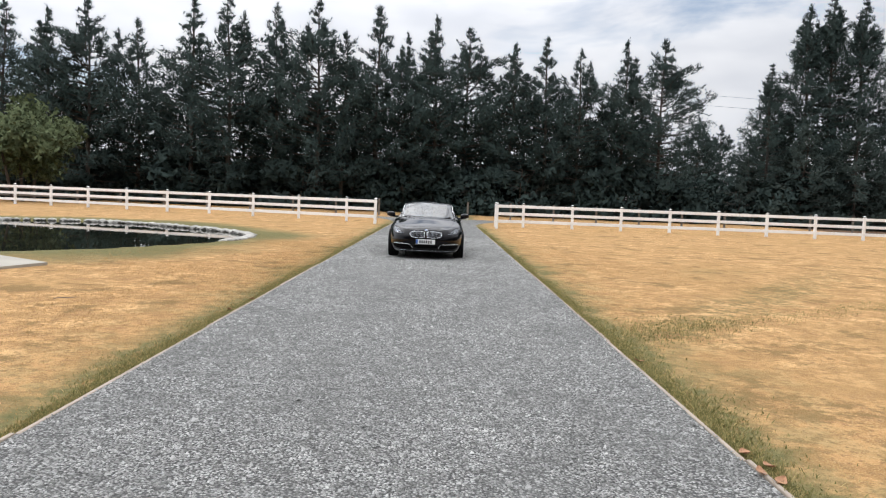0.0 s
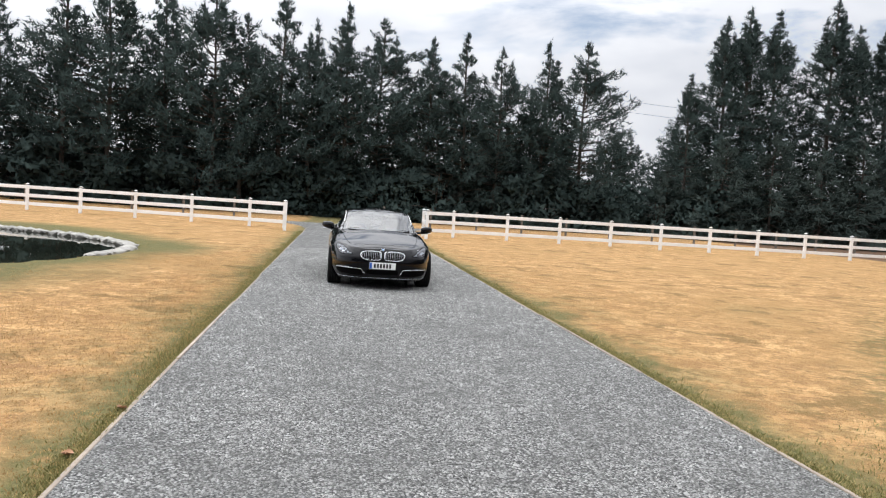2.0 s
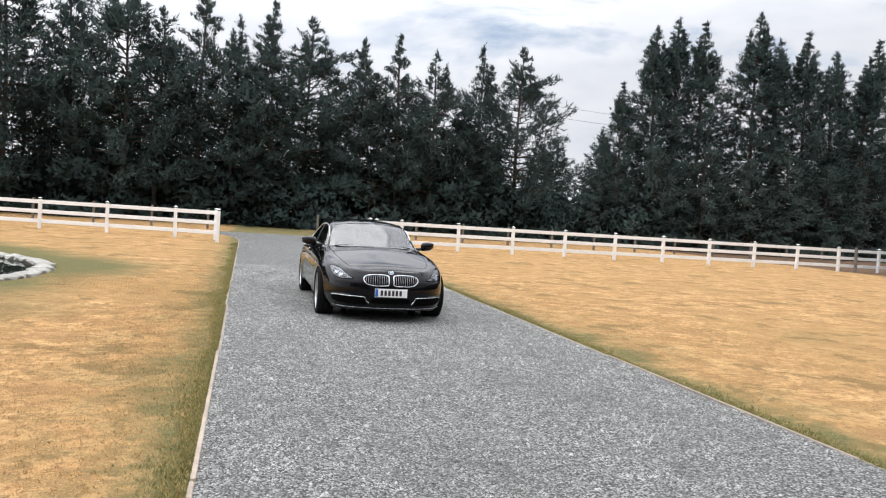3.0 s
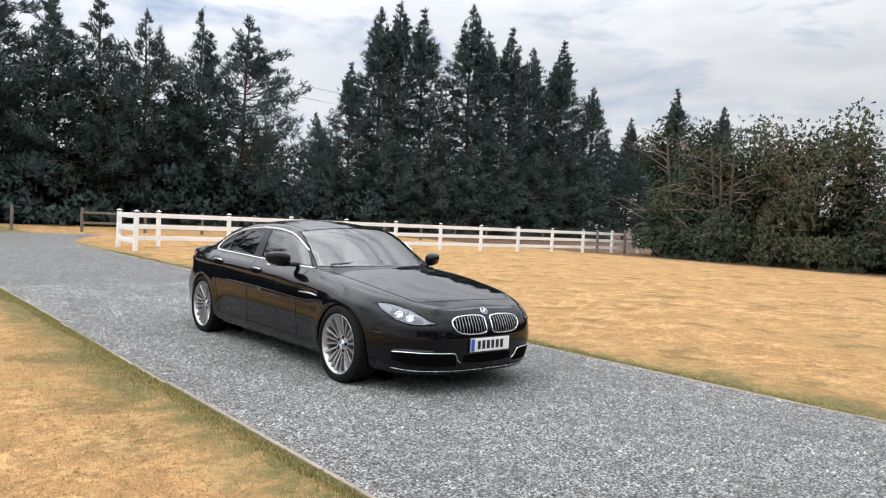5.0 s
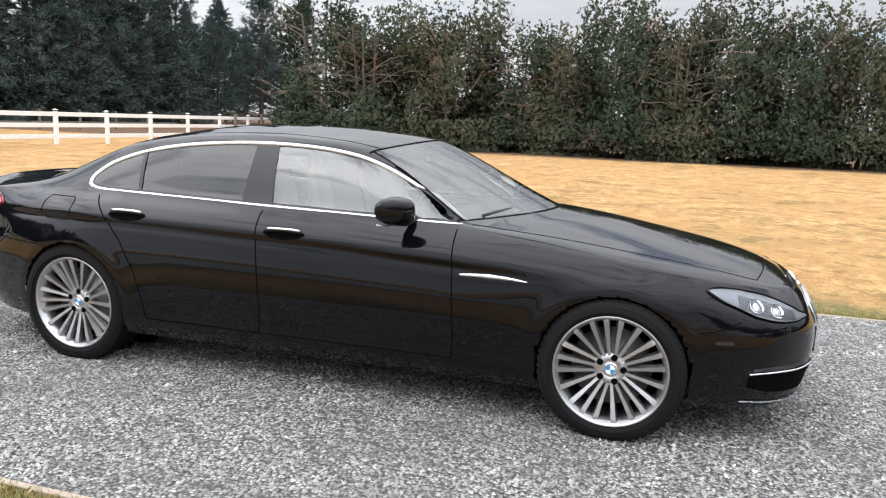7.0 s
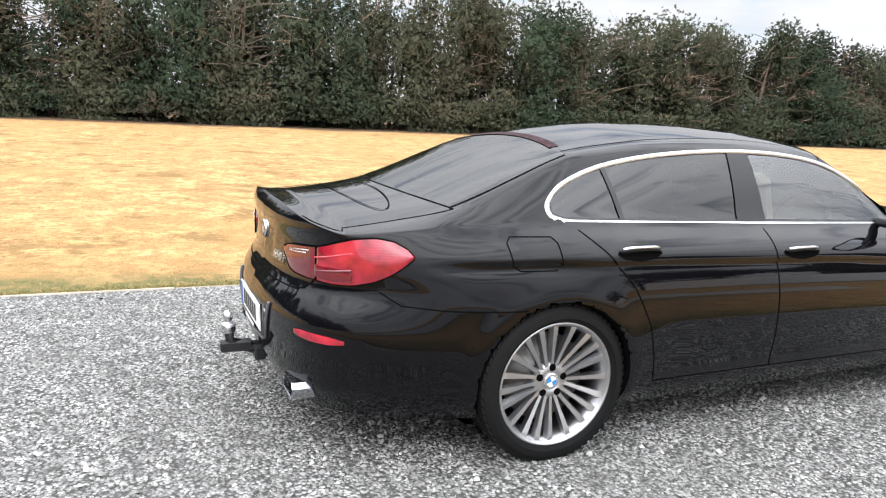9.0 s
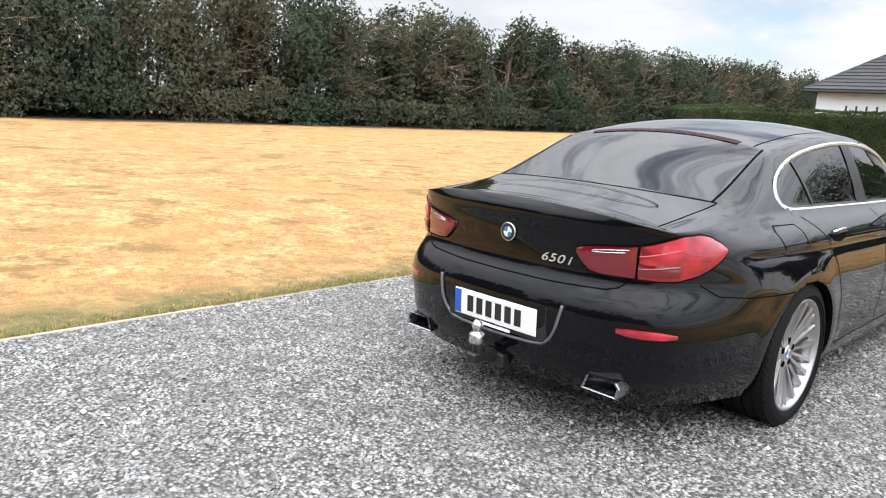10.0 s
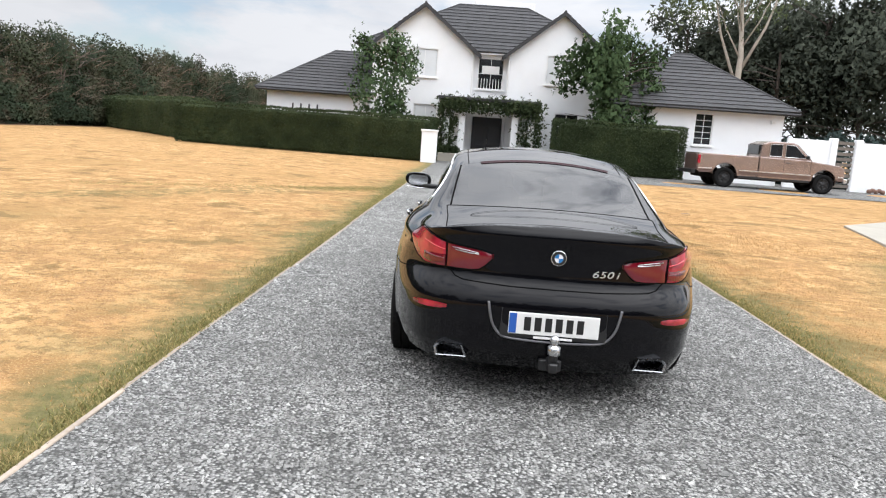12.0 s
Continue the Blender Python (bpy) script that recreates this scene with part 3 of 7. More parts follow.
# ---- trees and hedges ----
def tufts(rng, C, D, size, width, each, spread=0.7):
    """Needle or leaf clumps: narrow triangles that fan out round direction D from each centre C."""
    n = len(C)
    d = np.repeat(D, each, 0) + rng.normal(0, spread, (n * each, 3))
    d /= np.maximum(np.linalg.norm(d, axis=1), 1e-6)[:, None]
    c = np.repeat(C, each, 0) + rng.normal(0, size * 0.25, (n * each, 3))
    side = np.cross(d, rng.normal(size=(n * each, 3)))
    side /= np.maximum(np.linalg.norm(side, axis=1), 1e-6)[:, None]
    L = size * rng.uniform(0.6, 1.3, (n * each, 1))
    w = width * rng.uniform(0.6, 1.4, (n * each, 1))
    V = np.stack([c - side * w, c + side * w, c + d * L], 1)
    return V.reshape(-1, 3)


def mass_normals(rng, V, axis_up, rough=0.25):
    """Normals that point out from a tree's axis and up, so that its clumps shade as soft masses."""
    c = V.reshape(-1, 3, 3).mean(1)
    out = c * np.array([1, 1, 0])
    out /= np.maximum(np.linalg.norm(out, axis=1), 0.3)[:, None]
    n = out + np.array([0, 0, axis_up]) + rng.normal(0, rough, c.shape)
    return n / np.maximum(np.linalg.norm(n, axis=1), 1e-6)[:, None]


def limb_geo(geo, a, b, r0, r1, sag=0.0, sides=3):
    m = (Vector(a) + Vector(b)) / 2 - Vector((0, 0, sag))
    geo.tube([a, m, b], [r0, (r0 + r1) / 2, r1], sides, False)


def conifer_meshes(seed, h, radius, bare, droop, tuft, mat_, dens=1.0, spires=3, neck=0.68, cone=False):
    """Trunk and crown of a conifer: whorls of branches with needle clumps, and slim leading shoots above."""
    rng = np.random.default_rng(seed)
    trunk = Geo()
    bend = rng.uniform(-0.25, 0.25, 2)
    line = [(bend[0] * math.sin(k * 0.5), bend[1] * math.sin(k * 0.7), h * 0.96 * k / 8 - 0.3 * (k == 0)) for k in range(9)]
    trunk.tube(line, [0.024 * h * (1 - 0.93 * k / 8) * 0.5 + 0.015 for k in range(9)], 7)
    C, D, E, F = [], [], [], []

    def bough(base, a, L, rise, m, sag, C=C, D=D):
        tip = np.array([math.cos(a) * L, math.sin(a) * L, rise])
        limb_geo(trunk, tuple(base), tuple(base + tip * 0.92), 0.010 + 0.012 * L, 0.008, sag)
        t = rng.uniform(0.30, 1.0, m)[:, None] ** 0.8
        bow = np.zeros((m, 3))
        bow[:, 2] = -sag * 2 * (t * (1 - t))[:, 0] * 2
        C.append(base + tip * t + bow + rng.normal(0, 0.06 + 0.05 * L, (m, 3)) * np.array([1, 1, 0.4]))
        D.append(np.tile(tip / L * 0.7 + np.array([0, 0, 0.45 - droop]), (m, 1)))

    z = bare * h
    while z < h * (0.84 if cone else neck):
        f = z / h
        if cone:
            reach = radius * (1 - f) ** 0.7 * (1 - 0.35 * smoothstep(0.6, 0.9, f)) + 0.1
        else:
            reach = radius * (0.62 + 0.38 * math.sin(min(1, f / neck * 1.25 + 0.1) * math.pi / 2)) * (1 - 0.50 * smoothstep(0.6 * neck, neck, f))
        n = int(rng.integers(4, 7))
        turn = rng.uniform(0, 6.28)
        for k in range(n):
            L = reach * rng.uniform(0.55, 1.22)
            bough(np.array([0, 0, z]), turn + 6.28 * k / n + rng.normal(0, 0.3), L, (0.10 + 0.50 * f - droop) * L, max(3, int(L * 4.6 * dens)), (0.05 + droop * 0.25) * L)
        z += rng.uniform(0.34, 0.62) * (1.25 - 0.5 * f) / max(0.6, dens ** 0.5)
    # leading shoots, each with short upswept whorls
    for k in range(spires):
        a, rr = rng.uniform(0, 6.28), (rng.uniform(0.7, 1.9) if k else 0.0) * (0.5 if cone else 1.0)
        foot = np.array([math.cos(a) * rr, math.sin(a) * rr, h * ((neck if not cone else 0.78) - 0.08 * (k > 0))])
        top = h * (rng.uniform(0.80, 0.95) if k else 1.0)
        if cone and k:
            top = h * rng.uniform(0.86, 0.95)
        H = top - foot[2]
        limb_geo(trunk, (0, 0, foot[2] - 1.2 * (k > 0)), tuple(foot), 0.05, 0.04)
        limb_geo(trunk, tuple(foot), (foot[0], foot[1], top), 0.05, 0.012)
        zz = 0.0
        while zz < H - 0.25:
            g = zz / H
            for q in range(int(rng.integers(3, 6))):
                L = (0.13 + (1.15 if k == 0 else 0.75) * (1 - g) ** 1.2) * rng.uniform(0.5, 1.25)
                bough(foot + np.array([0, 0, zz]), rng.uniform(0, 6.28), L, L * rng.uniform(0.5, 1.1), max(3, int(L * 11 + 2)), -0.03, E, F)
            zz += rng.uniform(0.30, 0.52)
        m = 9
        t = np.linspace(0, 1, m)[:, None]
        E.append(np.hstack([np.full((m, 1), foot[0]), np.full((m, 1), foot[1]), top - 0.7 + 0.7 * t]) + rng.normal(0, 0.03, (m, 3)))
        F.append(np.tile((0, 0, 1.6), (m, 1)))
    C, D = np.concatenate(C), np.concatenate(D)
    V = np.concatenate([tufts(rng, C, D, tuft, tuft * 0.10, 7, 0.66), tufts(rng, np.concatenate(E), np.concatenate(F), 0.26, 0.038, 5, 0.5)])
    T = np.arange(len(V)).reshape(-1, 3)
    return trunk.mesh("trunk", M_BARK), fast_mesh("crown", V, T, mat_, normals=mass_normals(rng, V, 0.8, 0.15))


def smoothstep(a, b, x):
    t = min(1.0, max(0.0, (x - a) / (b - a)))
    return t * t * (3 - 2 * t)


def tree_from(meshes, name, label, category, group, at):
    t = thing(name, label, category, group, at=at)
    part("trunk", meshes[0], None, t)
    part("crown", meshes[1], None, t)
    return t


PINES = [conifer_meshes(10 + k, 16.0, r, b, 0.05, 0.44, M_PINE, 1.0, n, nk) for k, (r, b, n, nk) in enumerate([(4.8, .13, 3, .76), (4.2, .20, 2, .70), (5.0, .10, 4, .80), (4.5, .16, 3, .75), (4.1, .22, 1, .70)])]
TALLS = [conifer_meshes(30 + k, 20.0, r, .06, 0.12, 0.42, M_PINE, 1.15, 4, cone=True) for k, r in enumerate([5.2, 4.6, 5.6])]
SPRUCES = [conifer_meshes(40 + k, 9.0, 4.2, .03, 0.30, 0.40, M_SPRUCE, 1.5, 1, cone=True) for k in range(2)]


def plant_pines():
    rng = random.Random(11)
    row = [(-37.3, 16.7), (-33.7, 16.3), (-29.9, 16.9), (-26.3, 15.7), (-21.0, 17.3), (-18.0, 17.6), (-14.3, 17.4), (-10.4, 17.4), (-8.2, 15.0), (-5.4, 17.3), (-3.0, 15.2),
           (-0.6, 16.9), (2.3, 16.1), (6.3, 14.8), (8.9, 15.2), (11.8, 14.4), (16.1, 15.6), (18.8, 15.4)]
    for i, (x, h) in enumerate(row):
        s = h / 16.0
        m = Matrix.LocRotScale((x, 46 + rng.uniform(-1.2, 1.2), 0), Euler((0, 0, rng.uniform(0, 6.28))), (s * rng.uniform(0.9, 1.1), s, s))
        tree_from(PINES[i % 5], "pine_tree", "tall dark green pine in the shelter row", "pine tree", "pines beyond the fence", m)
    for i in range(19):
        x = -50 + i * 3.9 + rng.uniform(-1, 1)
        s = rng.uniform(0.64, 0.80)
        m = Matrix.LocRotScale((x, 51 + rng.uniform(-1.5, 2.5), 0), Euler((0, 0, rng.uniform(0, 6.28))), (s * 1.3, s * 1.3, s))
        if x < 20:
            tree_from(PINES[(i + 2) % 5], "pine_tree", "shorter dark pine behind the front row", "pine tree", "pines behind", m)
    tall = [(28.8, 14.0), (32.4, 19.6), (34.6, 20.6), (37.8, 20.7), (41.9, 21.6), (45.0, 19.9), (47.5, 20.6), (51.6, 19.6), (55.0, 19.4), (57.5, 21.5), (62.0, 17.2), (67.4, 14.3), (76.0, 18.9), (90.0, 18.8)]
    for i, (x, h) in enumerate(tall):
        s = h / 20.0
        m = Matrix.LocRotScale((x, 48 + rng.uniform(-1, 1.5), 0), Euler((0, 0, rng.uniform(0, 6.28))), (s, s, s))
        tree_from(TALLS[i % 3], "pine_tree", "very tall dense dark conifer", "pine tree", "tall conifers", m)
    for i in range(10):
        s = rng.uniform(0.72, 0.92)
        tree_from(PINES[(i * 2) % 5], "pine_tree", "dark pine behind the tall conifers", "pine tree", "pines behind the conifers", Matrix.LocRotScale((57 + i * 4.1, 54 + rng.uniform(-1, 2), 0), Euler((0, 0, i * 1.9)), (s * 1.15, s * 1.15, s)))
    for i, (x, y, h) in enumerate([(27.0, 46.5, 6.0), (30.5, 43.5, 8.5), (34.5, 43.0, 9.0), (38.5, 42.5, 8.0), (42.5, 43.0, 9.2), (47.0, 43.0, 8.2), (51.5, 43.5, 9.0), (56.0, 44, 8.6)]):
        s = h / 9.0
        tree_from(SPRUCES[i % 2], "spruce_tree", "low grey-green spruce with drooping boughs", "spruce", "spruces before the conifers", Matrix.LocRotScale((x, y, 0), Euler((0, 0, i * 1.7)), (s, s, s)))
    for i in range(12):
        x, y = 17 + i * 2.6, 72 + 4 * math.sin(i * 2.1)
        s = rng.uniform(0.62, 0.8)
        tree_from(PINES[i % 5], "pine_tree", "distant dark pine beyond the gap", "pine tree", "distant pines", Matrix.LocRotScale((x, y, 0), Euler((0, 0, i)), (s, s, s)))


def bushy_meshes(seed, h, r, mat_, leaf, n, stems=4, dead=0, ball=0.0, bark=None, base=0.03, wild=1.0, column=False, thin=0.0, broad=0.36, each=3):
    """Trunks and crown of a broad tree: limbs that fork, with leaf clumps round their ends."""
    rng = np.random.default_rng(seed)
    wood = Geo()
    C, D = [], []
    for k in range(stems):
        a = rng.uniform(0, 2 * math.pi)
        foot = Vector((math.cos(a) * r * 0.18, math.sin(a) * r * 0.18, -0.1)) if stems > 1 else Vector((0, 0, -0.1))
        top = Vector((math.cos(a) * r * 0.45, math.sin(a) * r * 0.45, h * rng.uniform(0.6, 0.85)))
        limb_geo(wood, tuple(foot), tuple(top), 0.016 * h, 0.006 * h, 0.0, 6)
        for j in range(10):
            t = rng.uniform(0.12, 1.0)
            p = foot.lerp(top, t)
            b = rng.uniform(0, 2 * math.pi)
            L = r * rng.uniform(0.45, 0.95)
            q = p + Vector((math.cos(b) * L, math.sin(b) * L, rng.uniform(-0.1, 0.5) * L))
            limb_geo(wood, tuple(p), tuple(q), 0.005 * h, 0.0015 * h, -0.05 * L)
    m = n
    lobes = rng.normal(0, 1, (26, 3))
    lobes /= np.linalg.norm(lobes, axis=1)[:, None]
    lobes *= rng.uniform(0.25, 0.82 * wild, (26, 1))
    if column:
        ang, rad = rng.uniform(0, 2 * math.pi, 26), np.sqrt(rng.uniform(0.1, 1, 26)) * 0.72
        lobes = np.stack([np.cos(ang) * rad, np.sin(ang) * rad, np.linspace(-0.97, 0.72, 26)], 1)
    which = rng.integers(0, 26, m)
    u = rng.normal(0, 1, (m, 3))
    u /= np.linalg.norm(u, axis=1)[:, None]
    p = lobes[which] + u * rng.uniform(0.12, 0.36, (m, 1))
    p = p[rng.uniform(0, 1, m) > thin * np.clip(p[:, 2] * 0.9 + 0.25, 0, 1)]
    m = len(p)
    u = rng.normal(0, 1, (m, 3))
    zc = h * (0.5 + base)
    P = np.stack([p[:, 0] * r, p[:, 1] * r, zc + p[:, 2] * (h * 0.5 - base * h)], 1)
    if column:
        k = m // 5
        a, rad = rng.uniform(0, 6.28, k), r * np.sqrt(rng.uniform(0.25, 1, k)) * 0.95
        P = np.concatenate([P, np.stack([np.cos(a) * rad, np.sin(a) * rad, rng.uniform(0.05, 0.2, k) * h], 1)])
        u = np.concatenate([u, np.stack([np.cos(a), np.sin(a), rng.normal(0.2, 0.5, k)], 1)])
    P[:, 2] = np.maximum(P[:, 2], 0.06)
    V = tufts(rng, P, u * 0.8 + np.array([0, 0, 0.25]), leaf, leaf * broad, each, 0.8)
    T = np.arange(len(V)).reshape(-1, 3)
    meshes = [wood.mesh("trunk", bark or M_BARK), fast_mesh("crown", V, T, mat_, normals=mass_normals(rng, V, 0.7, 0.2))]
    if dead:
        tw = Geo()
        for k in range(dead):
            a, zz = rng.uniform(0, 2 * math.pi), rng.uniform(0.10, 0.80) * h
            c = Vector((math.cos(a) * r * rng.uniform(0.4, 0.8), math.sin(a) * r * rng.uniform(0.4, 0.8), zz))
            d = Vector((math.cos(a), math.sin(a), rng.uniform(-0.2, 0.9))).normalized() * rng.uniform(0.5, 1.5)
            tw.tube([c, c + d * 0.5 + Vector((0, 0, 0.05)), c + d], [0.018, 0.012, 0.004], 3, False)
            for j in range(5):
                s = c + d * rng.uniform(0.2, 0.9)
                e = s + (d * 0.4 + Vector(rng.normal(0, 0.3, 3)))
                tw.tube([s, e], [0.007, 0.002], 3, False)
        meshes.append(tw.mesh("dead_branch", M_TWIG))
    return meshes


BELT = [bushy_meshes(60 + k, 7.0, 3.1, M_CYPRESS, lf, n, 4, d, base=-0.02, column=True, bark=M_GREYBARK, thin=th, broad=0.33, each=4) for k, (lf, n, d, th) in enumerate([(.15, 7600, 50, .50), (.14, 7800, 30, .20), (.15, 7200, 60, .55), (.14, 7800, 36, .25), (.15, 6600, 90, .4), (.14, 8000, 20, .15)])]
GARDEN = [bushy_meshes(70, 6.6, 1.75, M_BROADLEAF, 0.16, 2000, 1, 0, bark=M_BARK, base=0.10, wild=1.35), bushy_meshes(71, 6.0, 2.1, M_BROADLEAF, 0.16, 4200, 1, 0, bark=M_BARK, base=0.06, wild=1.2)]
BIG = [bushy_meshes(80 + k, 15.0, 6.0, M_GREYLEAF, 0.34, 6000, 3, 20, base=0.05) for k in range(2)]
BUSH = bushy_meshes(90, 7.6, 4.2, M_BUSH, 0.30, 3400, 3, 0)


def plant_belt():
    rng = random.Random(5)
    y, i = 17.5, 0
    while y > -104:
        s = rng.uniform(0.90, 1.10)
        t = thing("hedge_tree", "green and brown overgrown shelter hedge tree", "hedge tree", "shelter hedge", at=Matrix.LocRotScale((32.2 + rng.uniform(-0.8, 0.8), y, 0), Euler((0, 0, rng.uniform(0, 6.28))), (s, s, 1.04 * rng.uniform(0.88, 1.08))))
        kind_ = rng.choice((0, 2, 0, 2, 4, 3)) if y > -9 else rng.choice((1, 3, 5, 3, 1, 4, 0))
        part("trunk", BELT[kind_][0], None, t)
        part("crown", BELT[kind_][1], None, t)
        tagged(part("dead_branch", BELT[kind_][2], None, t, "bare brown twigs"), kind="stuff")
        y -= 2.55 if y > -60 else 3.2
        i += 1


def hedge(path, width, height, label, n, seed):
    """A clipped hedge along a path: a dark core full of leaves, cut square."""
    rng = np.random.default_rng(seed)
    core, V = Geo(), []
    for (x0, y0), (x1, y1) in zip(path[:-1], path[1:]):
        a, b = np.array([x0, y0]), np.array([x1, y1])
        L = np.linalg.norm(b - a)
        t = (b - a) / L
        s = np.array([-t[1], t[0]])
        mid = (a + b) / 2
        core.box((*mid, height * 0.48), (L + width * 0.7, width * 0.84, height * 0.94), 0.12, Matrix.Rotation(math.atan2(t[1], t[0]), 3, "Z").to_4x4())
        m = n // (len(path) - 1)
        u, kind = rng.uniform(-0.5 * width, L + 0.5 * width, m), rng.integers(0, 5, m)
        off = np.where(kind < 2, -width / 2, np.where(kind < 4, width / 2, rng.uniform(-width / 2, width / 2, m)))
        z = np.where(kind == 4, height, rng.uniform(0.03, height, m))
        wob = np.array([0.06 * noise.noise((q * 0.8, zz * 0.9, seed)) for q, zz in zip(u, z)])
        off = off * (1 + wob)
        P = np.stack([a[0] + t[0] * u + s[0] * off, a[1] + t[1] * u + s[1] * off, z + wob], 1)
        N = np.where((kind == 4)[:, None], np.array([0, 0, 1.0]), np.sign(off)[:, None] * np.array([s[0], s[1], 0.2]))
        V.append(tufts(rng, P, N * 0.6, 0.085, 0.030, 2, 0.8))
        for end, sg in ((a, -1), (b, 1)):
            k = m // 10
            P = np.stack([end[0] + t[0] * sg * width / 2 + s[0] * (w := rng.uniform(-width / 2, width / 2, k)), end[1] + t[1] * sg * width / 2 + s[1] * w, rng.uniform(0.03, height, k)], 1)
            V.append(tufts(rng, P, np.tile([t[0] * sg, t[1] * sg, 0.2], (k, 1)), 0.085, 0.030, 2, 0.8))
    h = thing("hedge", label, "hedge")
    part("hedge_core", core, M_HEDGE, h)
    V = np.concatenate(V)
    part("leaves", fast_mesh("leaves", V, np.arange(len(V)).reshape(-1, 3), M_HEDGE), None, h)


UNDER = [bushy_meshes(95 + k, 4.2, 3.0, M_PINE, 0.40, 1200, 3, 0, base=-0.02, column=True) for k in range(2)]


def plant_under():
    """Low dark growth at the foot of the pines."""
    rng = random.Random(21)
    for i in range(34):
        x = -52 + i * 3.1 + rng.uniform(-0.6, 0.6)
        s = rng.uniform(0.7, 1.2)
        tree_from(UNDER[i % 2], "shrub", "dark shrub under the pine row", "shrub", "shrubs under the pines", Matrix.LocRotScale((x, 44.5 + rng.uniform(-0.8, 3.5), 0), Euler((0, 0, i * 2.0)), (s * 1.15, s, s)))


def plant_back():
    """Growth that closes the view under the crowns."""
    for i in range(22):
        tree_from(UNDER[i % 2], "shrub", "dark shrub behind the pine row", "shrub", "shrubs behind the pines", Matrix.LocRotScale((-54 + i * 5.2, 57 + 1.5 * math.sin(i * 2.7), 0), Euler((0, 0, i * 1.1)), (1.5, 1.3, 1.15)))


plant_pines()
plant_under()
plant_back()
plant_belt()
tree_from(BUSH, "bush", "rounded pale green bush tree behind the fence", "bush", "", Matrix.Translation((-28.9, 34, 0)))
hedge([(2.95, -28.4), (15.2, -31.2)], 1.3, 2.08, "long clipped dark green hedge before the house", 16000, 1)
hedge([(16.6, -35.0), (28.6, -50.0)], 1.4, 2.35, "clipped dark hedge towards the shelter belt", 9000, 2)
hedge([(-4.4, -28.8), (-8.75, -28.8)], 1.8, 2.45, "square clipped dark green hedge beside the path", 12000, 3)
for gx, gy, gs, gi in ((5.0, -30.2, 1.0, 0), (-6.0, -30.0, 1.27, 1)):
    tree_from(GARDEN[gi], "garden_tree", "small leafy garden tree before the white house", "tree", "garden trees", Matrix.LocRotScale((gx, gy, 0), Euler((0, 0, gi)), (gs, gs, gs * 1.06)))
for k, (bx, by, bs, bi) in enumerate([(-9.0, -52.0, 0.62, 0), (-16.0, -50.0, 0.85, 1), (-22.0, -48.0, 0.95, 0), (-27.0, -44.0, 1.0, 1), (-33.0, -42.0, 1.0, 0), (-26.0, -56.0, 1.15, 0), (-36.0, -52.0, 1.15, 1), (-44.0, -40.0, 1.1, 1), (22.0, -80.0, 0.55, 0)]):
    tree_from(BIG[bi], "tree", "tall dark leafy tree behind the house", "tree", "trees behind the house", Matrix.LocRotScale((bx, by, 0), Euler((0, 0, k * 1.3)), (bs, bs, bs)))


def gum_tree():
    g = thing("gum_tree", "tall gum tree with pale bare trunk", "tree", at=pose(-17.6, -45, 0))
    wood = Geo()
    wood.tube([(0, 0, 0), (.2, 0, 4), (.1, 0, 8), (.6, 0, 13)], [.30, .25, .19, .08], 9)
    wood.tube([(.1, 0, 7), (-1.2, .3, 10), (-2.4, .3, 14)], [.13, .09, .03], 7)
    wood.tube([(.2, 0, 6), (1.6, -.2, 9.5), (2.6, -.2, 13.5)], [.12, .08, .03], 7)
    for k in range(9):
        a = k * 2.4
        z0 = 8 + 0.5 * k
        wood.tube([(.2, 0, z0), (.2 + math.cos(a) * 1.1, math.sin(a) * 1.0, z0 + 1.8), (.2 + math.cos(a) * 1.9, math.sin(a) * 1.6, z0 + 3.6)], [.07, .045, .015], 5)
    part("trunk", wood, M_PALEBARK, g, "pale bark", True)
    rng = np.random.default_rng(6)
    P = np.concatenate([rng.normal(c, (1.3, 1.0, .9), (260, 3)) for c in ((.6, 0, 14), (-2.5, 0, 14.5), (2.7, 0, 14), (-.5, 0, 12), (3.6, 0, 11.5))])
    V = tufts(rng, P, np.tile([0, 0, -.5], (len(P), 1)), .3, .06, 4, .8)
    part("crown", fast_mesh("crown", V, np.arange(len(V)).reshape(-1, 3), M_BUSH), None, g)


gum_tree()
# overhead wires before the pines
for k, dz in enumerate((0.0, -0.75)):
    wires = [(-80 + 160 * i / 24, 40 + 0.3 * k, 14.8 + dz - 6.7 * i / 24 - 0.5 * math.sin(math.pi * i / 24)) for i in range(25)]
    solo("overhead_cable", Geo().tube(wires, 0.011, 5), M_GUTTER, "thin black overhead power cable", "cable", "overhead cables")
# old wooden fence and posts past the white rails
wood_fence = thing("wire_fence", "old grey timber post fence before the pines", "fence")
post_me = Geo().box((0, 0, .55), (.12, .12, 1.25), .01).mesh("post", M_POSTWOOD)
rail_me = Geo().box((0, 0, 0), (3.0, .05, .11), .005).mesh("rail", M_POSTWOOD)
for k in range(26):
    part("post", post_me, None, wood_fence, at=pose(-40 + k * 3.0 + (0 if k < 13 else 3.2), 33.5, 0, 0, 0, 3 * math.sin(k * 5)))
    if k not in (12, 13):
        for z in (.45, .95):
            part("rail", rail_me, None, wood_fence, at=pose(-38.5 + k * 3.0 + (0 if k < 13 else 3.2), 33.42, z))

# rough timber posts where the white fence meets the shelter hedge
for px, py, ph in ((28.7, 20.7, 1.30), (31.2, 20.7, 1.36), (34.4, 20.9, 1.40)):
    solo("fence_post", Geo().tube([(0, 0, -.1), (.01, 0, ph * .5), (0, .01, ph - .02), (0, .01, ph)], [.085, .082, .078, .066], 10), M_POSTWOOD, "dark weathered round timber fence post", "fence post", "timber posts", at=pose(px, py, 0, 1.5 * math.sin(px), 0, 0))


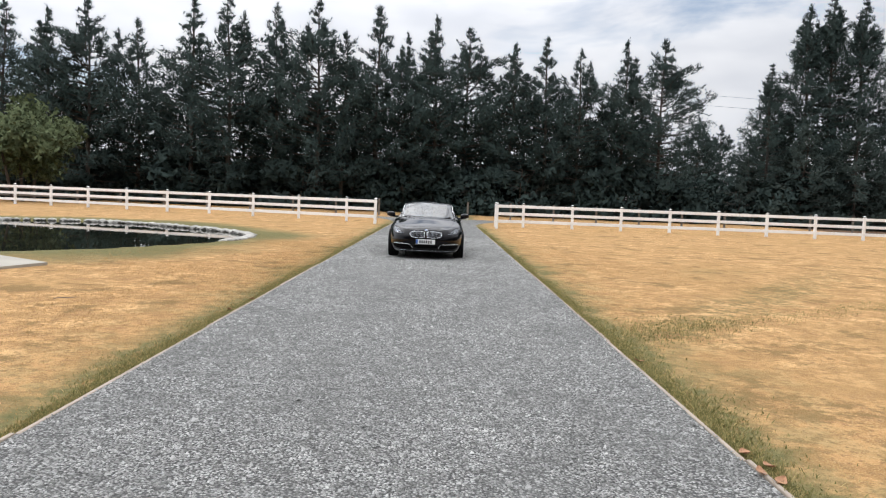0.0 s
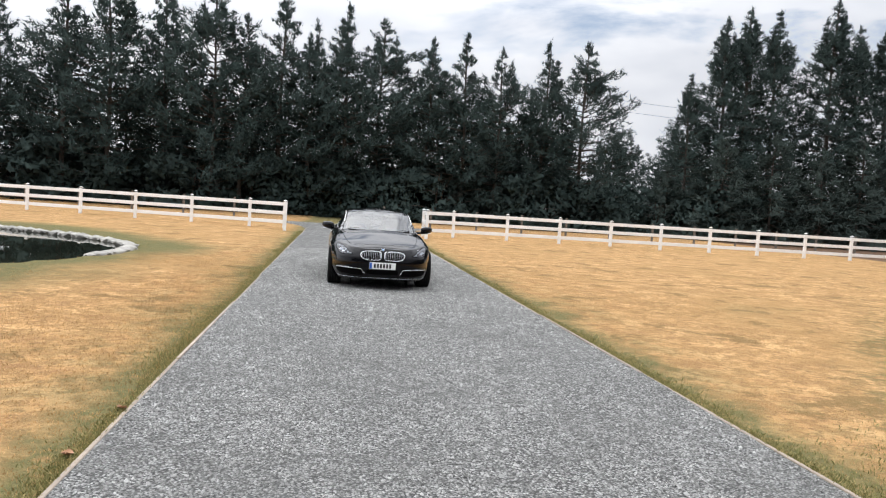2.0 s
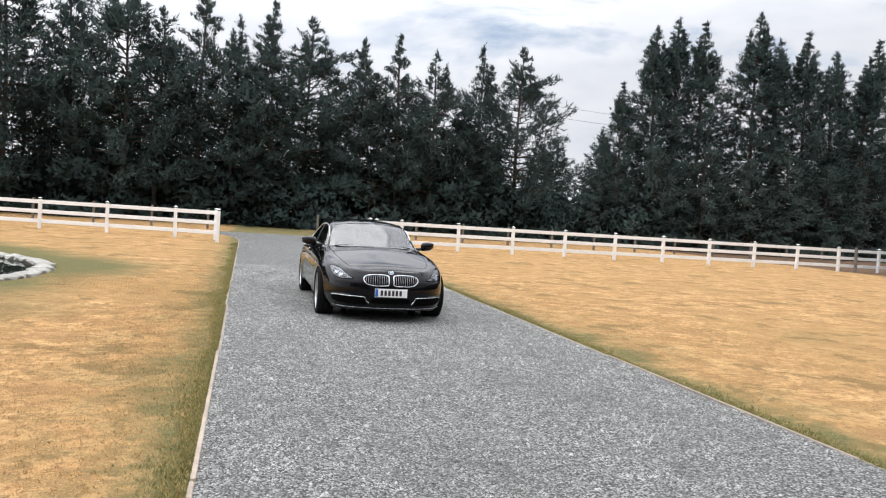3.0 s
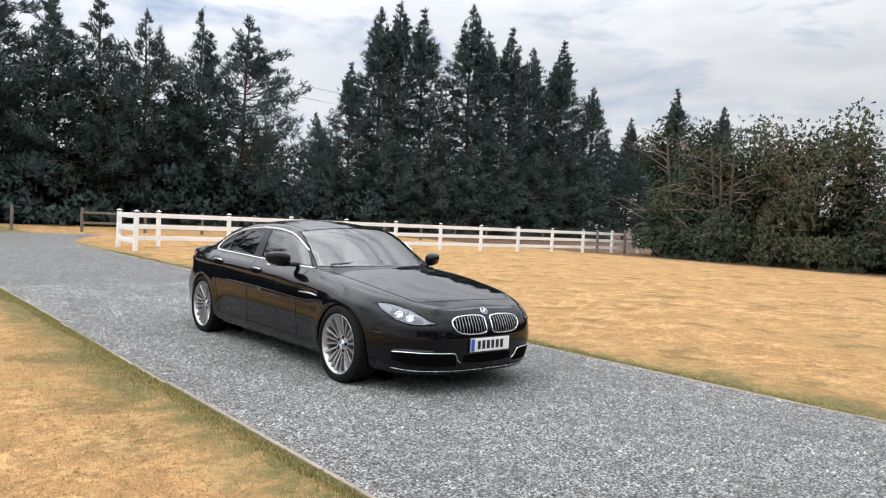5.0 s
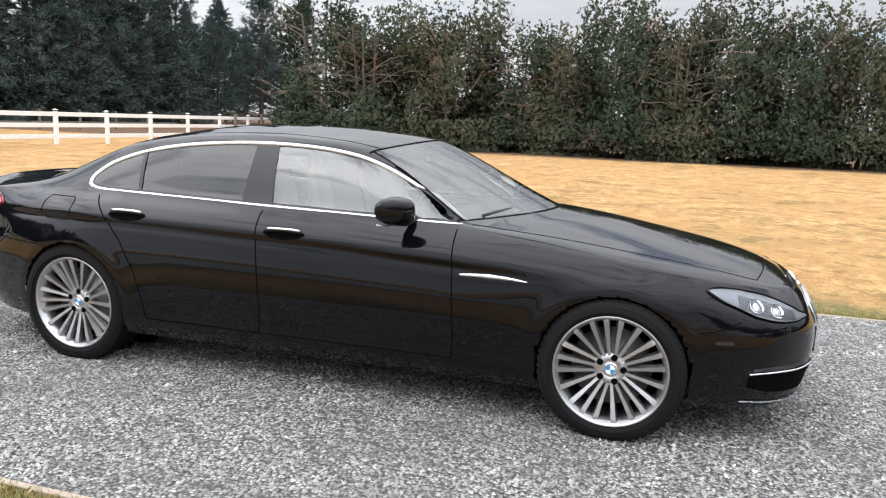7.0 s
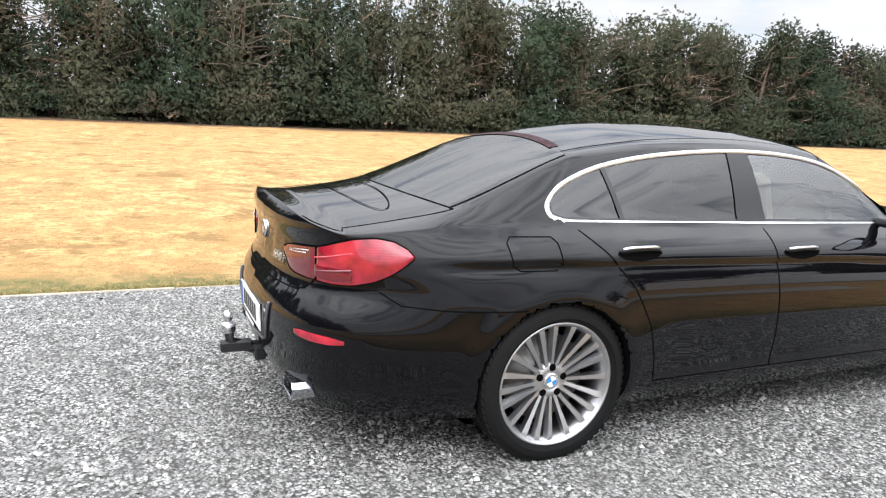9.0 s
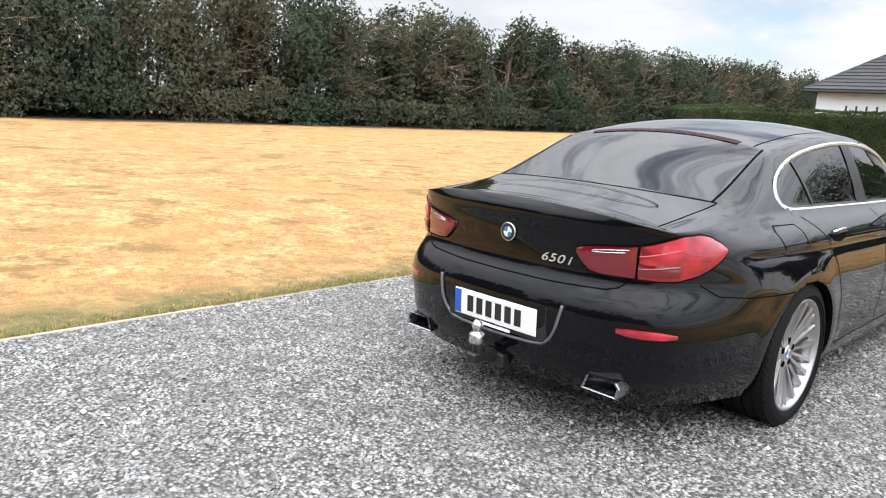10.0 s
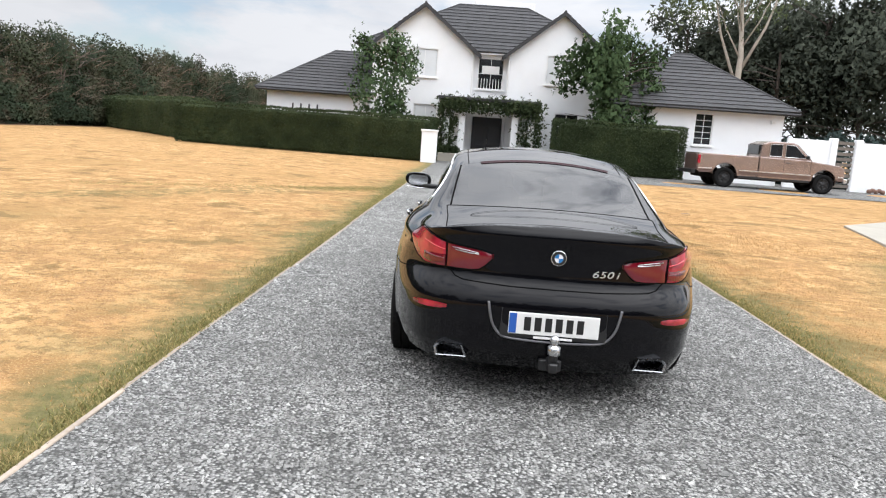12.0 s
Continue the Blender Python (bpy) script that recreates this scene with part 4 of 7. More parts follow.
def litter():
    """A stick and some dead leaves on the grass and along the edging."""
    solo("stick", Geo().tube([(-.13, 0, .02), (-.04, .012, .028), (.05, -.006, .024), (.13, .02, .03)], [.006, .008, .007, .003], 6), M_TWIG, "short dry brown stick lying on the lawn", "stick", at=pose(-4.4, -8.8, .02, 0, 0, 25))
    rng = random.Random(14)
    rows = [[(.035 * (u - .5) * 2, .022 * math.sin(math.pi * u) * w, .010 * (2 * u - 1) ** 2 + .006 * w * w) for w in (-1, -.5, 0, .5, 1)] for u in (0.02, .2, .4, .6, .8, .98)]
    leaf = Geo().grid(rows).mesh("fallen_leaf", M_DEADLEAF, True)
    for x, y in ((2.20, -14.15), (2.15, -14.02), (2.24, -13.92), (2.19, -13.7), (-2.2, -8.2), (-2.24, -9.1), (2.22, -11.2)):
        thing("fallen_leaf", "curled dry brown leaf by the edging board", "leaf", "fallen leaves", at=Matrix.LocRotScale((x, y, .024), Euler((rng.uniform(-.3, .3), rng.uniform(-.3, .3), rng.uniform(0, 6))), (1.5, 1.5, 1.5)), data=leaf)


M_DEADLEAF = surface("dry_brown_leaf", (0.38, 0.20, 0.11), 0.8, var=0.3, scale=20, fine=90, bump=0.2)
litter()


# ---- the black four-door coupe on the drive; it faces -y, front axle at y = 0 ----
def gloss_material(name, col, rough=0.12, metal=0.0, coat=1.0, spec=0.5, coat_ior=1.5, sheen=0.0):
    m, nt, b, g = node_mat(name)
    n = noise_node(nt, g.outputs["Position"], 2.2, 4)
    c = ramp_node(nt, n, [(0.3, tuple(x * 0.85 for x in col)), (0.7, tuple(min(1, x * 1.15) for x in col))])
    nt.links.new(c, b.inputs["Base Color"])
    dust = noise_node(nt, g.outputs["Position"], 35, 4)
    nt.links.new(range_node(nt, dust, 0.3, 0.75, rough * 0.8, rough * 1.3), b.inputs["Roughness"])
    b.inputs["Metallic"].default_value, b.inputs["Coat Weight"].default_value, b.inputs["Coat Roughness"].default_value = metal, coat, 0.015
    b.inputs["Specular IOR Level"].default_value, b.inputs["Coat IOR"].default_value = spec, coat_ior
    if sheen:
        lw = nt.nodes.new("ShaderNodeLayerWeight")
        lw.inputs[0].default_value = 0.5
        nt.links.new(range_node(nt, lw.outputs["Facing"], 0.02, 0.45, sheen, coat), b.inputs["Coat Weight"])
    return m


def glass_material(name, tint, gloss=1.0):
    """A tinted pane: clear colour with a mirror coat that grows at grazing angles."""
    m, nt, b, g = node_mat(name)
    nt.nodes.remove(b)
    tr, gl, mx, fr = (nt.nodes.new("ShaderNode" + k) for k in ("BsdfTransparent", "BsdfGlossy", "MixShader", "Fresnel"))
    tr.inputs[0].default_value = (*tint, 1)
    gl.inputs["Roughness"].default_value = 0.01
    fr.inputs[0].default_value = 2.35 * gloss
    nt.links.new(fr.outputs[0], mx.inputs[0])
    nt.links.new(tr.outputs[0], mx.inputs[1])
    nt.links.new(gl.outputs[0], mx.inputs[2])
    nt.links.new(mx.outputs[0], nt.nodes["Material Output"].inputs[0])
    return m


def lamp_lens(name, lo, hi):
    """A moulded red lens: fine ribs and deeper and lighter zones under a clear coat."""
    m, nt, b, g = node_mat(name)
    pos = g.outputs["Position"]
    n = noise_node(nt, pos, 9.0, 3)
    nt.links.new(ramp_node(nt, n, [(0.34, lo), (0.64, hi)]), b.inputs["Base Color"])
    w = nt.nodes.new("ShaderNodeTexWave")
    w.bands_direction = "Z"
    w.inputs["Scale"].default_value = 32
    nt.links.new(pos, w.inputs["Vector"])
    nt.links.new(bump_node(nt, w.outputs[1], 0.08, 0.002), b.inputs["Normal"])
    b.inputs["Roughness"].default_value, b.inputs["Coat Weight"].default_value, b.inputs["Coat Roughness"].default_value = 0.25, 1.0, 0.02
    return m


M_PAINT = gloss_material("black_car_paint", (0.003, 0.003, 0.004), 0.3, spec=0.0, coat_ior=1.45, sheen=0.5)
M_BLACKTRIM = surface("satin_black_plastic", (0.012, 0.012, 0.013), 0.45, var=0.2, fine=80, bump=0.1)
M_GAP = surface("dark_panel_gap", (0.002, 0.002, 0.002), 0.9, var=0.1, bump=0.0, spec=0.05)
M_UNDER = surface("dirty_underbody", (0.010, 0.010, 0.010), 0.9, var=0.3, bump=0.2, spec=0.1)
M_CHROME = gloss_material("bright_chrome", (0.80, 0.81, 0.83), 0.14, 1.0, 0.0)
M_FRAME = gloss_material("bright_window_trim", (0.86, 0.87, 0.89), 0.34, 1.0, 0.0)
M_SATIN = gloss_material("satin_aluminium", (0.62, 0.63, 0.65), 0.28, 1.0, 0.0)
M_BAR = gloss_material("dark_satin_grille_bar", (0.36, 0.37, 0.39), 0.25, 1.0, 0.0)
M_RIM = gloss_material("machined_alloy", (0.47, 0.47, 0.48), 0.38, 1.0, 0.1)
M_RIMDARK = gloss_material("grey_alloy_pocket", (0.16, 0.16, 0.17), 0.4, 0.6, 0.0)
M_TYRE = surface("black_tyre_rubber", (0.009, 0.009, 0.009), 0.8, spec=0.12, var=0.25, scale=6, fine=60, bump=0.3)
M_GLASS = glass_material("clear_side_glass", (0.80, 0.86, 0.82), 1.0)
M_SCREEN = glass_material("clear_front_glass", (0.78, 0.84, 0.80), 1.05)
M_GLASSDARK = glass_material("privacy_tinted_glass", (0.07, 0.075, 0.075), 0.75)
M_REFLECTOR = gloss_material("silver_lamp_reflector", (0.34, 0.35, 0.37), 0.35, 0.3, 0.0)
M_LENS = glass_material("clear_lamp_lens", (0.90, 0.92, 0.94), 0.62)
M_REDLENS = lamp_lens("red_lamp_lens", (0.15, 0.003, 0.010), (0.46, 0.012, 0.034))
M_REDDARK = gloss_material("dark_red_lamp_lens", (0.12, 0.003, 0.010), 0.16, coat=1.0)
M_REDTUBE = gloss_material("pale_red_light_guide", (0.58, 0.025, 0.05), 0.2, coat=1.0)
M_REDSTRIP = gloss_material("maroon_brake_strip", (0.022, 0.002, 0.005), 0.55, coat=0.0, spec=0.15)
M_PLATE = surface("white_plate_plastic", (0.78, 0.78, 0.76), 0.4, var=0.04, bump=0.05)
M_BLUE = surface("blue_plate_band", (0.02, 0.10, 0.42), 0.4, var=0.08, bump=0.0)
M_INK = surface("black_print", (0.012, 0.012, 0.012), 0.5, var=0.1, bump=0.0)
M_BADGEBLUE = gloss_material("blue_enamel", (0.03, 0.20, 0.50), 0.15)
M_BADGEWHITE = gloss_material("white_enamel", (0.75, 0.76, 0.78), 0.15)
M_SEAT = surface("beige_leather", (0.30, 0.24, 0.17), 0.55, var=0.12, scale=6, bump=0.15)
M_DASH = surface("black_dashboard_vinyl", (0.02, 0.02, 0.02), 0.6, var=0.2, bump=0.2)
M_DISC = gloss_material("steel_brake_disc", (0.25, 0.24, 0.23), 0.45, 1.0, 0.0)


def spline(points, n_each=8):
    """A smooth curve through points."""
    p = np.array(points, float)
    p = np.vstack([2 * p[0] - p[1], p, 2 * p[-1] - p[-2]])
    out = []
    for i in range(1, len(p) - 2):
        for k in range(n_each):
            t = k / n_each
            out.append(0.5 * (2 * p[i] + (p[i + 1] - p[i - 1]) * t + (2 * p[i - 1] - 5 * p[i] + 4 * p[i + 1] - p[i + 2]) * t * t
                              + (3 * p[i] - p[i - 1] - 3 * p[i + 1] + p[i + 2]) * t ** 3))
    out.append(p[-2])
    return np.array(out)


OUTLINE = spline([(0, -.945), (.20, -.94), (.38, -.915), (.55, -.855), (.70, -.72), (.80, -.53), (.865, -.28), (.90, 0), (.905, .35), (.905, .9), (.91, 1.6),
                  (.918, 2.3), (.933, 2.75), (.924, 3.05), (.888, 3.35), (.826, 3.62), (.742, 3.82), (.63, 3.925), (.46, 3.988), (.25, 4.02), (0, 4.03)], 24)
OUTLINE[0, 0] = OUTLINE[-1, 0] = 0
_len = np.concatenate([[0], np.cumsum(np.linalg.norm(np.diff(OUTLINE, axis=0), axis=1))])
_s = _len / _len[-1]
_tan = np.gradient(OUTLINE, _s, axis=0)
_tan[0], _tan[-1] = (1, 0), (-1, 0)
_nor = np.stack([_tan[:, 1], -_tan[:, 0]], 1)
_nor /= np.linalg.norm(_nor, axis=1)[:, None]


def out_at(s):
    s = np.asarray(s, float)
    return np.stack([np.interp(s, _s, OUTLINE[:, 0]), np.interp(s, _s, OUTLINE[:, 1])], -1), np.stack([np.interp(s, _s, _nor[:, 0]), np.interp(s, _s, _nor[:, 1])], -1)


def s_y(y):
    """Where the side outline passes y."""
    return float(np.interp(y, OUTLINE[:, 1], _s))


def s_front(x):
    k = len(_s) // 4
    return float(np.interp(x, OUTLINE[:k, 0], _s[:k]))


def s_rear(x):
    k = 3 * len(_s) // 4
    return float(np.interp(-x, -OUTLINE[k:, 0], _s[k:]))


def smooth(a, b, x):
    t = np.clip((np.asarray(x, float) - a) / (b - a), 0, 1)
    return t * t * (3 - 2 * t)


@functools.lru_cache(None)
def knots(xp, fp):
    d = [(fp[k + 1] - fp[k]) / (xp[k + 1] - xp[k]) for k in range(len(xp) - 1)]
    return tuple([d[0]] + [2 * a * b / (a + b) if a * b > 0 else 0.0 for a, b in zip(d[:-1], d[1:])] + [d[-1]])


def ease(x, xp, fp):
    """A smooth curve through knots, with no overshoot."""
    xp, fp = tuple(xp), tuple(fp)
    m = knots(xp, fp)
    if np.ndim(x) == 0:
        x = min(max(float(x), xp[0]), xp[-1])
        i = min(sum(q <= x for q in xp) - 1, len(xp) - 2)
    else:
        X, xp, fp, m = np.asarray(x, float), np.array(xp), np.array(fp), np.array(m)
        x = np.clip(X, xp[0], xp[-1])
        i = np.clip(np.searchsorted(xp, x, "right") - 1, 0, len(xp) - 2)
    h = xp[i + 1] - xp[i]
    t = (x - xp[i]) / h
    return (1 + 2 * t) * (1 - t) ** 2 * fp[i] + t * (1 - t) ** 2 * h * m[i] + t * t * (3 - 2 * t) * fp[i + 1] - t * t * (1 - t) * h * m[i + 1]


def z_top(s):
    p, _ = out_at(s)
    y = p[..., 1]
    return ease(y, [-.945, -.90, -.72, -.53, -.28, 0, .3, .55, .81, 1.9, 2.9, 3.3, 3.6, 3.82, 3.93, 3.99, 4.03],
                     [.70, .702, .722, .748, .782, .818, .858, .89, .918, .948, .962, .952, .938, .925, .945, .968, .985])


def z_bottom(s):
    p, _ = out_at(s)
    return ease(p[..., 1], [-.945, -.5, .45, 2.4, 3.4, 4.03], [.185, .18, .19, .19, .21, .23])


def inset(s, z):
    """How far the skin lies inside the widest outline."""
    p, _ = out_at(s)
    y, x = p[..., 1], p[..., 0]
    front = ease(z, [.17, .21, .26, .34, .46, .55, .62, .68, .73], [.085, .045, .03, .012, 0.0, .010, .040, .085, .135])
    rear = ease(z, [.22, .28, .34, .42, .50, .56, .60, .65, .69, .72, .78, .86, .93, .96, .99], [.085, .05, .022, .012, 0.0, 0.0, .008, .030, .054, .066, .068, .066, .055, .06, .088])
    d = z_top(s) - z
    top = ease(y, [-.3, 0, .5, .81, 1.9, 2.9, 3.4, 3.8], [.10, .10, .125, .15, .148, .165, .165, .15])
    side = top * ease(d, [0, .02, .045, .075, .11, .16, .25, .38], [1, .80, .58, .38, .23, .12, .05, 0]) + ease(z, [.17, .21, .27, .36, .5], [.085, .06, .028, .008, 0])
    # waist crease that runs from the tail lamp to the front wing
    zc = ease(y, [.2, .8, 1.6, 2.6, 3.5], [.735, .765, .80, .825, .835])
    fade = smooth(.15, .7, y) * (1 - smooth(3.3, 3.6, y))
    side = side + fade * (.014 + .014 * smooth(2.7, 3.15, y)) * ease(z - zc, [-.16, -.05, -.012, 0.004, .03], [0, .55, 1, .05, 0])
    side = side + smooth(.3, .6, y) * (1 - smooth(2.3, 2.55, y)) * .009 * ease(z, [.24, .31, .335, .42, .6], [0, 0, 1, .7, 0])
    wf, wr = 1 - smooth(-.80, -.30, y), smooth(3.35, 3.88, y)
    v = front * wf + rear * wr + side * (1 - wf - wr)
    for cy in (0.0, 2.968):
        r = np.sqrt((y - cy) ** 2 + (z - .335) ** 2)
        v = v - .006 * np.exp(-((r - .375) / .05) ** 2) * (z > .2)
    return v


def wall(s, z, lift=0.0):
    p, n = out_at(s)
    q = p - n * (inset(s, z) - lift)[..., None] if np.ndim(s) else p - n * (float(inset(s, z)) - lift)
    x = np.maximum(q[..., 0], 0)
    return np.stack([x, q[..., 1], np.broadcast_to(z, x.shape) * 1.0], -1)


# upper sections, by the y of the shoulder: rail x, rail z, centre y, centre z
UPPER = np.array([(-.80, .41, .712, -.812, .716), (-.60, .54, .752, -.68, .772), (-.42, .60, .792, -.55, .806), (-.10, .65, .842, -.28, .862), (.30, .685, .892, .0, .917),
                  (.60, .70, .918, .22, .952), (.81, .712, .938, .40, .972), (1.0, .665, 1.075, .72, 1.122), (1.15, .637, 1.170, .93, 1.228), (1.32, .610, 1.252, 1.13, 1.312),
                  (1.6, .60, 1.294, 1.52, 1.356), (1.9, .60, 1.306, 1.87, 1.371), (2.3, .60, 1.292, 2.27, 1.360), (2.6, .592, 1.258, 2.56, 1.322), (2.80, .584, 1.226, 2.73, 1.287),
                  (3.05, .605, 1.122, 3.05, 1.174), (3.33, .625, 1.008, 3.44, 1.036), (3.57, .61, .962, 3.64, 1.010), (3.80, .61, .932, 3.83, .990)])
N_WALL, N_SIDE, N_MID = 44, 16, 22
J_TOP, J_RAIL = N_WALL, N_WALL + N_SIDE


def section(s):
    """The half section of the body at s, from sill to centre line."""
    zt, zb = float(z_top(s)), float(z_bottom(s))
    v = np.linspace(0, 1, N_WALL + 1)
    zz = zb + (zt - zb) * v
    low = wall(np.full(len(zz), s), zz)
    W = low[-1]
    p, _ = out_at(s)
    nose, tail = p[1] < -.80 and p[0] < .5, p[1] > 3.85
    if nose or W[1] < -.80:
        R = W + np.array([-0.02 * min(1, W[0] / .2), .004, .002])
        C = np.array([0, max(W[1], -.838 + .026 * min(1, W[0] / .42)), .712 + .004 * min(1, W[0] / .42)])
    elif W[1] > 3.80 or tail:
        k = max(0.0, min(1.0, W[0] / .66))
        R = W + np.array([-0.03 * k, -.004, .004])
        C = np.array([0, 3.83 * k + W[1] * (1 - k), max(.990 * k + W[2] * (1 - k), W[2])])
    else:
        a = [float(ease(W[1], UPPER[:, 0], UPPER[:, i])) for i in range(1, 5)]
        R = np.array([min(a[0], W[0] - .01), W[1], max(a[1], W[2] + .002)])
        C = np.array([0, a[2], a[3]])
    q = np.linspace(0, 1, N_SIDE + 1)[1:, None]
    tall = min(1.0, max(0.0, (R[2] - W[2]) / .15))
    side = W + (R - W) * q
    side[:, 0] += .014 * tall * np.sin(np.pi * q[:, 0])
    side[:, 2] += (1 - tall) * .18 * (W[0] - R[0]) * np.sin(np.pi * q[:, 0]) * .35
    t = np.linspace(0, 1, N_MID + 1)[1:]
    xm = R[0] * (1 - t)
    f = 1 - (xm / max(R[0], 1e-4)) ** 2
    mid = np.stack([xm, R[1] + (C[1] - R[1]) * f, R[2] + (C[2] - R[2]) * f], -1)
    sec = np.vstack([low, side, mid])
    for _ in range(3):
        a = slice(J_RAIL - 3, J_RAIL + 4)
        sec[a] = sec[a] * .5 + .25 * (sec[J_RAIL - 4:J_RAIL + 3] + sec[J_RAIL - 2:J_RAIL + 5])
    for _ in range(2):
        a = slice(J_TOP - 1, J_TOP + 2)
        sec[a] = sec[a] * .5 + .25 * (sec[J_TOP - 2:J_TOP + 1] + sec[J_TOP:J_TOP + 3])
    return sec


def side_skin(y, z):
    """x of the cabin side at y, z."""
    s = s_y(y)
    for _ in range(6):
        w = wall(s, float(z_top(s)))
        s += (y - w[1]) / _len[-1]
    sec = section(s)[J_TOP - 2:J_RAIL + 4]
    return float(np.interp(z, sec[:, 2], sec[:, 0]))


# stations round the half outline, with some at the glass corners
def shoulder_y(s):
    return float(wall(s, float(z_top(s)))[1])


def s_shoulder(y):
    lo, hi = s_y(-.6), s_y(3.84)
    for _ in range(40):
        m = (lo + hi) / 2
        lo, hi = (m, hi) if shoulder_y(m) < y else (lo, m)
    return (lo + hi) / 2


MARKS = [0.0, s_shoulder(.81), s_shoulder(1.32), s_shoulder(2.80), s_shoulder(3.33), 1.0]
COUNT = [86, 26, 62, 28, 64]
STATIONS = np.concatenate([np.linspace(a, b, n, endpoint=False) for a, b, n in zip(MARKS[:-1], MARKS[1:], COUNT)] + [[1.0]])
I_WS0, I_WS1, I_RW0, I_RW1 = np.cumsum(COUNT)[:4]
SKIN = np.array([section(s) for s in STATIONS])
# glass, roof and lids flow evenly from end to end
for a, b, times_ in ((0, I_WS0, 8), (I_WS0, I_WS1, 45), (I_WS1, I_RW0, 10), (I_RW0, I_RW1, 45), (I_RW1, len(STATIONS) - 1, 4)):
    for _ in range(times_):
        SKIN[a + 1:b, J_RAIL + 1:] = SKIN[a + 1:b, J_RAIL + 1:] * .5 + .25 * (SKIN[a:b - 1, J_RAIL + 1:] + SKIN[a + 2:b + 1, J_RAIL + 1:])
SKIN[0, :, 0] = SKIN[-1, :, 0] = 0
SKIN[:, -1, 0] = 0
du, dv = np.gradient(SKIN, axis=0), np.gradient(SKIN, axis=1)
SKIN_N = np.cross(du, dv)
SKIN_N /= np.maximum(np.linalg.norm(SKIN_N, axis=2), 1e-9)[..., None]
flip = np.sign((SKIN_N[150, 20] * np.array([1, 0, 0])).sum())
SKIN_N = SKIN_N * flip
SKIN_N[:, -1, 0] = 0
SKIN_N[0, :J_TOP, 0] = SKIN_N[-1, :J_TOP, 0] = 0
bad = np.linalg.norm(SKIN_N, axis=2) < 0.5
SKIN_N[bad] = (0, 0, 1)

# side window opening, in y and z
DLO = spline([(.775, .932), (.88, 1.005), (1.02, 1.088), (1.18, 1.168), (1.36, 1.226), (1.6, 1.258), (1.9, 1.268), (2.2, 1.255), (2.45, 1.228), (2.68, 1.182),
              (2.86, 1.115), (2.95, 1.045), (2.955, .998), (2.905, .978)], 6)
DLO = np.vstack([DLO, np.stack([np.linspace(2.86, .80, 42), np.interp(np.linspace(2.86, .80, 42), [.78, 2.9], [.932, .975])], -1)])


def inside(poly, y, z):
    py, pz = poly[:, 0], poly[:, 1]
    qy, qz = np.roll(py, -1), np.roll(pz, -1)
    hit = ((pz > z) != (qz > z)) & (y < (qy - py) * (z - pz) / np.where(qz == pz, 1e-9, qz - pz) + py)
    return bool(hit.sum() % 2)


def nearest_on(poly, y, z):
    a, b = poly, np.roll(poly, -1, axis=0)
    d = b - a
    t = np.clip(((np.array([y, z]) - a) * d).sum(1) / np.maximum((d * d).sum(1), 1e-12), 0, 1)
    q = a + d * t[:, None]
    i = np.argmin(((q - np.array([y, z])) ** 2).sum(1))
    return q[i]


ARCH_R = .346
ARCHES = ((0.0, .335), (2.968, .335))


def sort_faces():
    """Gives each cell of the half skin to a panel."""
    ni, nj = SKIN.shape[:2]
    own = {}
    for i in range(ni - 1):
        for j in range(nj - 1):
            c = SKIN[i:i + 2, j:j + 2].reshape(4, 3).mean(0)
            x, y, z = c
            if j >= J_RAIL:
                name = "hood" if i < I_WS0 else "windscreen" if i < I_WS1 else "roof" if i < I_RW0 else "rear_window" if i < I_RW1 else "boot_lid"
                if name in ("windscreen", "rear_window") and j < J_RAIL + 1:
                    name = "body_shell"
            else:
                if j < J_TOP and any((y - a) ** 2 + (z - b) ** 2 < ARCH_R ** 2 for a, b in ARCHES) and x > .45:
                    continue
                if j >= J_TOP - 3 and .7 < y < 3.05 and inside(DLO, y, z):
                    continue
                if y > 3.74 and x < .615 and z > .675 and j < J_TOP + N_SIDE:
                    name = "boot_lid"
                elif y < -.30 and z < .60 - .06 * max(0, min(1, (y + .8) / .5)) and y < -.36:
                    name = "front_bumper"
                elif y > 3.35 and z < .672:
                    name = "rear_bumper"
                elif .74 < y - .05 * (z - .6) < 1.80 and z > .285 and z < .97:
                    name = "front_door"
                elif 1.80 <= y - .05 * (z - .6) < 2.52 + max(0, (z - .55)) * .95 and z > .285 and z < .985 and y < 2.93:
                    name = "rear_door"
                else:
                    name = "body_shell"
            own.setdefault(name, []).append((i, j))
    return own


def snapped():
    """The half skin with the rims of the wheel arches and windows drawn onto their curves."""
    P = SKIN.copy()
    ni, nj = P.shape[:2]
    for i in range(1, ni - 1):
        for j in range(1, nj - 1):
            x, y, z = SKIN[i, j]
            if j <= J_TOP and x > .45:
                for a, b in ARCHES:
                    r = math.hypot(y - a, z - b)
                    if ARCH_R - .022 < r < ARCH_R + .006:
                        k = ARCH_R / r
                        P[i, j, 1], P[i, j, 2] = a + (y - a) * k, b + (z - b) * k
            if J_TOP - 3 <= j <= J_RAIL and .7 < y < 3.05:
                q = nearest_on(DLO, y, z)
                if math.hypot(q[0] - y, q[1] - z) < .017:
                    P[i, j, 1:] = q
    return P


